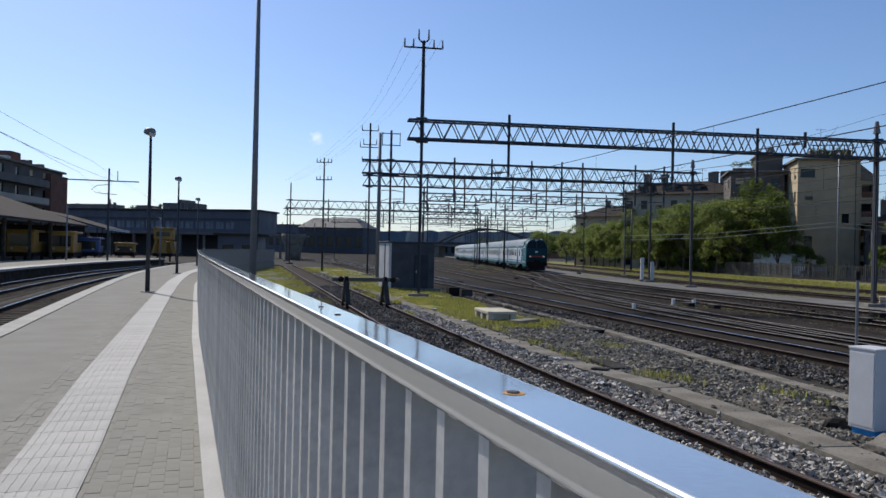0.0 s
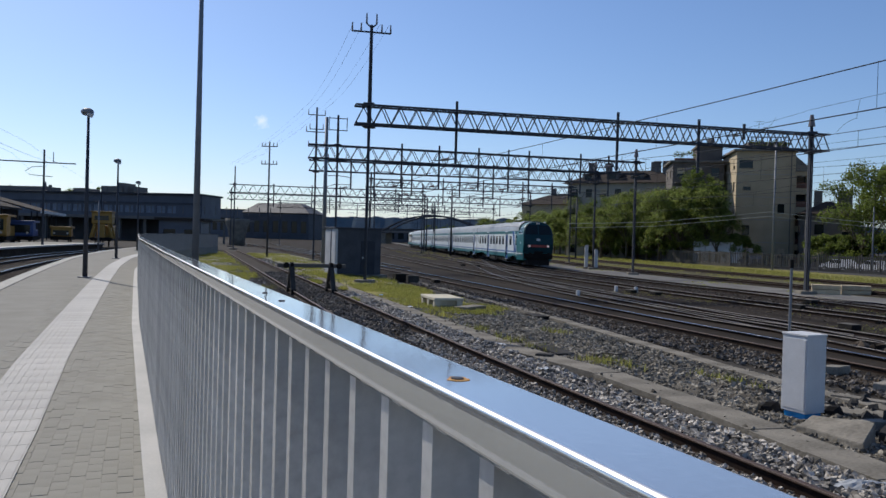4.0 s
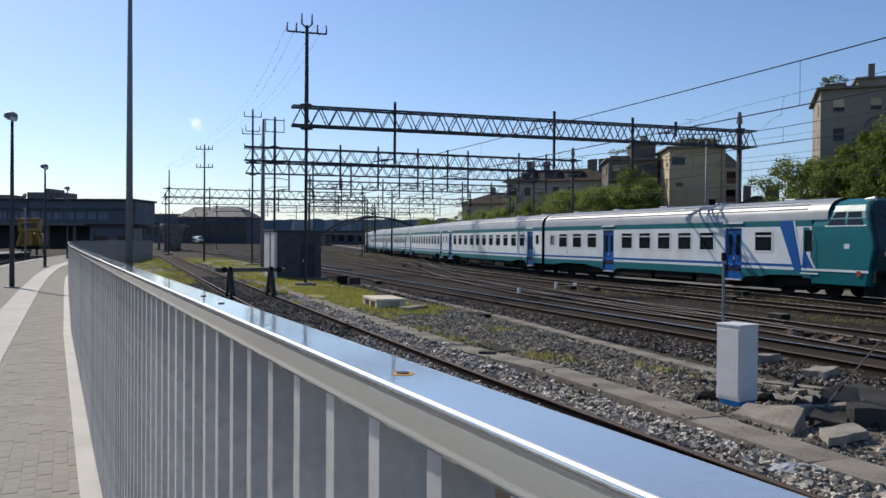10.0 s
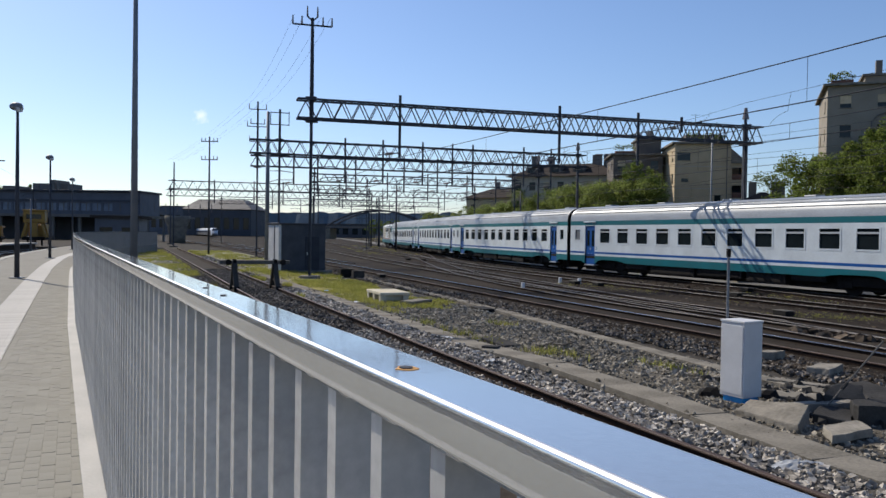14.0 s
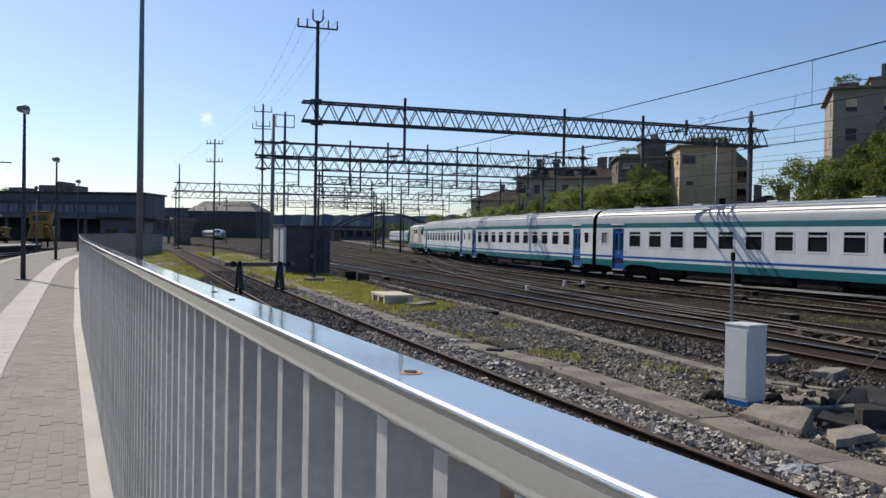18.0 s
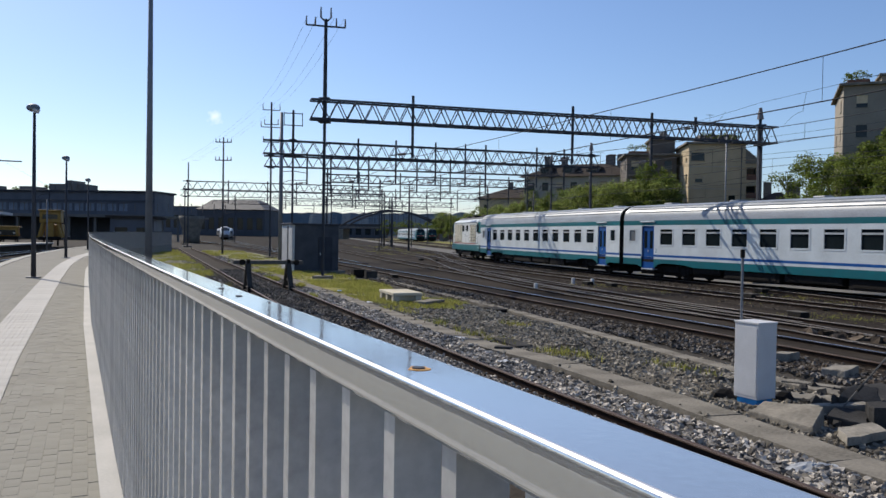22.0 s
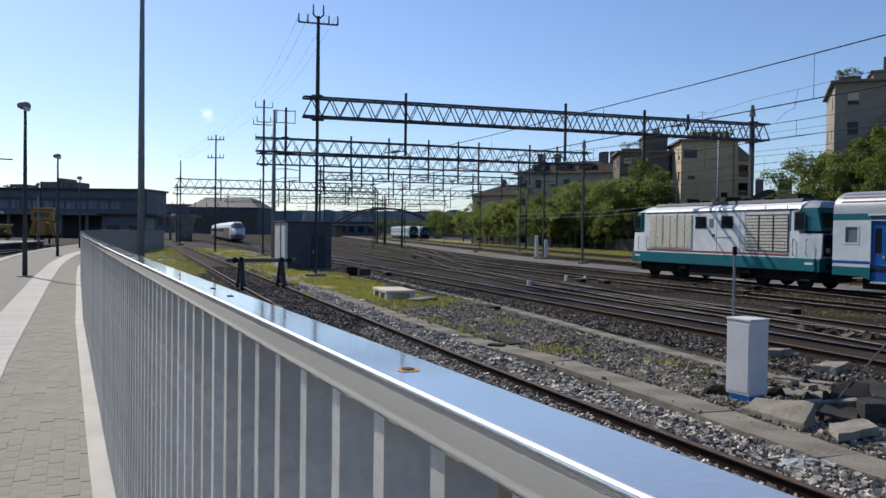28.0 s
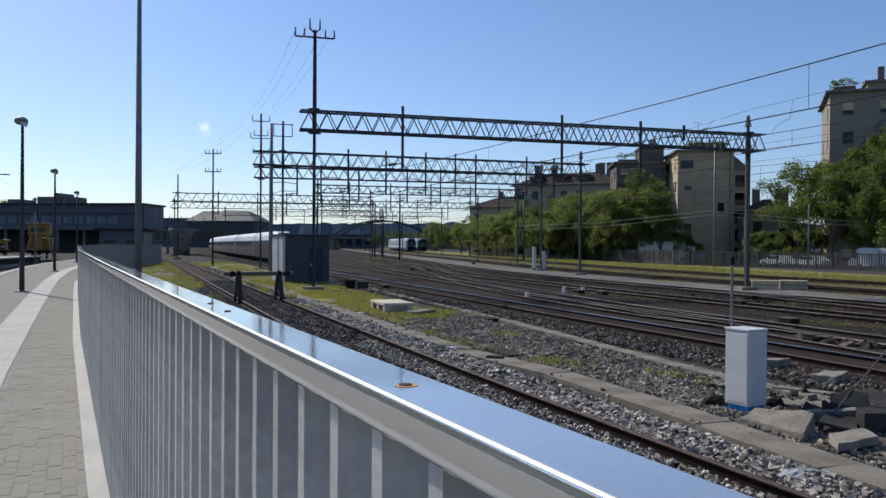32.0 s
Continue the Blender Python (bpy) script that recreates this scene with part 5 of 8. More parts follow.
def build_loco():
    """A diesel locomotive; +x is the end coupled to the train."""
    c = thing("diesel_locomotive", Matrix(), "pale grey and green diesel locomotive with louvred sides", "locomotive")

    def sec(x, half, zt, zb):
        return [(x, half, zb), (x, half, 3.52), (x, half * 0.93, 3.72), (x, half * 0.62, zt - 0.06), (x, half * 0.25, zt), (x, -half * 0.25, zt), (x, -half * 0.62, zt - 0.06), (x, -half * 0.93, 3.72), (x, -half, 3.52), (x, -half, zb)]

    def slab(x0, x1, z0, z1, y0, y1, lean=0.0):
        return [[(x0, y0, z0), (x0, y0, z1), (x0, -y0, z1), (x0, -y0, z0)], [(x1, y1, z0), (x1 - lean, y1 * 0.96, z1), (x1 - lean, -y1 * 0.96, z1), (x1, -y1, z0)]]

    part("body", loft(bmesh.new(), [sec(-5.55, 1.4, 3.98, 1.4), sec(5.55, 1.4, 3.98, 1.4)]), M["locowhite"], c)
    for o in (-1, 1):
        part("cab", loft(bmesh.new(), slab(o * 5.55, o * 6.66, 1.4, 2.48, 1.4, 1.3)), M["locowhite"], c, "pale lower cab")
        up = part("cab_upper", loft(bmesh.new(), slab(5.0 if o > 0 else -5.85, o * 6.64, 2.6, 3.6, 1.406, 1.3, o * 0.28)), M["teal"], c, "dark green upper cab round the windows")
        part("cab_roof", loft(bmesh.new(), [[(o * 5.5, 1.3, 3.62), (o * 5.5, 0.8, 3.95), (o * 5.5, -0.8, 3.95), (o * 5.5, -1.3, 3.62)], [(o * 6.4, 1.2, 3.62), (o * 6.1, 0.7, 3.9), (o * 6.1, -0.7, 3.9), (o * 6.4, -1.2, 3.62)]]), M["silver"], c)
        part("front_panel", box((o * 6.655, -1.2, 1.5), (o * 6.69, 1.2, 2.45), bevel=0.01), M["cabfront"], c, "dark front panel")
        for s in (-1, 1):
            wx = 5.33 if o > 0 else 5.95
            w = part("cab_window", box((o * wx, s * 1.38, 2.68), (o * (wx + 0.5), s * 1.412, 3.4), bevel=0.004), M["glass"], c)
            part("window_frame", pierced(bmesh.new(), min(o * (wx - 0.06), o * (wx + 0.56)), max(o * (wx - 0.06), o * (wx + 0.56)), 2.62, 3.46, [(min(o * wx, o * (wx + 0.5)), max(o * wx, o * (wx + 0.5)), 2.68, 3.4)], s * 1.416, 0), M["cabfront"], w)
            bm = bmesh.new()
            bm.faces.new([bm.verts.new(p) for p in ((o * 6.62, s * 0.1, 2.66), (o * 6.62, s * 1.14, 2.66), (o * 6.44, s * 1.1, 3.4), (o * 6.44, s * 0.1, 3.4))])
            part("windscreen", bm, M["glass"], up, "dark windscreen")
            hl = part("headlight", rod((o * 6.6, s * 0.95, 1.75), (o * 6.73, s * 0.95, 1.75), 0.12, n=12), M["frame"], c)
            part("lens", rod((o * 6.73, s * 0.95, 1.75), (o * 6.74, s * 0.95, 1.75), 0.1, n=12), M["light_off"], hl)
            bf = part("buffer", rod((o * 6.6, s * 0.87, 1.06), (o * 6.95, s * 0.87, 1.06), 0.1, n=10), M["under"], c)
            part("buffer_head", rod((o * 6.95, s * 0.87, 1.06), (o * 7.0, s * 0.87, 1.06), 0.25, n=16), M["under"], bf)
            for q in (5.25, 6.0):
                part("handrail", tube(bmesh.new(), [(o * q, s * 1.38, 1.5), (o * q, s * 1.47, 1.55), (o * q, s * 1.47, 2.2), (o * q, s * 1.38, 2.25)], 0.018, 5), M["mast"], c)
            part("number_bar", box((o * 5.9, s * 1.43, 1.12), (o * 6.35, s * 1.438, 1.22)), M["white"], c, "small pale marking")
            part("step", box((o * 5.7, s * 1.2, 0.4), (o * 6.2, s * 1.45, 0.46)), M["under"], c)
        part("buffer_beam", box((o * 6.4, -1.38, 0.8), (o * 6.65, 1.38, 1.38), bevel=0.03), M["teal"], c)
    part("sole_bar", box((-6.45, -1.43, 0.82), (6.45, 1.43, 1.4), bevel=0.02), M["teal"], c, "green lower band")
    part("roof", loft(bmesh.new(), [[(-5.2, 0.95, 3.92), (-5.2, 0.8, 4.08), (-5.2, -0.8, 4.08), (-5.2, -0.95, 3.92)], [(5.2, 0.95, 3.92), (5.2, 0.8, 4.08), (5.2, -0.8, 4.08), (5.2, -0.95, 3.92)]]), M["mast"], c, "dark equipment roof")
    for k in range(4):
        part("exhaust", rod((-2.4 + k * 1.5, 0.25, 4.06), (-2.4 + k * 1.5, 0.25, 4.24), 0.24, n=12), M["under"], c)
    for x in (-4.3, 3.6):
        f = part("fan", rod((x, 0, 4.06), (x, 0, 4.16), 0.6, n=20), M["mast"], c)
        part("fan_guard", rod((x, 0, 4.16), (x, 0, 4.18), 0.5, n=20), M["under"], f)
    for s in (-1, 1):
        y = s * 1.4
        part("stripe", box((-5.3, y, 1.46), (5.0, y + s * 0.006, 1.55)), M["red"], c, "thin red line")
        part("gutter", box((-5.5, y, 3.55), (5.5, y + s * 0.03, 3.6)), M["mast"], c)
        # tall plain louvre doors in pairs of leaves
        for k in range(3):
            x = -5.0 + k * 1.2
            dr = part("louvre_door", box((x, y, 1.62), (x + 1.12, y + s * 0.03, 3.45), bevel=0.006), M["louvre"], c)
            for j in range(2):
                part("leaf_panel", box((x + 0.05 + j * 0.53, y + s * 0.03, 1.68), (x + 0.54 + j * 0.53, y + s * 0.045, 3.39), bevel=0.004), M["louvre"], dr)
            part("gap_strip", box((x + 0.545, y + s * 0.03, 1.64), (x + 0.575, y + s * 0.05, 3.43)), M["mast"], dr, "dark joint between the leaves")
        for x in (-1.2, 0.7):
            w = part("window", box((x, y, 2.74), (x + 0.75, y + s * 0.02, 3.28), bevel=0.005), M["glass"], c)
            part("window_frame", pierced(bmesh.new(), x - 0.04, x + 0.79, 2.7, 3.32, [(x, x + 0.75, 2.74, 3.28)], y + s * 0.024, 0), M["under"], w)
        for k in range(3):
            x = 2.35 + k * 0.88
            g = part("grille", box((x, y, 1.64), (x + 0.85, y + s * 0.02, 3.36), bevel=0.004), M["mast"], c)
            for j in range(11):
                part("slat", box((x + 0.04, y + s * 0.02, 1.68 + j * 0.15), (x + 0.81, y + s * 0.045, 1.79 + j * 0.15)), M["louvre"], g)
        bm = bmesh.new()
        part("vent_panel", box((-0.2, y, 2.75), (0.1, y + s * 0.015, 3.2), bevel=0.004), M["frosted"], c, "small grey vent")
        for a, b in ((2.45, 3.55), (3.68, 4.85)):
            loft(bm, [[(a, s * 1.39, 3.56), (b, s * 1.39, 3.56), (b - 0.1, s * 1.3, 3.74), (a, s * 1.3, 3.74)], [(a, s * 1.42, 3.58), (b, s * 1.42, 3.58), (b - 0.1, s * 1.33, 3.76), (a, s * 1.33, 3.76)]])
        part("roof_grille", bm, M["bluewin"], c, "dark slanted roof grilles")
        part("body_mark", box((0.0, y, 2.28), (0.22, y + s * 0.006, 2.42)), M["teal"], c, "small green emblem")
        part("body_mark", box((0.3, y, 2.22), (1.4, y + s * 0.006, 2.27)), M["frosted"], c, "faint grey marking")
        for x in (-1.95, 0.35, 1.95, 2.28):
            part("panel_joint", box((x - 0.012, y, 1.6), (x + 0.012, y + s * 0.004, 3.5)), M["mast"], c)
    for x, l in ((-0.4, 1.1), (3.9, 1.5), (-3.3, 0.7)):
        part("exhaust_hood", loft(bmesh.new(), [[(x - l / 2, 0.55, 4.06), (x + l / 2, 0.55, 4.06), (x + l / 2, -0.55, 4.06), (x - l / 2, -0.55, 4.06)], [(x - l / 2 + 0.2, 0.4, 4.34), (x + l / 2 - 0.2, 0.4, 4.34), (x + l / 2 - 0.2, -0.4, 4.34), (x - l / 2 + 0.2, -0.4, 4.34)]]), M["under"], c)
    # added dark filler for the black shadow beneath the locomotive
    part("under_sill", box((-6.3, -1.05, 0.32), (6.3, 1.05, 0.86), bevel=0.03), M["under"], c)
    part("fuel_tank", box((-1.9, -1.25, 0.25), (1.9, 1.25, 0.85), bevel=0.06), M["under"], c)
    for s in (-1, 1):
        for x in (-2.3, 2.3):
            part("air_tank", rod((x - 0.3, s * 1.15, 0.65), (x + 0.3, s * 1.15, 0.65), 0.2, n=10), M["under"], c)
    for x in (-4.1, 4.1):
        build_bogie(c, x)
    return c


loco = build_loco()
# where the train's leading end is on the line, second by second: it slows a little
FRONT = ((0, 68.2), (1, 60.74), (3, 45.71), (7, 16.58), (9, 1.47), (11, -13.26), (13, -28.16), (19, -71.82), (23, -100.15), (28, -134.87), (29.5, -145.02), (33, -168.0))


def front_at(t):
    for (t0, a), (t1, b) in zip(FRONT, FRONT[1:]):
        if t <= t1:
            return a + (b - a) * (t - t0) / (t1 - t0)


def at_line(s, half_base):
    """The pose of a vehicle whose middle is at s: +x towards the camera."""
    a, b = line(s - half_base)[0], line(s + half_base)[0]
    p = (a + b) / 2
    d = (a - b).normalized()
    z = gz(p.x, p.y) + 0.161
    m = Matrix.Rotation(math.atan2(d.y, d.x), 4, "Z")
    m.translation = (p.x, p.y, z)
    return m


def key_train():
    for k, (ob, c, hb) in enumerate([(cab_car, 13.2, 9.3)] + [(o, 39.6 + 26.4 * i, 9.3) for i, o in enumerate(coaches)] + [(loco, 132.0 + 7.1, 4.1)]):
        rows = []
        for i in range(33):
            t = float(i)
            rows.append((t, at_line(max(-110.0, front_at(t) + c), hb)))
        walk(ob, rows)
# ---- surroundings on the street side ----
def blob_leaves(vs, fs, centre, r, n, size):
    """Leaf clumps: small bent leaf faces scattered in a rough shell."""
    for _ in range(n):
        v = Vector((random.gauss(0, 1), random.gauss(0, 1), random.gauss(0, 1))).normalized()
        k = r * (0.35 + 0.75 * random.random())
        p = Vector(centre) + Vector((v.x * k, v.y * k, v.z * k * 0.8))
        q = Euler((random.uniform(-1, 1), random.uniform(-1, 1), random.uniform(0, 6.3))).to_matrix()
        s = size * random.uniform(0.6, 1.4)
        i = len(vs)
        vs += [p + q @ Vector(c) for c in ((-s, 0, 0), (0, -s * 0.6, s * 0.25), (s, 0, 0), (0, s * 0.6, s * 0.25))]
        fs += [(i, i + 1, i + 2), (i, i + 2, i + 3)]


def sheet(name, vs, fs, material, parent=None):
    me = bpy.data.meshes.new(name)
    me.from_pydata(vs, [], fs)
    me.materials.append(material)
    ob = new(name, me)
    ob.parent = parent
    return ob


def build_tree(seed, h, spread, trunk_h, material, n=60, leaf=0.2, per=60, label="leafy green street tree"):
    random.seed(seed)
    t = thing("tree", Matrix(), label, "tree", "street trees")
    bm = bmesh.new()
    add_rod(bm, (0, 0, -0.2), (0, 0, trunk_h), 0.2, 0.14, 8)
    vs, fs = [], []
    ends = []
    for i in range(11):
        a = 2 * math.pi * i / 11 + random.uniform(-0.3, 0.3)
        k = spread * random.uniform(0.3, 0.85)
        e = Vector((math.cos(a) * k, math.sin(a) * k, trunk_h + (h - trunk_h) * random.uniform(0.25, 0.9)))
        ends.append(e)
        add_rod(bm, (0, 0, trunk_h * random.uniform(0.7, 1.0)), e, 0.09, 0.025, 6)
    for i in range(n):
        if i % 3 == 0:
            e = random.choice(ends)
            c = e + Vector((random.gauss(0, 0.5), random.gauss(0, 0.5), random.gauss(0, 0.4)))
        else:
            a, u, zz = random.uniform(0, 6.3), random.random(), random.random() ** 0.8
            rad = spread * math.sqrt(u) * (1.0 - 1.1 * abs(zz - 0.35) ** 1.3)
            c = (math.cos(a) * rad, math.sin(a) * rad, trunk_h * 0.9 + (h - 0.5 - trunk_h * 0.9) * zz)
        blob_leaves(vs, fs, c, random.uniform(0.4, 1.1) * spread * 0.26, per, leaf)
    part("trunk", bm, M["bark"], t)
    sheet("crown", vs, fs, material, t)
    return t


tree_a = build_tree(3, 8.6, 4.1, 2.4, M["leaf"], 60, 0.125, 115)
tree_b = build_tree(5, 11.2, 4.7, 2.8, M["leaf"], 70, 0.135, 120)
tree_c = build_tree(8, 15.0, 5.7, 3.6, M["leafdark"], 76, 0.15, 190, "tall spreading green tree behind the boundary fence")
tree_d = build_tree(14, 13.1, 5.2, 3.4, M["leafdark"], 46, 0.15, 150, "thin-crowned green tree behind the boundary fence")
bush = build_tree(23, 4.6, 3.0, 0.5, M["leafdark"], 40, 0.13, 140, "dense dark bush behind the boundary fence")
placed = []


def put(tree, x, y, turn):
    m = Matrix.Translation((x, y, gz(x, y) - 0.05)) @ Matrix.Rotation(turn, 4, "Z")
    if tree not in placed:
        placed.append(tree)
        tree.matrix_basis = m
        return tree
    return copy_thing(tree, m)


def ray(u, d):
    """The plan point d metres ahead in the direction whose tangent is u."""
    return u * d, d


for i, (u, d, k) in enumerate(((0.022, 215, 0), (0.045, 185, 0), (0.06, 170, 0), (0.075, 160, 0), (0.09, 150, 0), (0.107, 146, 1), (0.125, 141, 0), (0.145, 135, 0), (0.165, 130, 1), (0.19, 127, 0), (0.205, 123, 1), (0.232, 119, 1), (0.258, 117, 1), (0.276, 115, 0), (0.15, 150, 1), (0.178, 134, 1), (0.222, 122, 1), (0.033, 178, 0), (0.052, 168, 0), (0.068, 158, 0), (0.082, 152, 0), (0.098, 147, 0), (0.115, 141, 0), (0.133, 133, 0))):
    put((tree_a, tree_b)[k], *ray(u, d), i * 1.3)
for i, (u, d, k) in enumerate(((0.452, 97, 1), (0.495, 92, 1), (0.545, 92, 0), (0.61, 87, 0), (0.68, 84, 0), (0.50, 108, 0), (0.575, 103, 0), (0.522, 98, 0), (0.56, 95.5, 1))):
    put((tree_c, tree_d)[k], *ray(u, d), i * 2.1)
put(tree_c, *ray(0.572, 84), 4.4).scale = (0.8, 0.8, 1.04)
put(tree_c, *ray(0.622, 82), 1.9).scale = (1.05, 1.05, 1.2)
put(tree_b, *ray(-0.012, 300), 0.4).scale = (1.25, 1.25, 1.0)
for i, (u, d) in enumerate(((-0.084, 348), (-0.07, 352), (-0.057, 346), (-0.043, 350), (-0.03, 345), (-0.02, 300), (0.0, 262))):
    put((tree_c, tree_d)[i % 2], *ray(u, d), i * 1.7).scale = (0.7, 0.7, 0.6)


def build_house(name, x, y, yaw, w, dp, h, wall, label, floors, cols, roof="flat", side_cols=2, skip=0.0, top=None, front=None):
    b = thing(name, Matrix.Translation((x, y, gz(x, y) - 0.1)) @ Matrix.Rotation(radians(yaw), 4, "Z"), label, "apartment building", "buildings beyond the yard")
    fh = h / floors
    def facade(width, k, m, nm, given=None):
        hs = list(given or ())
        for f in range(0 if given else floors):
            for i in range(k):
                if random.random() < skip:
                    continue
                c = width * (i + 0.5) / k
                hs.append((c - 0.6, c + 0.6, f * fh + 0.9, f * fh + 2.35))
        wl = part(nm, pierced(bmesh.new(), 0, width, 0, h, hs, 0, 0.22), wall, b, at=m)
        for a, c, z0, z1 in hs:
            win = part("window", box((a, 0.15, z0), (c, 0.2, z1)), M["glass"], wl)
            part("sill", box((a - 0.08, -0.08, z0 - 0.08), (c + 0.08, 0.15, z0)), M["concrete"], win)
            if (a + z0) % 1.0 < 0.45:
                part("shutter", box((a, 0.08, z0 + 0.5), (c, 0.12, z1)), M["wood"], win, "half-lowered roller shutter")
    facade(w, cols, Matrix.Translation((-w / 2, 0, 0)), "wall", front)
    facade(dp, side_cols, Matrix.Translation((-w / 2, dp, 0)) @ Matrix.Rotation(radians(-90), 4, "Z"), "side_wall")
    facade(dp, side_cols, Matrix.Translation((w / 2, 0, 0)) @ Matrix.Rotation(radians(90), 4, "Z"), "side_wall")
    part("core", box((-w / 2 + 0.25, 0.25, 0), (w / 2 - 0.25, dp, h)), M["stationlow"], b)
    if roof == "flat":
        rf = part("roof", box((-w / 2 - 0.5, -0.5, h), (w / 2 + 0.5, dp + 0.5, h + 0.3), bevel=0.03), M["concrete"], b)
        if top:
            part("top_floor", box((top[0], 1.5, h + 0.3), (top[1], dp - 1.5, h + top[2])), wall, rf, "set-back top floor")
            part("parapet", box((top[0] - 0.3, 1.2, h + top[2]), (top[1] + 0.3, dp - 1.2, h + top[2] + 0.25)), M["concrete"], rf)
            part("chimney", box((top[1] - 2.2, 1.8, h + top[2]), (top[1] - 1.3, 2.6, h + top[2] + 1.5)), M["grey"], rf)
    else:
        bm = bmesh.new()
        o = 0.9
        r = [bm.verts.new(p) for p in ((-w / 2 - o, -o, h), (w / 2 + o, -o, h), (w / 2 + o, dp + o, h), (-w / 2 - o, dp + o, h))]
        rr = [bm.verts.new(p) for p in ((-w / 2 + dp * 0.35, dp / 2, h + roof), (w / 2 - dp * 0.35, dp / 2, h + roof))]
        for f in ((r[0], r[1], rr[1], rr[0]), (r[1], r[2], rr[1]), (r[2], r[3], rr[0], rr[1]), (r[3], r[0], rr[0]), (r[3], r[2], r[1], r[0])):
            bm.faces.new(f)
        rf = part("roof", bm, M["darkroof"], b, "weathered dark tile roof")
        for q in (-0.2, 0.25, 0.36):
            part("chimney", box((w * q - 0.5, dp / 2 - 0.5, h + roof * 0.5), (w * q + 0.5, dp / 2 + 0.5, h + roof + 1.5)), M["grey"], rf)
    # balconies on the front
    for f in range(1, floors):
        if cols > 3:
            bl = part("balcony", box((w * 0.1, -1.2, f * fh - 0.15), (w * 0.3, 0, f * fh)), M["concrete"], b)
            part("balustrade", box((w * 0.1, -1.2, f * fh), (w * 0.3, -1.12, f * fh + 1.0)), M["grey"], bl)
    return b


for i, (u, d) in enumerate(((0.405, 104), (0.425, 102), (0.445, 100), (0.47, 98), (0.50, 98), (0.53, 98), (0.57, 95), (0.61, 92), (0.12, 150), (0.14, 143), (0.165, 135), (0.19, 129), (0.21, 126), (0.235, 122), (0.30, 115.5), (0.095, 163))):
    put(bush, *ray(u, d), i * 1.9)
put(tree_c, *ray(0.247, 119), 0.8).scale = (0.6, 0.6, 0.96)
put(tree_d, *ray(0.262, 117.5), 2.8).scale = (0.9, 0.9, 0.95)
put(tree_d, *ray(0.135, 139), 1.1).scale = (0.85, 0.85, 0.85)
random.seed(21)
build_house("small_house", 46.6, 112, -14, 7, 9, 7.6, M["grey"], "small grey house with a dark tiled roof behind the trees", 2, 2, 2.0)
def roof_garden(b, spots, z, h=0.9):
    """Planters with shrubs on a roof terrace."""
    for x0, x1, y in spots:
        pl = part("planter", box((x0, y - 0.35, z), (x1, y + 0.35, z + 0.45), bevel=0.03), M["tile"], b, "terracotta roof planter")
        vs, fs = [], []
        for k in range(int((x1 - x0) / 0.45) + 1):
            blob_leaves(vs, fs, (x0 + k * 0.45, y + random.uniform(-0.2, 0.2), z + 0.55 + h * random.uniform(0.2, 0.8)), random.uniform(0.35, 0.6), 60, 0.1)
        sheet("shrub", vs, fs, M["leafdark"], pl)


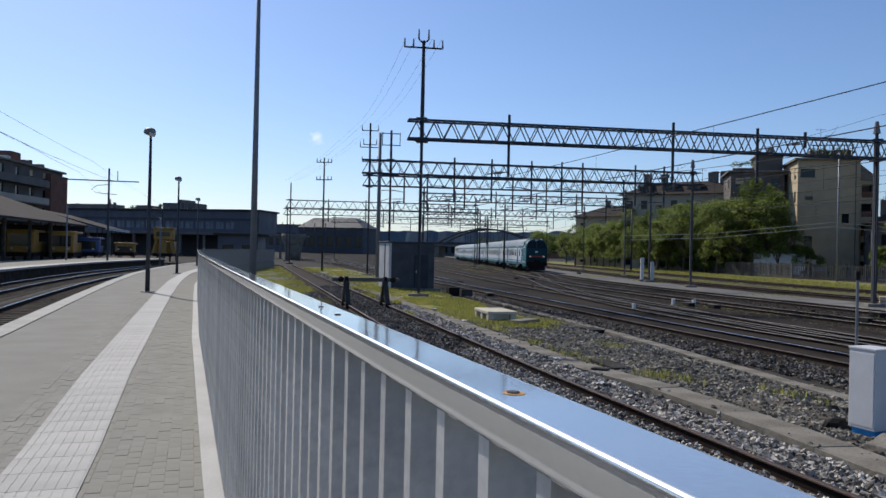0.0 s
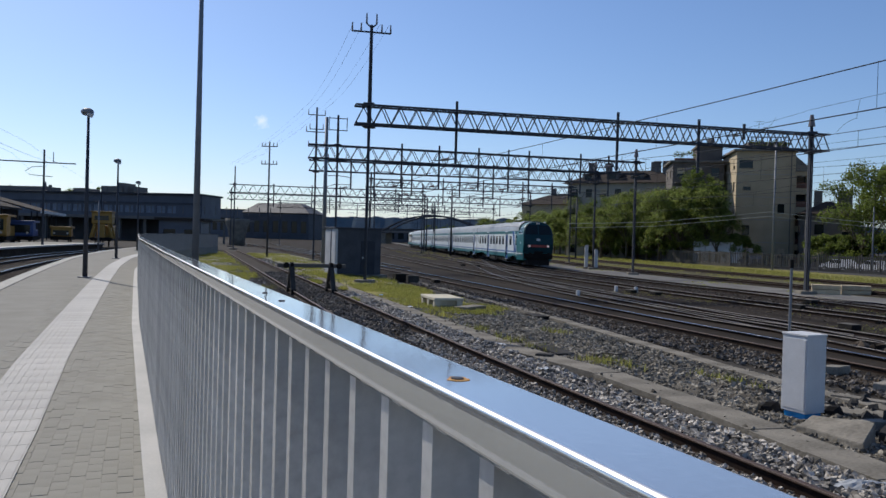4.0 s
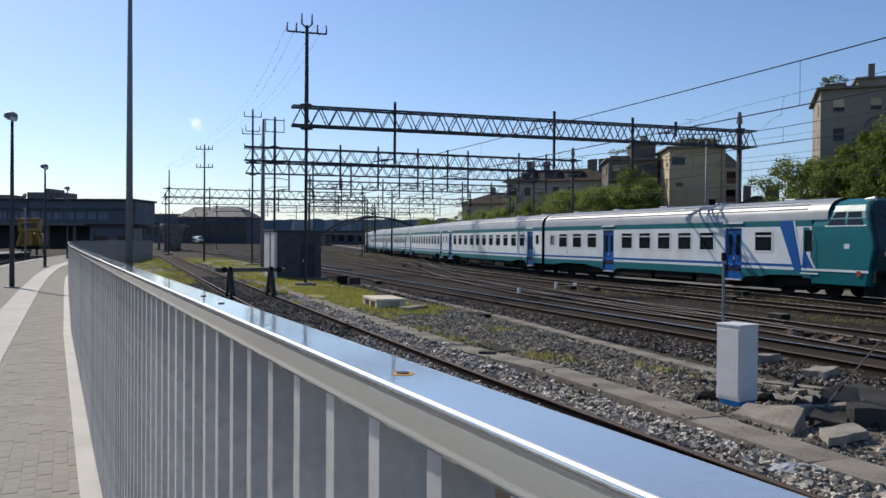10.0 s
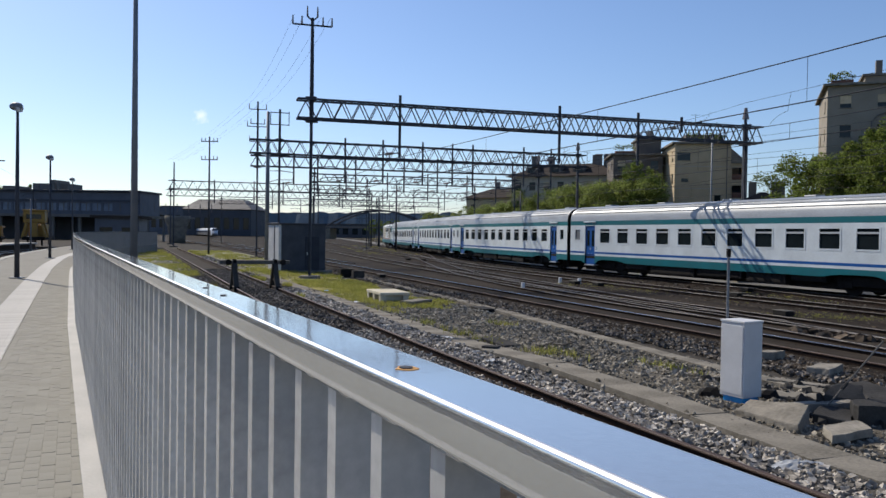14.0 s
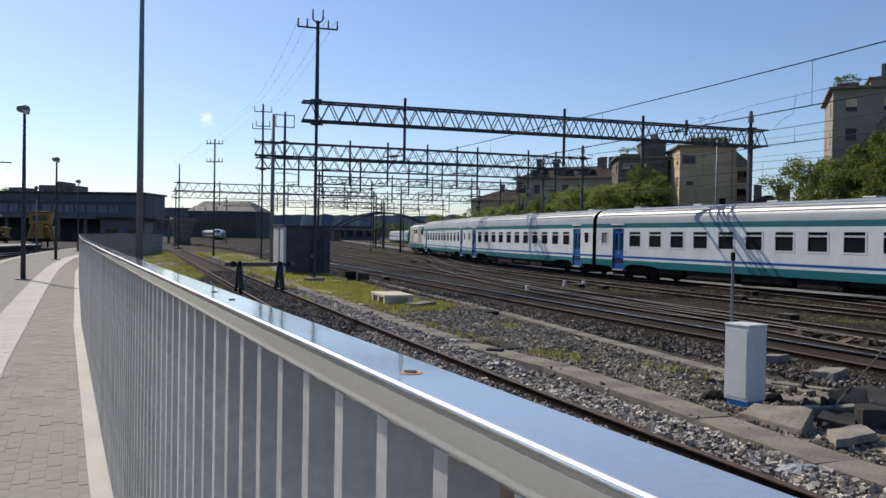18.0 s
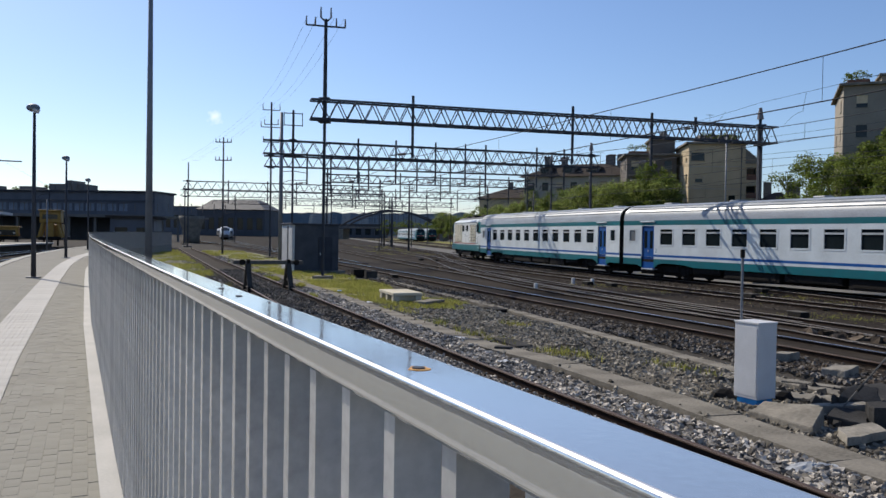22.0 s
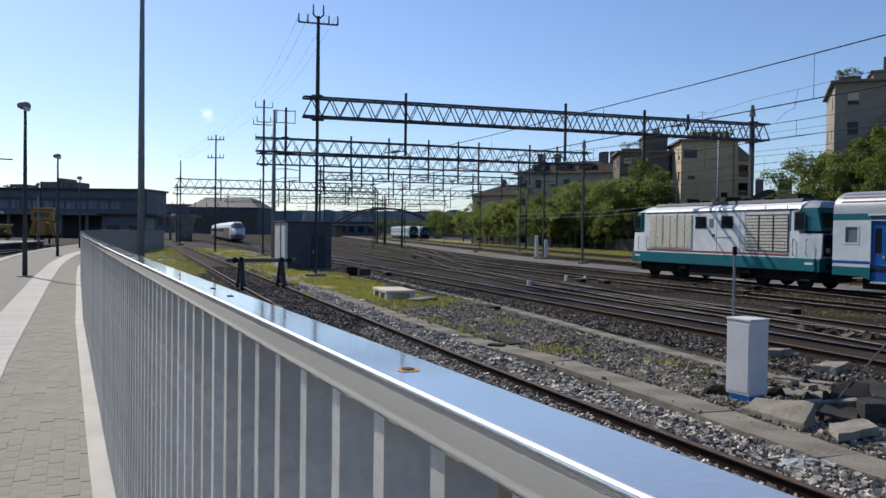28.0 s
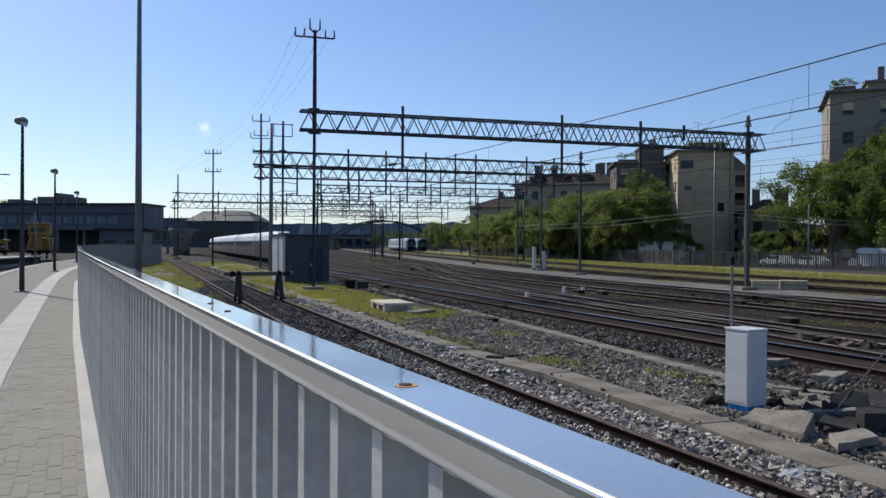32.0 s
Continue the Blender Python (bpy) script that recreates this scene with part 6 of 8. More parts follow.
def corner_block():
    """The ochre block: a plain gable front, a lit flank, stacked loggias beside it and a planted roof terrace."""
    given = [(0.35, 2.35, 14.6, 15.8), (1.0, 2.1, 11.3, 12.7), (6.0, 7.0, 7.9, 9.3), (1.0, 2.1, 4.6, 6.0), (6.2, 7.2, 1.2, 2.6)]
    b = build_house("apartment_block", 40.15, 120.6, -5.5, 8.4, 11, 17.1, M["ochre"], "ochre apartment block with few windows and a planted roof terrace", 5, 3, side_cols=3, front=given)
    x0, x1, h = 4.2, 6.5, 14.2
    hs = [(x0 + 0.35, x1 - 0.45, f * 2.8 + 0.5, f * 2.8 + 2.4) for f in range(5)]
    bay = part("side_bay", pierced(bmesh.new(), x0, x1, 0, h, hs, 0.6, 0.9), M["ochre"], b)
    part("bay_flank", box((x1 - 0.02, 0.605, 0), (x1 + 0.18, 10.5, h)), M["ochre"], b)
    part("bay_roof", loft(bmesh.new(), [[(x0, y, h), (x1 + 0.3, y, h), (x1 + 0.3, y, h + 0.2), (x0, y, 16.6)] for y in (0.4, 10.6)]), M["concrete"], b, "sloping parapet of the loggia bay")
    for a, c, z0, z1 in hs:
        lg = part("loggia", box((a - 0.1, 1.5, z0 - 0.1), (c + 0.1, 1.6, z1 + 0.1)), M["glass"], bay, "dark glazed loggia")
        part("balustrade", box((a, 0.58, z0), (c, 0.64, z0 + 0.85)), M["tile"], lg)
        part("laundry_rail", rod((a, 0.45, z0 + 1.0), (c, 0.45, z0 + 1.0), 0.02, n=6), M["mast"], lg)
    for z in (3.4, 6.8, 10.2, 13.6):
        part("string_course", box((-4.22, -0.05, z), (4.18, 0.0, z + 0.12)), M["cream"], b)
    part("drainpipe", rod((3.6, -0.08, 0), (3.6, -0.08, 17.0), 0.07, n=8), M["grey"], b)
    part("terrace_wall", box((-2.0, 3.0, 17.4), (3.6, 8.0, 18.9)), M["darkrender"], b, "dark set-back roof storey")
    for x in (-1.8, -0.4, 1.0, 2.4, 3.5):
        part("pergola_post", box((x - 0.06, 1.6, 17.4), (x + 0.06, 1.72, 19.4)), M["mast"], b)
    part("pergola_beam", box((-2.0, 1.55, 19.4), (3.7, 1.77, 19.52)), M["mast"], b)
    roof_garden(b, ((-1.9, 0.6, 1.2), (1.0, 3.4, 1.2)), 17.4, 1.1)
    c = build_house("apartment_block", 32.1, 128.2, -5.5, 7.9, 9, 16.0, M["darkrender"], "dark rendered apartment wing with balconies and a set-back top storey", 5, 3, side_cols=2, top=(0.2, 3.9, 2.7))
    for f in range(1, 5):
        bl = part("balcony", box((-3.6, -1.3, f * 3.2 - 0.14), (1.2, 0, f * 3.2)), M["concrete"], c)
        for k in range(13):
            part("baluster", box((-3.55 + k * 0.39, -1.28, f * 3.2), (-3.5 + k * 0.39, -1.24, f * 3.2 + 0.95)), M["mast"], bl)
        part("hand_rail", box((-3.6, -1.3, f * 3.2 + 0.95), (1.2, -1.22, f * 3.2 + 1.0)), M["mast"], bl)
        if f % 2:
            part("awning", loft(bmesh.new(), [[(x, 0, f * 3.2 + 2.6), (x, -1.2, f * 3.2 + 2.0), (x, -1.2, f * 3.2 + 1.95), (x, 0, f * 3.2 + 2.55)] for x in (-3.4, -0.6)]), M["cream"], c, "faded sun awning")
    roof_garden(c, ((-3.6, -0.4, 0.8),), 16.3, 1.0)


corner_block()
house = build_house("apartment_house", 21.6, 142, -27, 19, 12, 13.5, M["cream"], "cream apartment house with a wide dark hipped roof", 4, 7, 2.7)
for q, dz in ((-6.0, 0.9), (-1.5, 1.2), (3.0, 0.9)):
    dm = part("dormer", box((q - 1.1, 1.2, 13.6), (q + 1.1, 5.0, 14.3 + dz)), M["darkrender"], house, "dark roof dormer")
    part("pane", box((q - 0.7, 1.15, 13.95), (q + 0.7, 1.2, 14.1 + dz)), M["glass"], dm)
    part("dormer_roof", box((q - 1.4, 0.9, 14.3 + dz), (q + 1.4, 5.2, 14.45 + dz), bevel=0.03), M["darkroof"], dm)
for q in (-7.0, 5.5, 7.2):
    cp = part("chimney", box((q - 0.45, 5.0, 14.2), (q + 0.45, 6.0, 17.6)), M["grey"], house)
    part("chimney_cap", box((q - 0.6, 4.85, 17.6), (q + 0.6, 6.15, 17.75)), M["tile"], cp)
build_house("apartment_house", 14.0, 185, -30, 18, 12, 11.5, M["ochre"], "ochre apartment house with a dark tiled roof", 3, 5, 2.6)
far_block = build_house("apartment_block", 56.2, 92, -22, 20, 14, 21.3, M["tanrender"], "weathered tan apartment block with a planted roof terrace", 6, 5, skip=0.25, top=(-5.8, 9, 1.3))
build_house("apartment_block", 80.0, 76, -16, 22, 14, 17.0, M["cream"], "cream apartment block with a flat roof", 5, 6, skip=0.2)

roof_garden(far_block, ((-9.6, -7.2, 0.4), (-9.6, -7.4, 2.2)), 21.6, 0.9)
part("drainpipe", tube(bmesh.new(), [(-5.2, -0.1, 0.2), (-5.2, -0.1, 16.8), (-4.6, -0.1, 17.6), (-1.5, -0.1, 18.6)], 0.07, 6), M["grey"], far_block)
part("chimney", box((-4.6, 2.2, 22.6), (-3.9, 3.0, 24.6)), M["grey"], far_block)
part("terrace_rail", beam((-9.8, -0.2, 22.3), (9.8, -0.2, 22.3), 0.05, 0.05), M["mast"], far_block)


def build_aerial(x, y, z, h):
    a = thing("roof_aerial", Matrix.Translation((x, y, z)), "thin television aerial on a roof", "aerial", "roof aerials")
    part("mast", rod((0, 0, -0.6), (0, 0, h), 0.035, n=5), M["mast"], a)
    boom = part("boom", beam((-0.7, 0, h - 0.15), (0.7, 0, h - 0.15), 0.04, 0.04), M["mast"], a)
    for k in range(6):
        part("element", beam((-0.6 + k * 0.24, -0.35, h - 0.15), (-0.6 + k * 0.24, 0.35, h - 0.15), 0.02, 0.02), M["mast"], boom)


for x, y, z, h in ((40.5, 125.5, 18.5, 3.4), (42.0, 126.0, 18.5, 2.6), (23.0, 147.5, 15.4, 3.4), (18.5, 149.5, 15.2, 3.0), (27.0, 145.5, 14.8, 3.0), (58.5, 95.0, 22.4, 3.2), (62.0, 96.0, 22.4, 2.4)):
    build_aerial(x, y, z, h)

# ---- boundary fence and the street ----
BOUND = [Vector(p) for p in ((11.5, 215), (16.2, 187), (22.5, 145), (26.6, 118), (30.6, 104), (35.2, 97.5), (39.5, 91.0), (42.7, 85.4), (45.0, 80.4), (52.0, 66.0), (66.0, 45.0))]


def build_boundary():
    f = thing("boundary_fence", Matrix(), "grey concrete boundary fence with posts and upright pales", "fence")
    post = mesh_of(add_box(bmesh.new(), (-0.08, -0.08, -0.2), (0.08, 0.08, 1.98), bevel=0.015), "post", M["fencegrey"])
    one = mesh_of(add_box(bmesh.new(), (-0.04, -0.06, 0.05), (0.04, 0.06, 1.86), bevel=0.01), "pale", M["fencegrey"])
    pale, n, d, single = bmesh.new(), length(BOUND), 0.0, 0
    while d < n - 2.6:
        p, t = mid(BOUND, d)
        q, _ = mid(BOUND, d + 2.5)
        z = gz(p.x, p.y)
        share("post", post, f, Matrix.Translation((p.x, p.y, z)) @ Matrix.Rotation(math.atan2(-t.x, t.y), 4, "Z"))
        for zz in (0.45, 1.7):
            add_beam(pale, (p.x, p.y, z + zz), (q.x, q.y, z + zz), 0.05, 0.08)
        k = 9 if p.y < 130 else 6
        for i in range(1, k):
            r = p + (q - p) * (i / k)
            if 46 < p.y < 128 and single < 300:
                share("pale", one, f, Matrix.Translation((r.x, r.y, z)) @ Matrix.Rotation(math.atan2(-t.x, t.y), 4, "Z"))
                single += 1
            else:
                add_box(pale, (r.x - 0.05, r.y - 0.05, z + 0.05), (r.x + 0.05, r.y + 0.05, z + 1.86))
        add_beam(pale, (p.x, p.y, z + 0.15), (q.x, q.y, z + 0.15), 0.1, 0.3)
        d += 2.5
    tagged(part("pale_row", pale, M["fencegrey"], f), kind="stuff")


build_boundary()


def build_car(name, x, y, yaw, paint, label, van=False):
    c = thing(name, Matrix.Translation((x, y, gz(x, y) + 0.02)) @ Matrix.Rotation(radians(yaw), 4, "Z"), label, "van" if van else "car")
    if van:
        prof = [(-2.6, 0.35), (2.5, 0.35), (2.6, 0.9), (2.2, 1.2), (1.5, 2.25), (1.2, 2.4), (-2.5, 2.4), (-2.6, 2.2)]
        gl = [(1.6, 1.25, 0.6)]
    else:
        prof = [(-2.0, 0.35), (2.0, 0.35), (2.1, 0.6), (1.9, 0.85), (1.0, 0.95), (0.35, 1.4), (-1.0, 1.45), (-1.75, 1.0), (-2.05, 0.9), (-2.1, 0.6)]
        gl = [(-0.9, 0.98, 0.36), (-0.1, 0.98, 0.36)]
    hw = 1.0 if van else 0.85
    bm = loft(bmesh.new(), [[(px, s, pz) for px, pz in prof] for s in (-hw, -hw * 0.96 + 0.02, hw * 0.96 - 0.02, hw)])
    part("body", bm, paint, c)
    for s in (-1, 1):
        for a, z, h in gl:
            part("side_window", box((a, s * hw, z), (a + 0.75, s * (hw + 0.012), z + h), bevel=0.003), M["glass"], c)
        for wx in (-1.3, 1.3):
            wh = part("wheel", rod((wx, s * (hw - 0.16), 0.31), (wx, s * (hw + 0.01), 0.31), 0.31, n=18), M["rubber"], c)
            part("rim", rod((wx, s * (hw + 0.01), 0.31), (wx, s * (hw + 0.018), 0.31), 0.19, n=14), M["frame"], wh)
    part("windscreen", beam((1.9 if van else 0.72, -hw * 0.8, 1.75 if van else 1.2), (1.9 if van else 0.72, hw * 0.8, 1.75 if van else 1.2), 0.3, 0.3), M["glass"], c)
    return c


for nm, u, d, yaw, paint, lab, van in (("white_van", 0.55, 88, 120, "carwhite", "white panel van parked behind the fence", True), ("parked_car", 0.425, 95.5, 115, "carwhite", "white car parked behind the fence", False), ("parked_car", 0.468, 91.5, 115, "carwhite", "white car parked behind the fence", False), ("parked_car", 0.318, 109, 100, "cardark", "dark car parked behind the fence", False), ("white_van", 0.125, 160, 100, "carwhite", "white panel van parked under the trees", True), ("white_van", 0.055, 196, 100, "carwhite", "white panel van parked under the trees", True), ("white_van", 0.275, 118.5, 12, "carwhite", "white panel van parked before a house", True), ("white_van", 0.305, 117.5, 12, "carwhite", "white panel van parked before a house", True)):
    build_car(nm, *ray(u, d), yaw, M[paint], lab, van)


def build_pole(x, y, h, label, r=0.1, material="mastpale", arms=0):
    p = thing("line_pole", Matrix.Translation((x, y, gz(x, y) - 0.05)), label, "pole", "poles of the yard")
    part("shaft", rod((0, 0, 0), (0, 0, h), r, r * 0.7, 10), M[material], p, smooth=True)
    part("footing", box((-0.3, -0.3, -0.1), (0.3, 0.3, 0.08), bevel=0.02), M["concrete"], p)
    for k in range(arms):
        a = part("cross_arm", box((-0.8, -0.05, h - 0.5 - k * 1.75), (0.8, 0.05, h - 0.42 - k * 1.75)), M["mast"], p)
        for i in (-0.75, -0.4, 0.4, 0.75):
            part("insulator", rod((i, 0, h - 0.42 - k * 1.75), (i, 0, h - 0.1 - k * 1.75), 0.05, 0.03), M["ceramic"], a)
    return p


build_pole(-22.4, 76.0, 11.4, "slim signal telegraph pole with two forked arms", 0.1, "mast", 2)
build_pole(-14.45, 65.5, 12.4, "slim pale catenary mast", 0.19, "mastpale", 0)
build_pole(32.2, 93.5, 15.0, "tall grey street pole", 0.13)
build_pole(12.3, 121.0, 9.5, "slim dark catenary mast", 0.14, "mast", 0)
build_pole(22.0, 166.0, 9.0, "tall pale grey street pole", 0.12)
build_pole(33.0, 124.0, 9.0, "tall pale grey street pole", 0.1)
build_pole(41.8, 90.0, 7.5, "tall pale grey street pole", 0.1)
build_pole(-6.6, 117.0, 9.8, "slim dark catenary mast", 0.16, "mast", 1)
build_pole(-11.9, 151.0, 9.6, "slim dark catenary mast", 0.16, "mast", 0)
build_pole(-13.4, 152.5, 10.6, "slim dark catenary mast", 0.16, "mast", 0)


# added white panels that stand for bright sunlit gaps beyond the trees
def build_sunlit_gap_panels():
    w = thing("garden_wall", Matrix(), "white panels behind the trees standing for sunlit gaps", "wall", kind="structure")
    a, b = Vector((28.9, 116.5)), Vector((35.0, 113.4))
    for k in range(4):
        p, q = a + (b - a) * (k / 4), a + (b - a) * ((k + 0.94) / 4)
        part("wall_panel", beam((p.x, p.y, 1.3), (q.x, q.y, 1.3), 0.25, 3.0), M["carwhite"], w)


build_sunlit_gap_panels()
# ---- the station side ----
def plan(u, d):
    return Vector((u * d, d))


PLAT2 = [p for p in shifted(LEFT, -7.1)]
PLAT2B = [p for p in shifted(LEFT, -13.5)]


def build_second_platform():
    pl = thing("platform", Matrix(), "second grey station platform with a pale edge", "platform", kind="structure")
    part("paving_bed", ribbon(bmesh.new(), PLAT2B, PLAT2, PZ - 0.12, PZ), M["paver"], pl)
    part("platform_wall", ribbon(bmesh.new(), shifted(PLAT2B, 0.2), shifted(PLAT2, -0.2), -0.5, PZ - 0.12), M["sleeper"], pl, "dark platform wall")
    part("platform_edge", ribbon(bmesh.new(), shifted(PLAT2, -0.9), shifted(PLAT2, 0.05), PZ - 0.12, PZ + 0.012), M["kerbstone"], pl, "pale stone platform edge")


build_second_platform()


def build_shed():
    s = thing("goods_shed", Matrix.Translation((-46.6, 67.0, 0.5)) @ Matrix.Rotation(radians(20), 4, "Z"), "old open goods shed with a dark pitched roof", "shed")
    bm = bmesh.new()
    loft(bm, [[(-22, y, 4.6), (-11, y, 7.4), (0, y, 3.7), (0, y, 3.5), (-11, y, 7.15), (-22, y, 4.4)] for y in (-30, 19)])
    part("roof", bm, M["darkroof"], s, "dark pitched shed roof")
    for i in range(8):
        for x in (-0.5, -11, -21.5):
            part("post", box((x - 0.12, -29.5 + i * 6.9, 0), (x + 0.12, -29.26 + i * 6.9, 3.6 if x > -5 else 4.5 if x < -15 else 7.1)), M["sleeper"], s)
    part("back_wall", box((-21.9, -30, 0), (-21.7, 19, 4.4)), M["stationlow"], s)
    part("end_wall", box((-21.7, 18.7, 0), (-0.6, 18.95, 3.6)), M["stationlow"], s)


build_shed()


def build_canopy():
    s = thing("platform_canopy", Matrix.Translation((-61.0, 104.0, 0)) @ Matrix.Rotation(radians(22), 4, "Z"), "dark sloping platform canopy with a pale edge", "canopy")
    bm = loft(bmesh.new(), [[(-9, y, 6.6), (0, y, 4.2), (0, y, 4.05), (-9, y, 6.4)] for y in (-8, 14)])
    part("roof", bm, M["darkroof"], s)
    part("fascia", box((0, -8, 3.95), (0.12, 14, 4.3)), M["hutwhite"], s, "pale fascia board")
    for i in range(6):
        part("post", rod((-1.2, -7 + i * 4.0, 0.3), (-1.2, -7 + i * 4.0, 4.2), 0.09), M["mast"], s)
        part("post", rod((-8, -7 + i * 4.0, 0.3), (-8, -7 + i * 4.0, 6.1), 0.09), M["mast"], s)


build_canopy()


def build_station():
    """A long raised station wing over an open ground floor."""
    b = thing("station_building", Matrix.Translation((-64.4, 168.0, -0.3)) @ Matrix.Rotation(radians(-4), 4, "Z"), "long dark blue-grey raised station building with a band of windows", "station building")
    w = 150.0
    holes = [(-w + 2 + i * 2.5, -w + 4.1 + i * 2.5, 6.4, 8.0) for i in range(57)]
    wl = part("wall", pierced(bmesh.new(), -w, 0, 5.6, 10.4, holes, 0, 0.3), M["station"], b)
    for a, c, z0, z1 in holes:
        part("window", box((a, 0.22, z0), (c, 0.27, z1)), M["bluewin"], wl, "blue-grey tinted window")
    part("end_wall", box((-0.25, 0.31, 5.6), (0, 10.2, 10.4)), M["station"], b)
    part("roof", box((-w, -0.6, 10.4), (0.4, 10.6, 10.8), bevel=0.03), M["mast"], b)
    part("floor_slab", box((-w, -1.0, 5.0), (0.3, 10.5, 5.6), bevel=0.03), M["grey"], b)
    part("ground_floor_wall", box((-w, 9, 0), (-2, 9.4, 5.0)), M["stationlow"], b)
    for i in range(26):
        part("column", box((-w + 1 + i * 5.9, -0.3, 0), (-w + 1.5 + i * 5.9, 0.2, 5.0)), M["grey"], b)
    for a, c, h in ((-52, -40, 1.2), (-26, -18, 1.6), (-22, -21, 2.4), (-90, -70, 1.4), (-33, -30, 1.0)):
        part("roof_box", box((a, 4, 10.8), (c, 10, 10.8 + h)), M["grey"], b)
    # lower wing at its right end
    part("canopy", box((0.3, 1.6, 5.0), (8.6, 9.5, 5.35), bevel=0.03), M["grey"], b, "flat concrete canopy with a pale edge")
    part("canopy_edge", box((0.3, 1.5, 4.95), (8.7, 1.6, 5.4)), M["concrete"], b)
    for x in (1.0, 4.5, 8.0):
        part("column", box((x - 0.2, 1.9, 0), (x + 0.2, 2.3, 5.0)), M["grey"], b)
    for i in range(40):
        part("mullion", box((-w * 0.55 + 0.75 + i * 2.5, -0.06, 6.3), (-w * 0.55 + 0.9 + i * 2.5, 0.0, 8.1)), M["grey"], b)
    part("parapet_band", box((-w, -0.12, 8.3), (0, 0.0, 8.75)), M["stationlow"], b)
    for x, h in ((-19.5, 1.9), (-20.6, 1.3), (-38, 1.5), (-39.4, 2.2), (-58, 1.2), (-60, 1.7)):
        part("roof_vent", rod((x, 3, 10.8), (x, 3, 10.8 + h), 0.45, 0.35, 8), M["grey"], b)
    return b


build_station()


def build_low_block(x, y, yaw, w, dp, h, material, label, name="depot_building"):
    b = thing(name, Matrix.Translation((x, y, -0.3)) @ Matrix.Rotation(radians(yaw), 4, "Z"), label, "building", "low buildings of the yard")
    k = max(2, int(w / 5))
    hs = [(-w / 2 + (i + 0.2) * w / k, -w / 2 + (i + 0.8) * w / k, h * 0.25, h * 0.7) for i in range(k)]
    wl = part("wall", pierced(bmesh.new(), -w / 2, w / 2, 0, h, hs, 0, 0.3), material, b)
    for a, c, z0, z1 in hs:
        part("window", box((a, 0.22, z0), (c, 0.26, z1)), M["glass"], wl)
    part("core", box((-w / 2, 0.3, 0), (w / 2, dp, h)), material, b)
    part("roof", box((-w / 2 - 0.5, -0.5, h), (w / 2 + 0.5, dp + 0.5, h + 0.3)), M["darkroof"], b)
    return b


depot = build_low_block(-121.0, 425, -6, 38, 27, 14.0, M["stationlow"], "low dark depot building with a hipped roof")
# roof in the dark blue-grey wall colour, which stands for distance haze
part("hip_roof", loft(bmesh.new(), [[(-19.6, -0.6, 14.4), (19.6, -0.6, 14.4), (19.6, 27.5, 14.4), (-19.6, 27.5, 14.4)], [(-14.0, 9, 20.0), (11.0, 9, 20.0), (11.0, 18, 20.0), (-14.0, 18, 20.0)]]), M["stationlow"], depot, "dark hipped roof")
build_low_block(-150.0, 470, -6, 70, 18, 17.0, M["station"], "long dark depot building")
build_low_block(-52.0, 410, -6, 30, 18, 7.0, M["stationlow"], "far dark depot building")
build_low_block(10.0, 420, -6, 40, 18, 11.0, M["tile"], "far low brick-red works building")


def build_drum():
    t = thing("water_tank", Matrix.Translation((-50.2, 150.0, -0.4)), "squat grey concrete tank flaring towards its top", "tank")
    part("drum", loft(bmesh.new(), [[(r * math.cos(2 * math.pi * k / 24), r * math.sin(2 * math.pi * k / 24), z) for k in range(24)] for r, z in ((1.5, 0), (1.55, 1.5), (1.8, 3.2), (2.3, 4.6), (2.3, 5.3))]), M["concrete"], t, smooth=True)


build_drum()
build_low_block(-39.5, 96, 14, 5.0, 9, 3.8, M["station"], "small grey platform shelter building", "platform_shelter")


def build_left_block():
    random.seed(31)
    b = build_house("apartment_block", -78.3, 103.4, 102.7, 44, 14, 14.2, M["darkrender"], "dark brown-grey apartment block with long balconies", 5, 9)
    for f in range(1, 5):
        bb = part("balcony_band", box((-21.5, -1.3, f * 2.84 - 0.2), (13.5, -0.02, f * 2.84 - 0.02)), M["grey"], b)
        part("balustrade", box((-21.5, -1.3, f * 2.84 - 0.02), (13.5, -1.22, f * 2.84 + 0.9)), M["cream" if f % 2 else "grey"], bb)
    part("end_stair", box((15.0, -0.9, 0), (21.9, -0.02, 13.6)), M["tile"], b, "brown brick stair tower")
    for a, c, h, m in ((6.0, 9.4, 1.7, "tile"), (5.0, 6.0, 0.9, "hutwhite"), (-6, -2, 1.4, "grey"), (17.5, 18.3, 0.9, "grey"), (13.0, 13.6, 1.1, "grey")):
        part("roof_box", box((a, 1.5, 14.5), (c, 5, 14.5 + h)), M[m], b)


build_left_block()


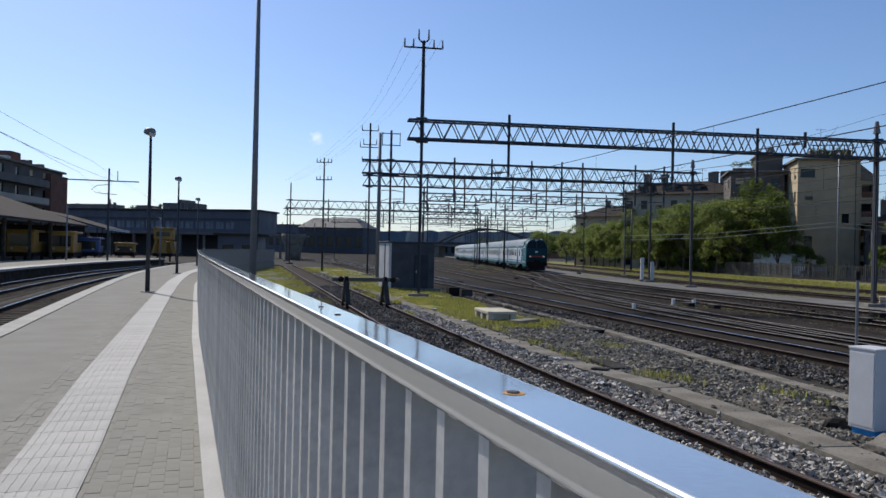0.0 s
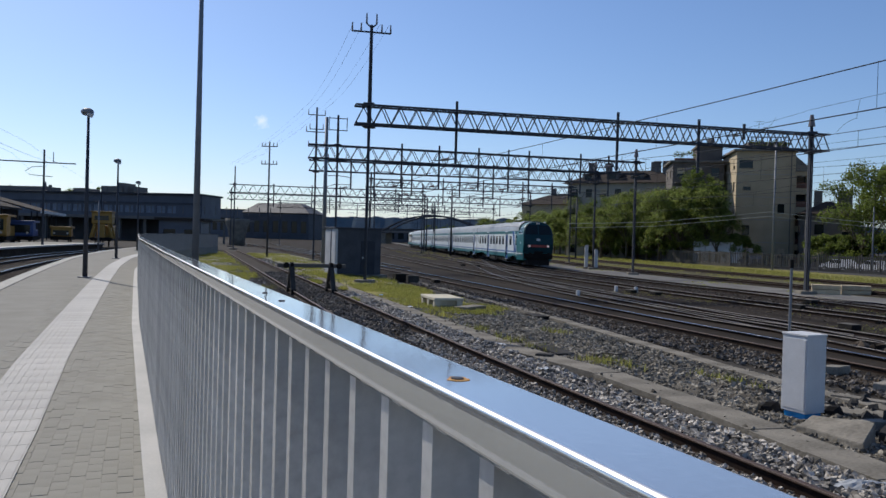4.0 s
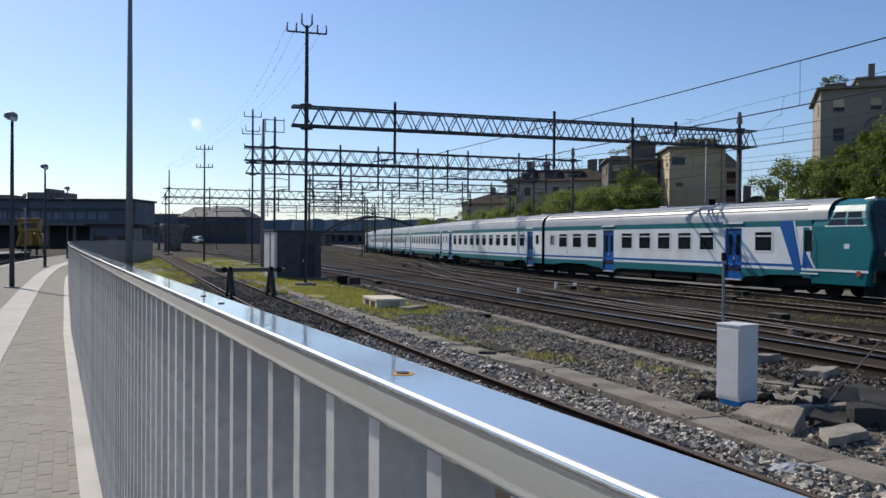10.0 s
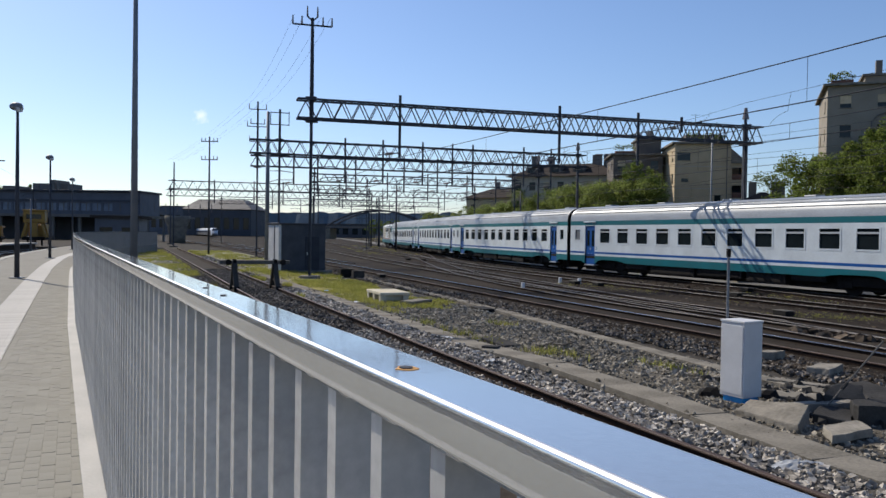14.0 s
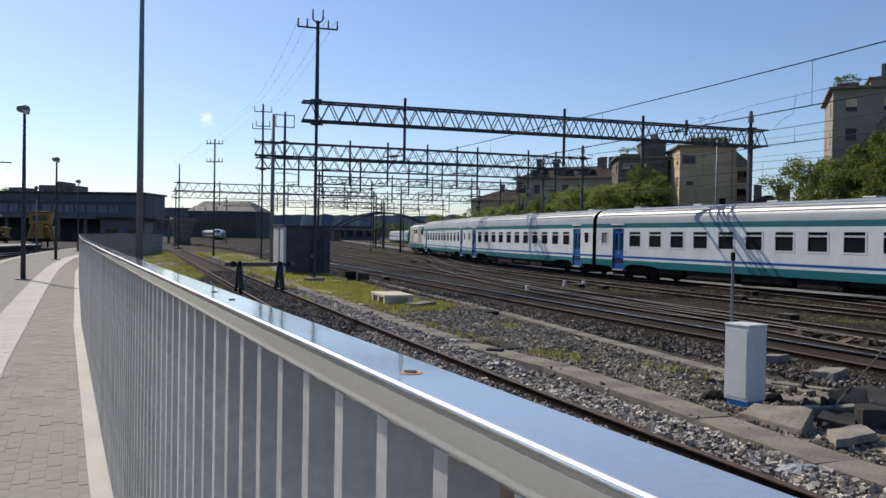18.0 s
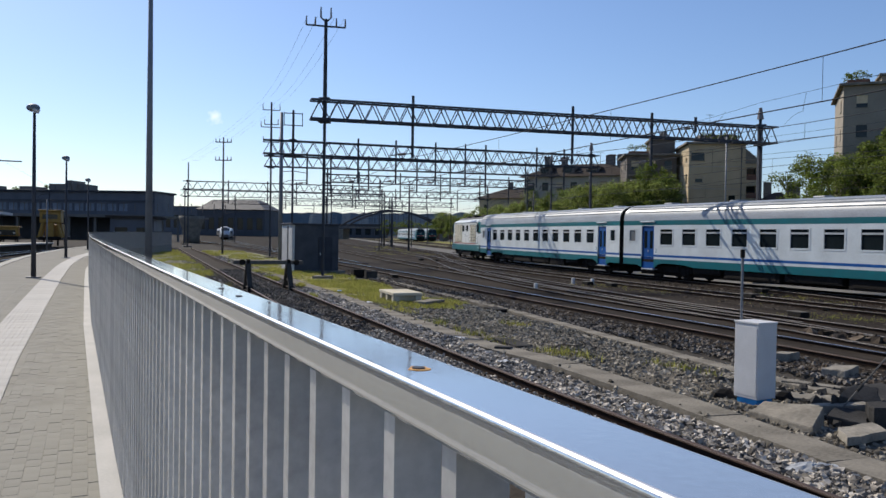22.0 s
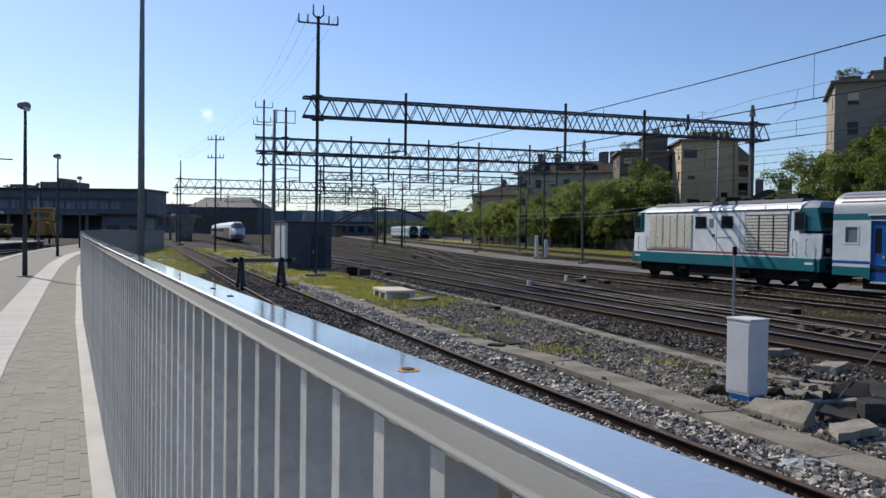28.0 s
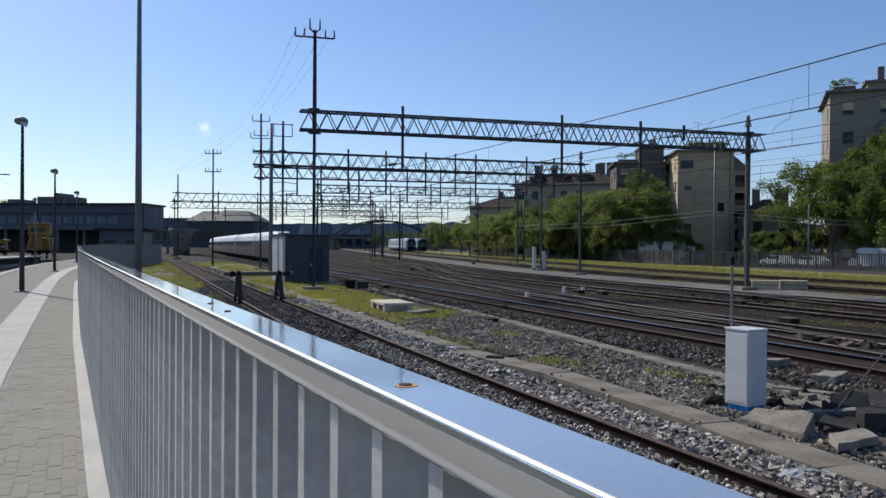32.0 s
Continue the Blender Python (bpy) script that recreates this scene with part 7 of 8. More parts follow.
# ---- yellow track machines ----
def build_machine(name, x, y, yaw, l, w, h, paint, label):
    m = thing(name, Matrix.Translation((x, y, 0.0)) @ Matrix.Rotation(radians(yaw), 4, "Z"), label, "rail vehicle")
    part("frame", box((-w / 2, 0, 0.7), (w / 2, l, 1.1), bevel=0.03), M["under"], m)
    part("cab", box((-w / 2, 0.1, 1.1), (w / 2, 2.6, h), bevel=0.12), M[paint], m)
    part("windscreen", box((-w * 0.38, 0.06, h * 0.55), (w * 0.38, 0.1, h - 0.35)), M["glass"], m)
    part("engine_hood", box((-w * 0.42, 2.7, 1.1), (w * 0.42, l - 0.4, h * 0.68), bevel=0.08), M[paint], m)
    part("roof_beam", box((-w * 0.55, 0.0, h - 0.1), (w * 0.55, l * 0.7, h + 0.12), bevel=0.04), M[paint], m)
    for yy in (1.2, l - 1.4):
        for s in (-1, 1):
            part("wheel", rod((s * 0.69, yy, 0.42), (s * 0.82, yy, 0.42), 0.42, n=20), M["under"], m)
    for s in (-1, 1):
        part("buffer", rod((s * 0.85, -0.35, 1.0), (s * 0.85, 0, 1.0), 0.14, n=12), M["under"], m)
        part("headlight", rod((s * 0.7, -0.02, 1.5), (s * 0.7, 0.1, 1.5), 0.12, n=12), M["light_off"], m)
    return m


def build_tamper(x, y, yaw):
    m = thing("track_tamper", Matrix.Translation((x, y, 0.0)) @ Matrix.Rotation(radians(yaw), 4, "Z"), "yellow track machine with a high cab on splayed legs", "rail vehicle")
    part("frame", box((-1.2, 0, 0.7), (1.2, 9, 1.1), bevel=0.03), M["under"], m)
    part("upper_cab", box((-1.15, 0.3, 2.75), (1.15, 3.0, 4.15), bevel=0.1), M["yellow"], m)
    part("windscreen", box((-0.8, 0.26, 3.2), (0.8, 0.3, 3.75)), M["glass"], m)
    part("roof_beam", box((-1.25, 0.1, 4.15), (1.25, 3.2, 4.3), bevel=0.03), M["yellow"], m)
    for s in (-1, 1):
        for yy in (0.4, 2.7):
            part("leg", beam((s * 0.8, yy, 2.75), (s * 1.25, yy, 1.0), 0.26, 0.26), M["yellow"], m)
        part("buffer", rod((s * 0.85, -0.35, 1.0), (s * 0.85, 0, 1.0), 0.14, n=12), M["under"], m)
        for yy in (1.2, 7.6):
            part("wheel", rod((s * 0.69, yy, 0.42), (s * 0.82, yy, 0.42), 0.42, n=20), M["under"], m)
    part("mast_column", box((-0.35, 0.35, 1.1), (0.35, 1.0, 2.75), bevel=0.04), M["yellow"], m)
    part("engine_hood", box((-0.95, 3.2, 1.1), (0.95, 8.6, 2.6), bevel=0.08), M["yellow"], m)
    return m


build_tamper(-47.6, 92.0, 20)
build_machine("track_machine", -50.2, 69.0, 25, 8, 2.4, 3.2, "yellow", "yellow track maintenance machine beside the shed")
build_machine("track_machine", -49.6, 74.5, 25, 8, 2.4, 3.2, "yellow", "yellow track maintenance machine beside the shed")
build_machine("rail_wagon", -51.2, 81.5, 25, 7, 2.5, 2.7, "machineblue", "dark blue works wagon beside the shed")
build_machine("track_machine", -51.5, 90.0, 25, 6, 2.2, 2.2, "yellow", "low yellow works trolley beside the shed")


def build_arm_mast(x, y, yaw, z=0.3):
    m = thing("catenary_mast", Matrix.Translation((x, y, z)) @ Matrix.Rotation(radians(yaw), 4, "Z"), "catenary mast with a long thin cross arm", "mast")
    part("shaft", rod((0, 0, 0), (0, 0, 8.8), 0.11, 0.08, 10), M["mast"], m)
    part("cross_arm", box((-4.0, -0.05, 7.6), (2.6, 0.05, 7.7)), M["mast"], m)
    part("bracket", beam((0.75, 0, 7.7), (0.75, 0, 8.6), 0.06, 0.06), M["mast"], m)
    bm = tube(bmesh.new(), [(-0.1, 0, 7.3), (-1.0, 0, 7.2), (-1.5, 0, 6.8), (-1.1, 0, 6.5), (0.7, 0, 6.4)], 0.03)
    part("registration_arm", bm, M["mast"], m)


build_arm_mast(-40.6, 68.0, 22)
build_arm_mast(-58.0, 112.0, 20, -0.25)
for p in [(-15.1, 166.6), (-11.4, 147.5), (-8.4, 158.6), (-26.7, 267.4), (-5.9, 179.5)]:
    build_arm_mast(*p, 15, -0.45)
for x, y, h in ((-45.0, 57.0, 5.5), (-43.4, 66.0, 5.8), (-37.5, 72.0, 5.0)):
    build_pole(x, y, h, "slim pale grey platform pole", 0.09, "mastpale")


# trees behind the station
for i, (x, y, k) in enumerate([(-118.3, 180.0, 0.97), (-126.4, 200.0, 1.07), (-124.0, 210.0, 1.10), (-113.8, 215.0, 1.15), (-117.1, 230.0, 1.19), (-103.7, 225.0, 1.18), (-128.3, 230.0, 1.16), (-99.6, 230.0, 1.20)]):
    put((tree_c, tree_d)[i % 2], x, y, i * 2.3).scale = (k * 0.9, k * 0.9, k * 0.84)


# ---- distance ----
def build_hills():
    for name, d, x0, x1, base, amp, seed in (("far_hill", 1500, -1700, 500, 40, 16, 2), ("near_hill", 900, -170, 700, 27, 10, 7)):
        n = 160
        vs, fs = [], []
        for i in range(n + 1):
            x = x0 + (x1 - x0) * i / n
            h = base + amp * noise.fractal((x * 0.004, seed, 0), 1.0, 2.0, 5) + 3 * noise.noise((x * 0.06, seed, 1))
            vs += [(x, d, -5), (x, d + 30, h), (x, d + 300, -5)]
        for i in range(n):
            a = i * 3
            fs += [(a, a + 3, a + 4, a + 1), (a + 1, a + 4, a + 5, a + 2)]
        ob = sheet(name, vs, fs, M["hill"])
        tagged(ob, "low wooded hill on the horizon, tinted blue-grey for haze", "hill", kind="structure")


build_hills()


def build_arch_bridge():
    b = thing("arch_bridge", Matrix.Translation((-26.0, 320.0, 0)) @ Matrix.Rotation(radians(-12), 4, "Z"), "dark steel arch road bridge over the yard", "bridge")
    half, rise, z0 = 22.0, 7.0, 4.6
    for s in (0, 8):
        pts = [(-half + 2 * half * i / 24, s, z0 + rise * (1 - (2 * i / 24 - 1) ** 2)) for i in range(25)]
        part("arch", tube(bmesh.new(), pts, 0.38, 6), M["mast"], b)
        for i in range(2, 23, 2):
            part("hanger", beam((pts[i][0], s, z0 + 0.6), pts[i], 0.1, 0.1), M["mast"], b)
    part("deck", box((-half, -1, z0 - 0.3), (half + 14, 9, z0 + 0.3), bevel=0.05), M["grey"], b)
    for x in (-half + 1, half, half + 12):
        part("pier", box((x - 1, 0, -0.5), (x + 1, 8, z0 - 0.6)), M["concrete"], b)


build_arch_bridge()
# ---- overhead wires ----
def build_catenary(at, s0, s1, supports, zc, dip=2.0, r=0.009, name="overhead_line"):
    """A contact wire and a sagging carrier wire with droppers over one track."""
    w = thing(name, Matrix(), "dark overhead contact wire with carrier wire and droppers", "overhead wire", "overhead lines")
    n = int((s1 - s0) / 4)
    ss = [s0 + (s1 - s0) * i / n for i in range(n + 1)]
    def sag(s):
        lo = max([q for q in supports if q <= s], default=supports[0] - 50)
        hi = min([q for q in supports if q > s], default=supports[-1] + 50)
        f = (s - lo) / (hi - lo)
        return 1.35 - dip * f * (1 - f)
    zr = lambda p: gz(p.x, p.y) + 0.16
    cps = [(lambda p: (p.x, p.y, zr(p) + zc))(at(s, 0)) for s in ss]
    mps = [(lambda p: (p.x, p.y, zr(p) + zc + sag(s)))(at(s, 0)) for s in ss]
    part("contact_wire", tube(bmesh.new(), cps, r, 4), M["wire"], w)
    part("carrier_wire", tube(bmesh.new(), mps, r, 4), M["wire"], w)
    for i in range(1, min(n, 45), 2):
        part("dropper", tube(bmesh.new(), [cps[i], mps[i]], 0.006, 3), M["wire"], w)


for k, sup, zc, a, dip in (("a", (-36, 14, 36, 50, 95, 140), 5.3, -34, 1.5), ("b", (-36, 12, 34, 48, 92, 138), 5.2, -30, 3.6), ("c", (-38, 10, 32, 46, 92, 138), 5.2, -28, 2.0), ("main", (-40, 10, 30, 44, 92, 138), 5.2, -26, 2.0), ("d", (-40, 12, 34, 60, 120), 5.3, -26, 2.0)):
    build_catenary(TRACKS[k], a, 240, sup, zc, dip, 0.014 if k == "a" else 0.0095)


def build_feeder(pts, r=0.010, label="dark feeder cable hung between masts", name="feeder_cable", sag=0.7):
    w = thing(name, Matrix(), label, "cable", "feeder cables")
    for a, b in zip(pts, pts[1:]):
        a, b = Vector(a), Vector(b)
        run = [a + (b - a) * (i / 12) - Vector((0, 0, 4 * sag * (i / 12) * (1 - i / 12))) for i in range(13)]
        part("span", tube(bmesh.new(), run, r, 4), M["wire"], w)


build_feeder([(36.3, 2.9, 12.2), (17.58, 45.5, 9.95), (11.6, 66.8, 9.9), (9.6, 77.5, 9.6), (-6.6, 117, 9.6)], sag=0.25)
for z0, z1 in ((8.1, 7.92), (6.9, 6.95)):
    build_feeder([(36.3, 2.9, z0), (17.68, 45.5, z1), (11.7, 66.8, z1 + 0.2)], 0.008, "thin dark return wire beside the line", "return_wire", 0.12)
# jumper loops and dead ends round the outer mast's head
build_feeder([(16.3, 47.6, 9.75), (15.9, 48.6, 9.2), (16.6, 47.4, 9.05)], 0.012, "slack jumper wire at a mast's head", "jumper_wire", 0.15)
build_feeder([(18.9, 42.6, 10.0), (18.95, 43.1, 9.1), (18.3, 43.9, 8.5)], 0.01, "slack jumper wire at a mast's head", "jumper_wire", -0.12)
for o in (-0.95, -0.45, 0.45, 0.95):
    build_feeder([(-6.39 + o * 0.9, 38.54 + o * 0.26, 12.62), (-16.6 + o, 71.0 + o * 0.25, 13.9), (-37 + o, 109, 11.8)], 0.006, sag=0.5)
for pts in (((-8.2, -5, 7.3), (-23.28, 32.61, 7.2), (-28.78, 46.31, 7.3), (-39.9, 68.5, 8.1), (-52, 100, 7.6)), ((-5.2, -8, 5.6), (-18.0, 24.2, 5.6), (-20.7, 31.1, 5.6), (-28.8, 48.6, 6.3), (-40.5, 68.1, 7.6)), ((-8.0, -3, 6.2), (-22.5, 31.6, 6.2), (-27.1, 42.3, 6.2), (-41.0, 67.8, 6.6))):
    build_feeder(pts, 0.008, "thin dark overhead wire of the platform track", "overhead_line", 0.03)


# telephone cables along the boundary
for zs in (0.0, 0.45):
    t = thing("telephone_cable", Matrix(), "pale telephone cable slung along the boundary", "cable", "overhead wires")
    part("cable", tube(bmesh.new(), [(x, y, z + zs) for x, y, z in [(8.0, 86.0, 3.7), (17.0, 86.0, 4.1), (29.1, 86.0, 5.5), (38.8, 86.0, 4.7), (49.2, 86.0, 4.3), (53.7, 86.0, 4.5)]], 0.022, 4), M["telecable"], t)


# ---- standing trains ----
def stand(ob, off, s, label, turn=False):
    p, h = line(s, off)
    o = copy_thing(ob, Matrix.Translation((p.x, p.y, gz(p.x, p.y) + 0.161)) @ Matrix.Rotation(radians(h - 90), 4, "Z"))
    return tagged(o, label, group="standing trains")


stand(cab_car, 18.2, 228, "dark green driving coach standing in the yard")
stand(cab_car, 22.6, 232, "dark green driving coach standing in the yard")
stand(coach, 18.2, 254.6, "white and green coach standing in the yard")


# ---- the white express that comes in from the far end ----
EXPRESS = [(-252.0, 860.0), (-214.0, 650.0), (-172.0, 520.0), (-124.0, 410.0), (-94.0, 330.0), (-76.5, 260.0), (-57.6, 200.0), (-38.6, 145.0), (-21.9, 100.0), (-10.6, 70.0), (-0.5, 42.0)]


def express_point(d):
    """The plan point d metres along the express's way."""
    pts = [Vector(p) for p in EXPRESS]
    return mid(pts, d)


def build_express_car(nose):
    c = thing("express_coach" if not nose else "express_power_car", Matrix(), "white and grey express power car with lit headlights" if nose else "white and grey express coach with a dark window band", "railway coach", "cars of the white express")
    h = 1.4
    def sec(x, k, top):
        z = lambda v: 0.6 + (v - 0.6) * top
        return [(x, h * k, z(0.6)), (x, h * k, z(2.6)), (x, h * 0.86 * k, z(3.3)), (x, h * 0.5 * k, z(3.75)), (x, -h * 0.5 * k, z(3.75)), (x, -h * 0.86 * k, z(3.3)), (x, -h * k, z(2.6)), (x, -h * k, z(0.6))]
    rings = [sec(-12.4, 1, 1), sec(12.4, 1, 1)] if not nose else [sec(-10, 1, 1), sec(5.5, 1, 1), sec(7.5, 0.96, 0.9), sec(9.0, 0.82, 0.62), sec(9.9, 0.55, 0.38)]
    part("body", loft(bmesh.new(), rings), M["hst"], c, smooth=False)
    x0, x1 = (-12.3, 12.3) if not nose else (-9.9, 5.4)
    for s in (-1, 1):
        part("lower_panel", box((x0, s * h, 0.62), (x1, s * (h + 0.012), 2.56)), M["hstgrey"], c, "grey lower side")
        part("stripe", box((x0, s * h, 2.55), (x1, s * (h + 0.014), 2.68)), M["blue"], c, "thin dark blue line")
        if not nose:
            for i in range(11):
                part("window", box((x0 + 1.5 + i * 2.0, s * h, 1.85), (x0 + 2.9 + i * 2.0, s * (h + 0.016), 2.5)), M["glass"], c)
            for xx in (x0 + 0.15, x1 - 0.95):
                part("door", box((xx, s * h, 0.7), (xx + 0.8, s * (h + 0.018), 2.5)), M["hstgrey"], c)
        else:
            hl = part("headlight", rod((9.2, s * 0.62, 1.35), (9.62, s * 0.6, 1.3), 0.2, n=14), M["frame"], c)
            part("lens", rod((9.62, s * 0.6, 1.3), (9.66, s * 0.6, 1.3), 0.2, n=14), M["beam_lamp"], hl, "lit headlight")
    if nose:
        bm = bmesh.new()
        vs = [bm.verts.new(p) for p in ((7.3, 0.66, 3.56), (7.3, -0.66, 3.56), (9.05, -0.6, 2.64), (9.05, 0.6, 2.64))]
        bm.faces.new(vs)
        part("windscreen", bm, M["glass"], c, "dark sloping windscreen")
        for s in (-1, 1):
            bm = bmesh.new()
            bm.faces.new([bm.verts.new(p) for p in ((7.4, s * 0.7, 3.5), (9.0, s * 0.62, 2.62), (8.6, s * 1.08, 2.5), (7.4, s * 1.2, 3.1))])
            part("quarter_window", bm, M["glass"], c, "dark wrapped side window")
        part("nose_band", loft(bmesh.new(), [sec(7.0, 0.995, 0.5), sec(9.0, 0.835, 0.4), sec(9.96, 0.57, 0.26)]), M["hstgrey"], c, "grey lower nose")
    part("underframe", box((x0 + 0.5, -1.2, 0.3), (x1 - 0.5, 1.2, 0.6)), M["under"], c)
    for x in (x0 + 3.5, x1 - 3.5):
        build_bogie(c, x)
    return c


express = [build_express_car(True), build_express_car(False)]
express += [copy_thing(express[1], Matrix()) for _ in range(5)]


def key_express():
    total = length([Vector(p) for p in EXPRESS])
    offs = [10.0] + [10.0 + 10.3 + 12.7 + 25.4 * i for i in range(6)]
    for ob, back in zip(express, offs):
        rows = []
        for i in range(33):
            d = 345.0 + 14.5 * i - back
            a, b = express_point(d + 7)[0], express_point(d - 7)[0]
            p, t = (a + b) / 2, (a - b).normalized()
            m = Matrix.Rotation(math.atan2(t.y, t.x), 4, "Z")
            m.translation = (p.x, p.y, gz(p.x, p.y) + 0.16)
            rows.append((float(i), m))
        walk(ob, rows)


def build_express_track():
    pts = [Vector(p) for p in EXPRESS]
    n = length(pts)
    build_track(lambda s, off: (lambda p, t: p + Vector((t.y, -t.x)) * off)(*mid(pts, n - 20 - s)), 0, 480, 160, "approach track curving in from the far end", M["ballast"], 0, 0)


build_express_track()


# ---- small things of the yard ----
def build_slab_box():
    b = thing("drain_cover", Matrix.Translation((-1.75, 26.4, gz(-1.7, 26.4))) @ Matrix.Rotation(radians(20), 4, "Z"), "low weathered concrete cover on short stubs in the grass", "concrete cover")
    part("top_slab", box((-0.5, -0.9, 0.24), (0.5, 0.9, 0.34), bevel=0.02), M["warmslab"], b)
    part("base_wall", box((-0.3, -0.72, -0.1), (0.3, 0.72, 0.25), bevel=0.02), M["warmslab"], b)
    for x in (-0.38, 0.38):
        for y in (-0.75, 0.0, 0.75):
            part("stub", box((x - 0.1, y - 0.11, -0.1), (x + 0.1, y + 0.11, 0.26), bevel=0.015), M["warmslab"], b)
    l = thing("loose_slab", Matrix.Translation((-0.75, 25.4, gz(-0.7, 25.4) + 0.02)) @ Matrix.Rotation(radians(60), 4, "Z"), "loose grey concrete slab lying in the grass", "slab")
    part("slab", box((-0.6, -0.25, 0), (0.6, 0.25, 0.12), bevel=0.02), M["concrete"], l)


build_slab_box()


def build_signal_posts():
    for x, y, h in ((9.05, 78.5, 2.3), (9.95, 78.0, 1.9)):
        p = thing("marker_post", Matrix.Translation((x, y, gz(x, y))), "white painted square marker post beside the line", "post")
        part("shaft", box((-0.16, -0.16, -0.1), (0.16, 0.16, h), bevel=0.02), M["cabinet"], p)
        part("foot", box((-0.3, -0.3, -0.1), (0.3, 0.3, 0.15), bevel=0.03), M["concrete"], p)


build_signal_posts()


def build_timber():
    for k, (x, y) in enumerate(((18.9, 46.1), (20.6, 46.2))):
        s = thing("timber_stack", Matrix.Translation((x, y, gz(x, y) - 0.03)) @ Matrix.Rotation(radians(-20), 4, "Z"), "small stack of pale timber baulks on gravel", "timber")
        for i in range(3):
            for j in range(2):
                part("baulk", box((-0.75, -0.4 + i * 0.28, j * 0.28), (0.75, -0.16 + i * 0.28, 0.25 + j * 0.28), bevel=0.01), M["wood"], s)


build_timber()


def lump(name, x, y, yaw, a, b, material, label, category, tilt=0.0, bevel=0.015):
    """A small blunt block lying on the ground."""
    t = thing(name, Matrix.Translation((x, y, gz(x, y))) @ Matrix.Rotation(radians(yaw), 4, "Z") @ Matrix.Rotation(radians(tilt), 4, "X"), label, category)
    part("block", box(a, b, bevel=bevel), M[material], t)
    return t


def build_litter():
    lump("manhole_cover", 1.39, 24.82, 20, (-0.22, -0.5, -0.1), (0.22, 0.5, 0.045), "under", "dark iron manhole cover beside the cable duct", "manhole cover")
    lump("broken_slab", 1.27, 16.1, 30, (-0.2, -0.42, -0.1), (0.2, 0.42, 0.06), "darkslab", "dark broken cover slab on the cable duct", "slab", 4)
    lump("broken_slab", 1.05, 15.45, -12, (-0.16, -0.3, -0.1), (0.16, 0.3, 0.05), "darkslab", "dark broken cover slab on the cable duct", "slab", -5)
    lump("cable_box", -5.11, 42.56, 25, (-0.35, -0.25, -0.1), (0.35, 0.25, 0.42), "under", "low dark cable box beside the relay hut", "cable box")
    lump("cable_box", -4.37, 41.92, 20, (-0.3, -0.25, -0.1), (0.3, 0.25, 0.38), "darkslab", "low grey cable box beside the relay hut", "cable box")
    for x, y in ((6.26, 40.73), (7.2, 40.4), (3.81, 35.81)):
        p = lump("track_marker", x, y, 22, (-0.07, -0.07, -0.1), (0.07, 0.07, 0.34), "cabinet", "short pale marker block beside the rails", "marker")
        part("foot", box((-0.14, -0.14, -0.1), (0.14, 0.14, 0.06), bevel=0.02), M["concrete"], p)
    b = thing("fallen_branch", Matrix(), "thin dry branch lying on the gravel", "branch")
    part("stem", tube(bmesh.new(), [(1.91, 15.38, gz(1.9, 15.4) + 0.04), (2.2, 15.66, gz(2.2, 15.6) + 0.09), (2.48, 15.78, gz(2.5, 15.8) + 0.06), (2.8, 16.05, gz(2.8, 16) + 0.1)], 0.014, 5), M["bark"], b)
    part("twig", tube(bmesh.new(), [(2.2, 15.66, gz(2.2, 15.6) + 0.09), (2.36, 15.9, gz(2.4, 15.9) + 0.12)], 0.008, 4), M["bark"], b)
    random.seed(41)
    for x, y, m, lab in ((0.16, 16.41, "cabinet", "scrap of white paper on the ballast"), (-4.21, 29.16, "bluebag", "scrap of blue plastic beside the siding"), (0.9, 13.4, "film", "scrap of pale film on the ballast"), (-2.6, 24.6, "cabinet", "scrap of white paper on the ballast")):
        t = thing("litter", Matrix.Translation((x, y, gz(x, y) + 0.04)) @ Matrix.Rotation(random.uniform(0, 6), 4, "Z"), lab, "litter")
        vs = [((i - 2) * 0.06, (j - 1.5) * 0.05, 0.02 + random.uniform(0, 0.04)) for i in range(5) for j in range(4)]
        sheet("scrap", vs, [(i * 4 + j, i * 4 + j + 1, i * 4 + j + 5, i * 4 + j + 4) for i in range(4) for j in range(3)], M[m], t)


build_litter()


def build_point_machines():
    for x, y in ((6.9, 40.0), (7.9, 39.0), (12.5, 33.0), (14.3, 36.5), (-3.0, 74.0), (-1.5, 73.0), (3.8, 100.0), (11.0, 25.0), (-3.2, 43.0)):
        p = thing("point_machine", Matrix.Translation((x, y, gz(x, y))) @ Matrix.Rotation(radians(20), 4, "Z"), "small dark point machine between the rails", "point machine", "point machines")
        part("case", box((-0.18, -0.3, 0.02), (0.18, 0.3, 0.2), bevel=0.04), M["under"], p)
        part("lid", box((-0.19, -0.31, 0.2), (0.19, 0.31, 0.225), bevel=0.008), M["fencegrey"], p)


build_point_machines()


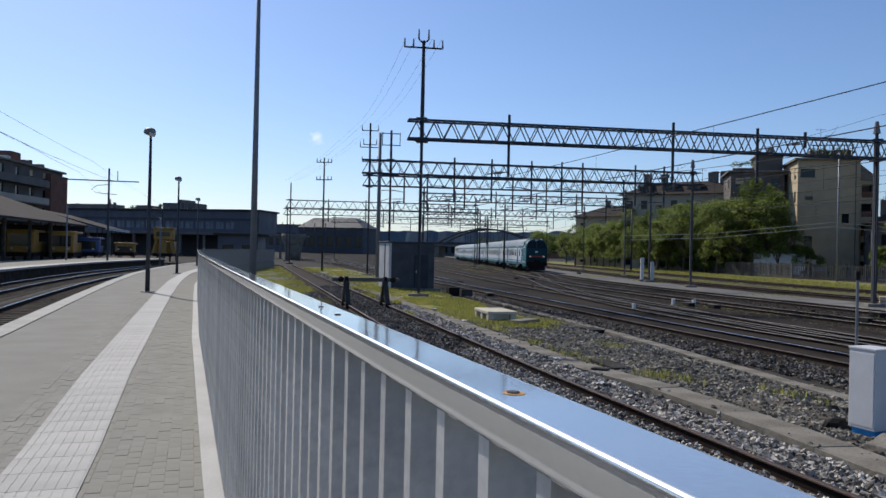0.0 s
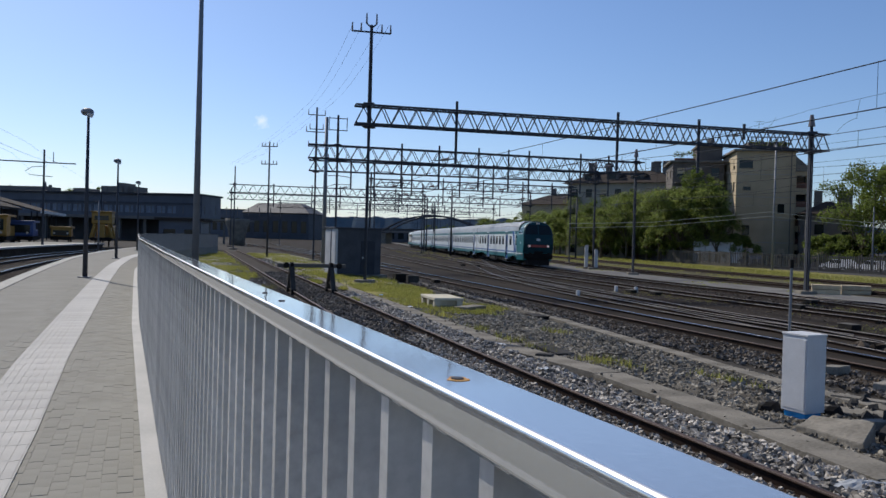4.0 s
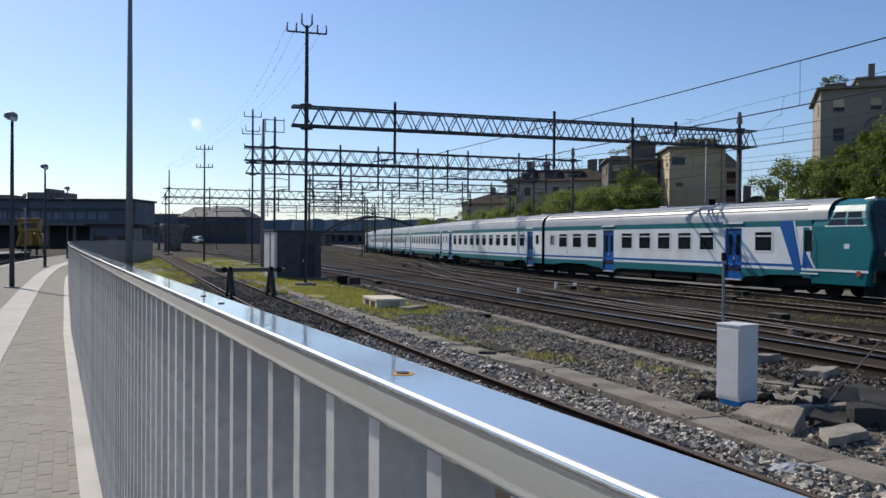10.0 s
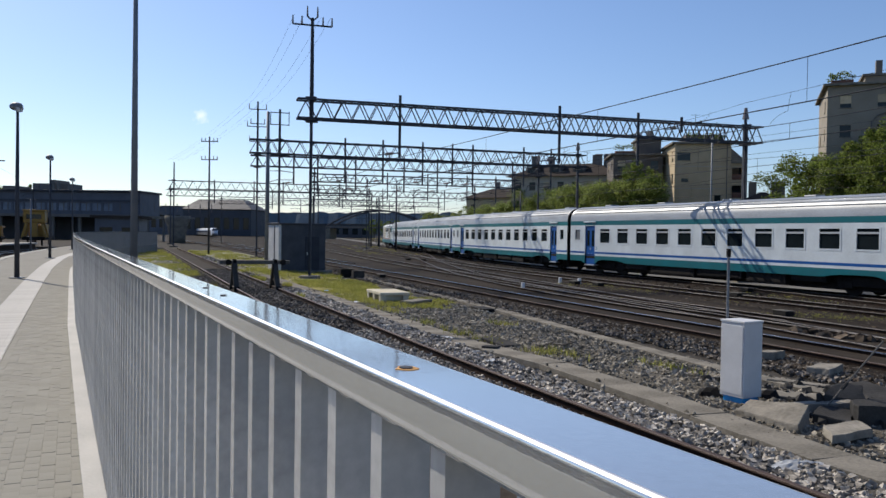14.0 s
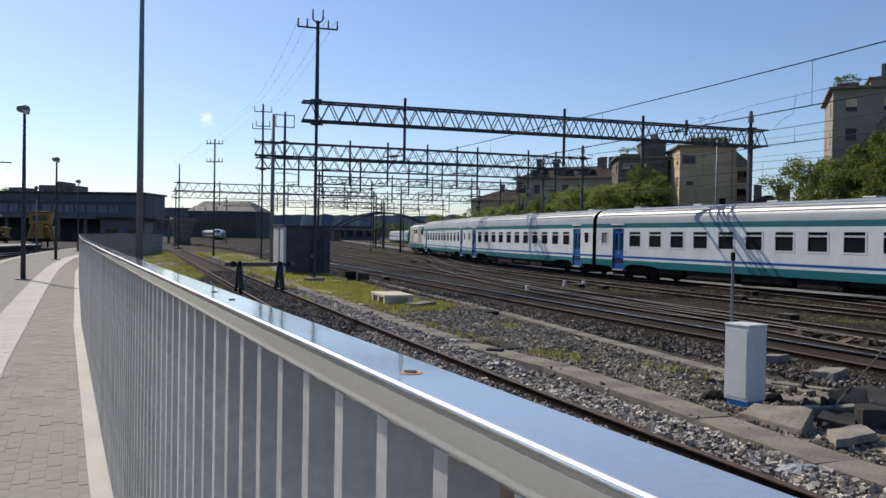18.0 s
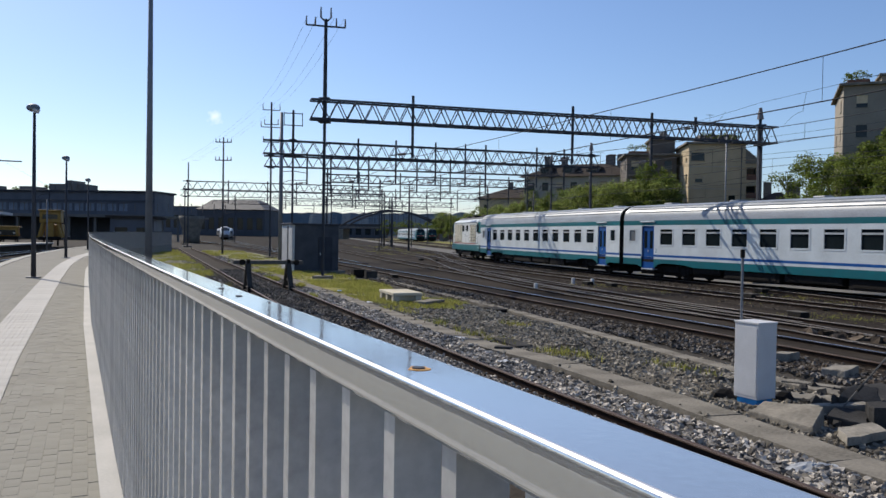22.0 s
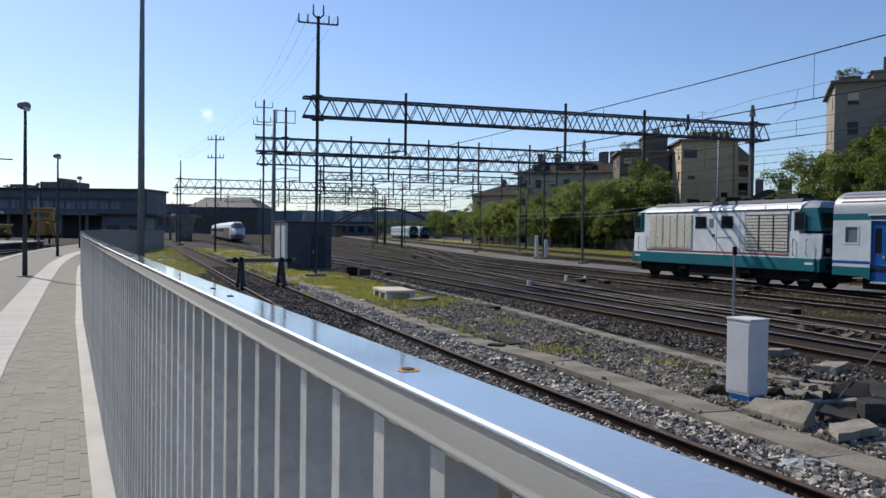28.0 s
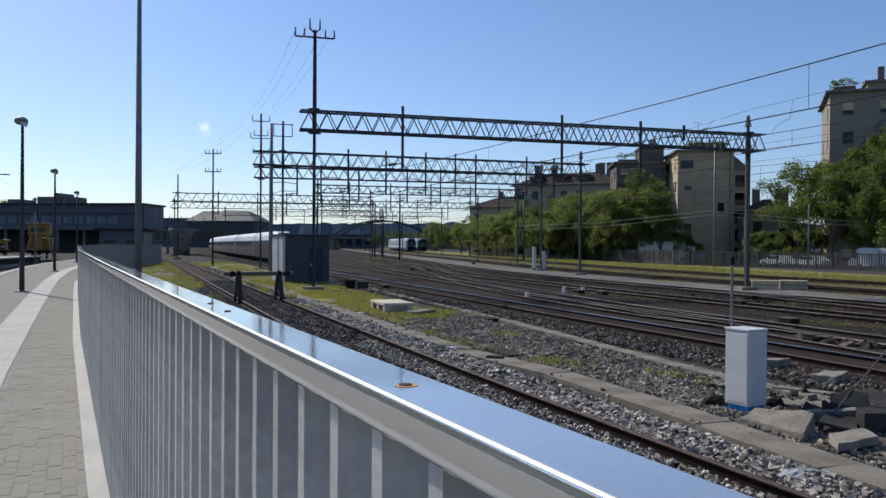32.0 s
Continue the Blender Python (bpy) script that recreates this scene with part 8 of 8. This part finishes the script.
def build_cabinet_corner():
    p = thing("marker_pole", Matrix.Translation((4.14, 11.25, gz(4, 11.2))), "thin grey pole with a small dark lamp on top", "pole")
    part("shaft", rod((0, 0, 0), (0, 0, 2.02), 0.02, n=8), M["mastpale"], p)
    part("lamp", box((-0.028, -0.028, 1.98), (0.028, 0.028, 2.1), bevel=0.01), M["under"], p)
    # a tilted apron slab, broken pieces and an iron bar
    def chunk(corners, lift, thick, m, lab):
        """A broken slab: its top's corners in plan with their heights, and its thickness."""
        cx, cy = sum(c[0] for c in corners) / len(corners), sum(c[1] for c in corners) / len(corners)
        t = thing("rubble_slab", Matrix.Translation((cx, cy, gz(cx, cy) + lift)), lab, "rubble", "rubble beside the cabinet")
        top = []
        n = len(corners)
        for k, (x, y, z) in enumerate(corners):
            x2, y2, z2 = corners[(k + 1) % n]
            for f in (0, 0.33, 0.67):
                w = 0.025 if f else 0.0
                top.append((x + (x2 - x) * f - cx + random.uniform(-w, w), y + (y2 - y) * f - cy + random.uniform(-w, w), z + (z2 - z) * f + random.uniform(-w, w) * 0.3))
        bm = loft(bmesh.new(), [[(x * 1.03, y * 1.03, z - thick) for x, y, z in top], [(x * 1.01, y * 1.01, z - 0.015) for x, y, z in top], [(x * 0.985, y * 0.985, z) for x, y, z in top]])
        part("slab", bm, M[m], t)

    random.seed(77)
    chunk(((3.80, 10.02, 0.03), (4.12, 10.32, 0.10), (4.52, 9.52, 0.20), (4.17, 9.04, 0.06)), 0.02, 0.3, "rubble", "broad tilted concrete slab with a raised end")
    chunk(((4.41, 8.93, 0.10), (4.92, 9.17, 0.11), (4.90, 8.80, 0.10), (4.30, 8.50, 0.09)), 0.02, 0.09, "rubble", "flat broken concrete slab propped on stones")
    chunk(((4.48, 10.05, 0.14), (5.42, 10.32, 0.14), (5.48, 10.16, 0.14), (4.52, 9.93, 0.14)), 0.02, 0.09, "rubble", "narrow broken kerb piece")
    # blocks in dark concrete: the shade on their near faces is in the colour
    chunk(((4.90, 10.12, 0.26), (5.02, 10.30, 0.24), (5.38, 10.62, 0.04), (5.16, 10.30, 0.03)), 0.02, 0.3, "darkslab", "broken slab leaning on its edge, darkened for its shaded faces")
    chunk(((5.02, 10.16, 0.26), (5.46, 10.72, 0.30), (5.92, 10.9, 0.24), (5.72, 10.42, 0.1)), 0.02, 0.4, "darkslab", "broken block of concrete, darkened for its shaded faces")
    chunk(((5.12, 9.5, 0.24), (5.2, 9.85, 0.24), (5.9, 10.1, 0.24), (5.75, 9.6, 0.2)), 0.02, 0.4, "darkslab", "broken block of concrete, darkened for its shaded faces")
    chunk(((4.62, 9.62, 0.09), (4.85, 9.9, 0.15), (5.25, 9.85, 0.1), (5.0, 9.42, 0.04)), 0.02, 0.22, "darkslab", "tilted broken slab, darkened for its shaded faces")
    chunk(((5.75, 11.6, 0.15), (6.5, 11.9, 0.17), (6.9, 11.3, 0.06), (6.2, 11.05, 0.05)), 0.02, 0.18, "darkslab", "tilted broken slab, darkened for its shaded faces")
    chunk(((5.3, 12.6, 0.05), (5.5, 12.75, 0.05), (6.5, 11.8, 0.05), (6.3, 11.65, 0.05)), 0.02, 0.12, "rubble", "narrow broken kerb piece")
    chunk(((4.55, 11.3, 0.03), (4.75, 11.75, 0.03), (5.85, 11.1, 0.03), (5.55, 10.75, 0.03)), 0.02, 0.12, "concrete", "dusty sunken concrete strip")
    chunk(((6.48, 13.76, 0.13), (6.95, 14.25, 0.13), (7.32, 14.15, 0.13), (6.75, 13.5, 0.13)), 0.02, 0.25, "rubble", "low grey concrete block")
    chunk(((6.3, 15.5, 0.15), (6.6, 15.75, 0.15), (6.95, 15.7, 0.15), (6.62, 15.4, 0.15)), 0.02, 0.28, "rubble", "grey concrete block")
    r = thing("iron_bar", Matrix.Translation((4.81, 9.85, gz(4.8, 9.85))), "dull grey iron bar leaning out of the rubble", "bar")
    part("bar", rod((0.0, 0.0, 0.04), (1.05, 0.46, 0.93), 0.012, n=6), M["fencegrey"], r)
    part("clamp", rod((0.36, 0.16, 0.345), (0.44, 0.19, 0.415), 0.022, n=8), M["darkslab"], r)
    k = thing("plastic_sheet", Matrix.Translation((3.48, 7.55, gz(3.5, 7.5) + 0.02)), "crumpled pale plastic sheet lying on the ballast", "plastic sheet")
    vs, fs = [], []
    for i in range(13):
        for j in range(9):
            u, v = i / 12 - 0.5, j / 8 - 0.5
            e = max(0.0, 1 - 4 * (u * u + v * v))
            vs.append((u * 0.55 + v * 0.1, v * 0.3, 0.015 + e * (0.045 + 0.05 * noise.noise((u * 7, v * 7, 2)))))
    fs = [(i * 9 + j, (i + 1) * 9 + j, (i + 1) * 9 + j + 1, i * 9 + j + 1) for i in range(12) for j in range(8)]
    sheet("sheet", vs, fs, M["film"], k)
    b = thing("dark_sack", Matrix.Translation((3.9, 11.2, gz(3.9, 11.2))), "dark crumpled sack beside the cabinet", "sack")
    bm = bmesh.new()
    bmesh.ops.create_icosphere(bm, subdivisions=2, radius=0.16)
    for v in bm.verts:
        v.co = Vector((v.co.x * 1.1, v.co.y, max(-0.03, v.co.z * 0.8))) * (1 + 0.3 * noise.noise(v.co * 9))
    part("sack", bm, M["under"], b)
    copy_thing(b, Matrix.Translation((4.72, 11.15, gz(4.7, 11.1))))


build_cabinet_corner()


# ---- loose stone, grass ----
ROCK = [(sx * 0.66, sy * 0.6, sz * 0.48) for sz in (-1, 1) for sx, sy in ((-1, -1), (1, -1), (1, 1), (-1, 1))]
ROCK_F = [(3, 2, 1, 0), (4, 5, 6, 7), (0, 1, 5, 4), (1, 2, 6, 5), (2, 3, 7, 6), (3, 0, 4, 7)]


def scatter_stones(name, label, spots, lo, hi, material):
    vs, fs = [], []
    for x, y, z in spots:
        i = len(vs)
        s = random.uniform(lo, hi)
        q = Euler((random.uniform(-0.7, 0.7), random.uniform(-0.7, 0.7), random.uniform(0, 6.3))).to_matrix()
        vs += [Vector((x, y, z)) + q @ Vector([c * s * random.uniform(0.55, 1.35) for c in p]) for p in ROCK]
        fs += [tuple(i + k for k in f) for f in ROCK_F]
    tagged(sheet(name, vs, fs, material), label, "ballast", kind="stuff")


def strip_spots(n, d0, d1, o0, o1, dz=0.0, pw=1.0):
    out = []
    for _ in range(n):
        d = d0 + (d1 - d0) * random.random() ** pw
        p = siding(d, random.uniform(o0, o1))
        out.append((p.x, p.y, gz(p.x, p.y) + dz + random.uniform(-0.02, 0.03)))
    return out


random.seed(5)
scatter_stones("ballast_stones", "pale grey ballast stones beside the siding", strip_spots(17000, -22, 8, 0.86, 1.74, 0.008, 1.6) + strip_spots(3200, -22, 6, 1.5, 1.74, 0.03, 1.5) + strip_spots(3500, -36, -22, 0.86, 1.74, 0.008), 0.02, 0.056, M["stone"])
scatter_stones("rusty_ballast_stones", "brown rust-stained ballast stones between the siding's rails", strip_spots(9000, -22, 24, -0.68, 0.68, 0.03, 1.3) + strip_spots(2500, -36, -22, -0.68, 0.68, 0.03) + strip_spots(2500, -4, 20, -1.7, -0.85, 0.0) + strip_spots(3000, -6, 20, 0.86, 1.8, 0.0), 0.022, 0.05, M["sidingstone"])
scatter_stones("ballast_stones", "pale ballast stones heaped against the siding rail", strip_spots(3200, -20, -6, 0.1, 0.66, 0.045, 1.2), 0.014, 0.04, M["stone"])
scatter_stones("loose_gravel", "scattered grey gravel between the cable ducts", strip_spots(27000, -20, 6, 2.3, 5.8, -0.03, 1.25) + strip_spots(130, -20, 8, 1.72, 2.34, 0.035, 1.3)[:60], 0.014, 0.055, M["gravel"])


def track_spots(f, n, s0, s1, o0, o1):
    out = []
    for _ in range(n):
        p = f(random.uniform(s0, s1), random.uniform(o0, o1))
        out.append((p.x, p.y, gz(p.x, p.y) + random.uniform(-0.03, 0.03)))
    return out


scatter_stones("shoulder_stones", "grey ballast stones on the shoulder of the nearest running line", track_spots(TRACKS["a"], 9000, -26, 16, -2.95, -0.95), 0.025, 0.06, M["sidingstone"])
scatter_stones("dark_ballast_stones", "dark brown ballast stones of the running lines", track_spots(TRACKS["a"], 15000, -34, 10, -2.4, 2.2) + track_spots(TRACKS["b"], 9000, -30, 10, -2.3, 2.4) + track_spots(TRACKS["c"], 4000, -24, 8, -2.4, 2.6), 0.03, 0.06, M["brownstone"])


def scatter_grass(name, label, spots, h, material):
    vs, fs = [], []
    for x, y, z in spots:
        for _ in range(6):
            a, l = random.uniform(0, 6.3), h * random.uniform(0.5, 1.3)
            dx, dy = math.cos(a), math.sin(a)
            ox, oy = random.gauss(0, 0.05), random.gauss(0, 0.05)
            i = len(vs)
            lean = random.uniform(0.1, 0.6) * l
            vs += [(x + ox - dy * 0.012, y + oy + dx * 0.012, z), (x + ox + dy * 0.012, y + oy - dx * 0.012, z), (x + ox + dx * lean, y + oy + dy * lean, z + l)]
            fs.append((i, i + 1, i + 2))
    tagged(sheet(name, vs, fs, material), label, "grass", kind="stuff")


def patch_spots(n, d0, d1, o0, o1, thr):
    out = []
    while len(out) < n:
        p = siding(random.uniform(d0, d1), random.uniform(o0, o1))
        if noise.noise((p.x * 0.35, p.y * 0.35, 4)) > thr:
            out.append((p.x, p.y, gz(p.x, p.y) - 0.05))
    return out


def clump_spots(centres, n, r):
    out = []
    for d, o in centres:
        for _ in range(n):
            p = siding(d + random.gauss(0, r * 1.5), o + random.gauss(0, r * 0.7))
            out.append((p.x, p.y, gz(p.x, p.y) - 0.04))
    return out


def turf_patch(d0, d1, o0, o1, label, m="turf"):
    """A thin ragged sheet of turf on the stony ground."""
    nd, no = 60, 14
    vs, fs = [], []
    for i in range(nd + 1):
        for j in range(no + 1):
            p = siding(d0 + (d1 - d0) * i / nd, o0 + (o1 - o0) * j / no)
            e = min(i, nd - i) / 8.0 + noise.noise((p.x * 0.5, p.y * 0.5, 3)) * 1.2
            vs.append((p.x, p.y, gz(p.x, p.y) - 0.05 + min(0.06, 0.05 * (e - (0.35 if o0 > 0 else 1.0)))))
    for i in range(nd):
        for j in range(no):
            a = i * (no + 1) + j
            fs.append((a, a + 1, a + no + 2, a + no + 1))
    tagged(sheet("turf_patch", vs, fs, M[m]), label, "grass", kind="structure")


def gravel_patch(d0, d1, o0, o1, label):
    nd, no = 50, 6
    vs = [(lambda p: (p.x, p.y, gz(p.x, p.y) - 0.012 + 0.02 * noise.noise((p.x * 0.9, p.y * 0.9, 8))))(siding(d0 + (d1 - d0) * i / nd, o0 + (o1 - o0) * j / no)) for i in range(nd + 1) for j in range(no + 1)]
    fs = [(i * (no + 1) + j, i * (no + 1) + j + 1, (i + 1) * (no + 1) + j + 1, (i + 1) * (no + 1) + j) for i in range(nd) for j in range(no)]
    tagged(sheet("gravel_patch", vs, fs, M["path"]), label, "gravel", kind="structure")


gravel_patch(-24, 1.5, 2.3, 5.0, "dusty grey gravel between the cable ducts")
turf_patch(-1, 25, 2.36, 5.3, "yellow-green turf between the cable ducts")
turf_patch(14, 75, -5.0, -1.9, "patchy weeds on pale gravel along the far siding", "weedypale")
turf_patch(20, 75, 2.0, 7.0, "patchy weeds on pale gravel along the far siding", "weedypale")
random.seed(9)
scatter_grass("dry_grass", "yellow-green dry grass between the cable ducts", patch_spots(6200, -0.5, 24, 2.2, 5.8, -0.05) + clump_spots([(random.uniform(-1, 24), random.uniform(2.3, 5.8)) for _ in range(60)], 14, 0.2) + clump_spots(((-6.6, 2.5), (-7.9, 2.6), (-9.6, 3.0), (-9.9, 3.3), (-4.4, 2.5), (-1.6, 2.6), (-11.5, 4.4), (-5.0, 4.4)), 22, 0.22), 0.15, M["grass"])
scatter_grass("weeds", "green weeds along the far siding", patch_spots(2800, 8, 70, -4.0, -1.1, 0.12) + patch_spots(3200, 16, 70, 1.2, 6.0, 0.1) + patch_spots(500, 2, 20, 0.9, 1.7, 0.15), 0.22, M["grass"])
scatter_stones("loose_gravel", "pale loose gravel among the weeds of the far siding", strip_spots(2600, 10, 50, -4.2, -1.2, -0.02) + strip_spots(2600, 12, 50, 1.1, 6.2, -0.02), 0.03, 0.08, M["stone"])
scatter_grass("verge_grass", "yellow-green grass on the verge", [(lambda p: (p.x, p.y, gz(p.x, p.y)))(line(random.uniform(-10, 130), random.uniform(19.6, 27))[0]) for _ in range(6000)], 0.3, M["grass"])



def field_weeds(n, s0, s1, o0, o1, thr):
    out = []
    while len(out) < n:
        p = line(random.uniform(s0, s1), random.uniform(o0, o1))[0]
        if noise.noise((p.x * 0.3, p.y * 0.3, 11)) > thr:
            out.append((p.x, p.y, gz(p.x, p.y) - 0.03))
    return out


YARD_CLUMPS = ((11.3, 25.4), (11.9, 25.1), (12.6, 24.7), (13.1, 24.3), (-6.1, 153.4), (7.2, 39.9), (8.0, 38.7), (9.4, 36.6), (10.1, 35.2))
scatter_grass("track_weeds", "low weeds between the running lines", [(x + random.gauss(0, 0.9), y + random.gauss(0, 0.5), gz(x, y) - 0.03) for x, y in YARD_CLUMPS for _ in range(60)] + field_weeds(420, -34, 20, -15, -2, 0.32) + field_weeds(500, -30, 60, 2.0, 7.0, 0.2) + field_weeds(2600, -30, 90, 10.6, 15.8, -0.05) + field_weeds(700, 60, 130, -9.0, -1.5, 0.1), 0.12, M["grass"])
scatter_stones("track_debris", "dark lumps of old ballast between the running lines", track_spots(lambda s, o: line(s, o)[0], 260, -34, 30, -14, -2.5), 0.06, 0.15, M["brownstone"])
scatter_stones("spoil_lumps", "row of dark spoil lumps beside the rail", [(9.27 + (1.37) * u + random.uniform(-0.25, 0.25), 20.62 + (-2.12) * u + random.uniform(-0.25, 0.25), -0.36) for u in [random.random() for _ in range(60)]], 0.09, 0.2, M["brownstone"])
scatter_stones("rubble_bits", "broken concrete bits among the rubble", [(lambda x, y: (x, y, gz(x, y) + 0.02))(random.uniform(4.3, 6.9), random.uniform(9.2, 12.6)) for _ in range(150)], 0.035, 0.11, M["darkslab"])
scatter_stones("old_gravel", "grey-brown stones lying between the tracks", track_spots(lambda s, o: line(s, o)[0], 17000, -36, 34, -17.2, 1.4), 0.025, 0.065, M["fieldstone"])
# ---- paving of the platform ----
TACT = [Vector(p) for p in ((1.231, -4.77), (-1.15, 0.3), (-3.55, 5.41), (-5.16, 8.71), (-9.0, 16.9), (-11.85, 23.0), (-16.1, 32.3), (-20.2, 42.0), (-24.2, 53.0), (-28.0, 65.0))]


def build_tactile():
    t = thing("tactile_strip", Matrix(), "pale ribbed tactile guide strip on the platform", "paving", kind="structure")
    bm = add_box(bmesh.new(), (-0.262, -0.197, -0.02), (0.262, 0.197, 0.004))
    for i in range(8):
        add_box(bm, (-0.245 + i * 0.066, -0.197, 0.004), (-0.213 + i * 0.066, 0.197, 0.0065))
    me = mesh_of(bm, "tactile_slab", M["tactile"])
    d = 0.3
    while d < 39.6:
        p, h = mid(TACT, d)
        share("tactile_slab", me, t, Matrix.Translation((p.x, p.y, PZ)) @ Matrix.Rotation(math.atan2(-h.x, h.y), 4, "Z"))
        d += 0.4
    rest = [mid(TACT, 39.6 + i * 3)[0] for i in range(13)]
    part("slab_run", ribbon(bmesh.new(), shifted(rest, -0.262), shifted(rest, 0.262), PZ - 0.03, PZ + 0.004), M["tactile"], t)


build_tactile()


def build_pavers():
    """Blocks laid lengthwise between the strip and the fence, in broken courses."""
    me = mesh_of(add_box(bmesh.new(), (-0.0435, -0.0785, -0.03), (0.0435, 0.0785, 0.0), bevel=0.0025), "paving_block", M["paver"])
    vs, fs, near = [], [], []
    a = radians(25.3)
    ux, uy = Vector((math.cos(a), math.sin(a))), Vector((-math.sin(a), math.cos(a)))
    o = Vector((0.28, 0.0))
    for i in range(-46, -1):
        for j in range(-34, 150):
            p = o + ux * (i * 0.09) + uy * (j * 0.16 + (0.08 if i % 2 else 0))
            off = i * 0.09
            if off > -0.16 or off < -1.72 or p.y < -5.4:
                continue
            near.append((p, off, j))
    near.sort(key=lambda v: (v[0] - Vector((-2.6, 4.6))).length)
    m = Matrix.Rotation(a, 4, "Z")
    for k, (p, off, j) in enumerate(near):
        z = PZ - 0.006 + random.uniform(-0.002, 0.002)
        if k < 300:
            share("paving_block", me, platform, Matrix.Translation((p.x, p.y, z)) @ m)
        elif p.y < 24:
            c = [p + ux * sx * 0.0435 + uy * sy * 0.0785 for sx, sy in ((-1, -1), (1, -1), (1, 1), (-1, 1))]
            i = len(vs)
            vs += [(q.x, q.y, z - 0.02) for q in c] + [(q.x, q.y, z) for q in c]
            fs += [(i + 4, i + 5, i + 6, i + 7), (i, i + 1, i + 5, i + 4), (i + 1, i + 2, i + 6, i + 5), (i + 2, i + 3, i + 7, i + 6), (i + 3, i, i + 4, i + 7)]
    tagged(sheet("paving_block_field", vs, fs, M["paverfield"], platform), kind="stuff")


M["paverfield"] = island(mat("paving_block_field", (0.29, 0.278, 0.238), (0.255, 0.244, 0.208), 3.0, 0.9, fine=60, bump=0.1, spec=0.08), 0.04)
build_pavers()


def motions():
    key_train()
    key_express()


motions()
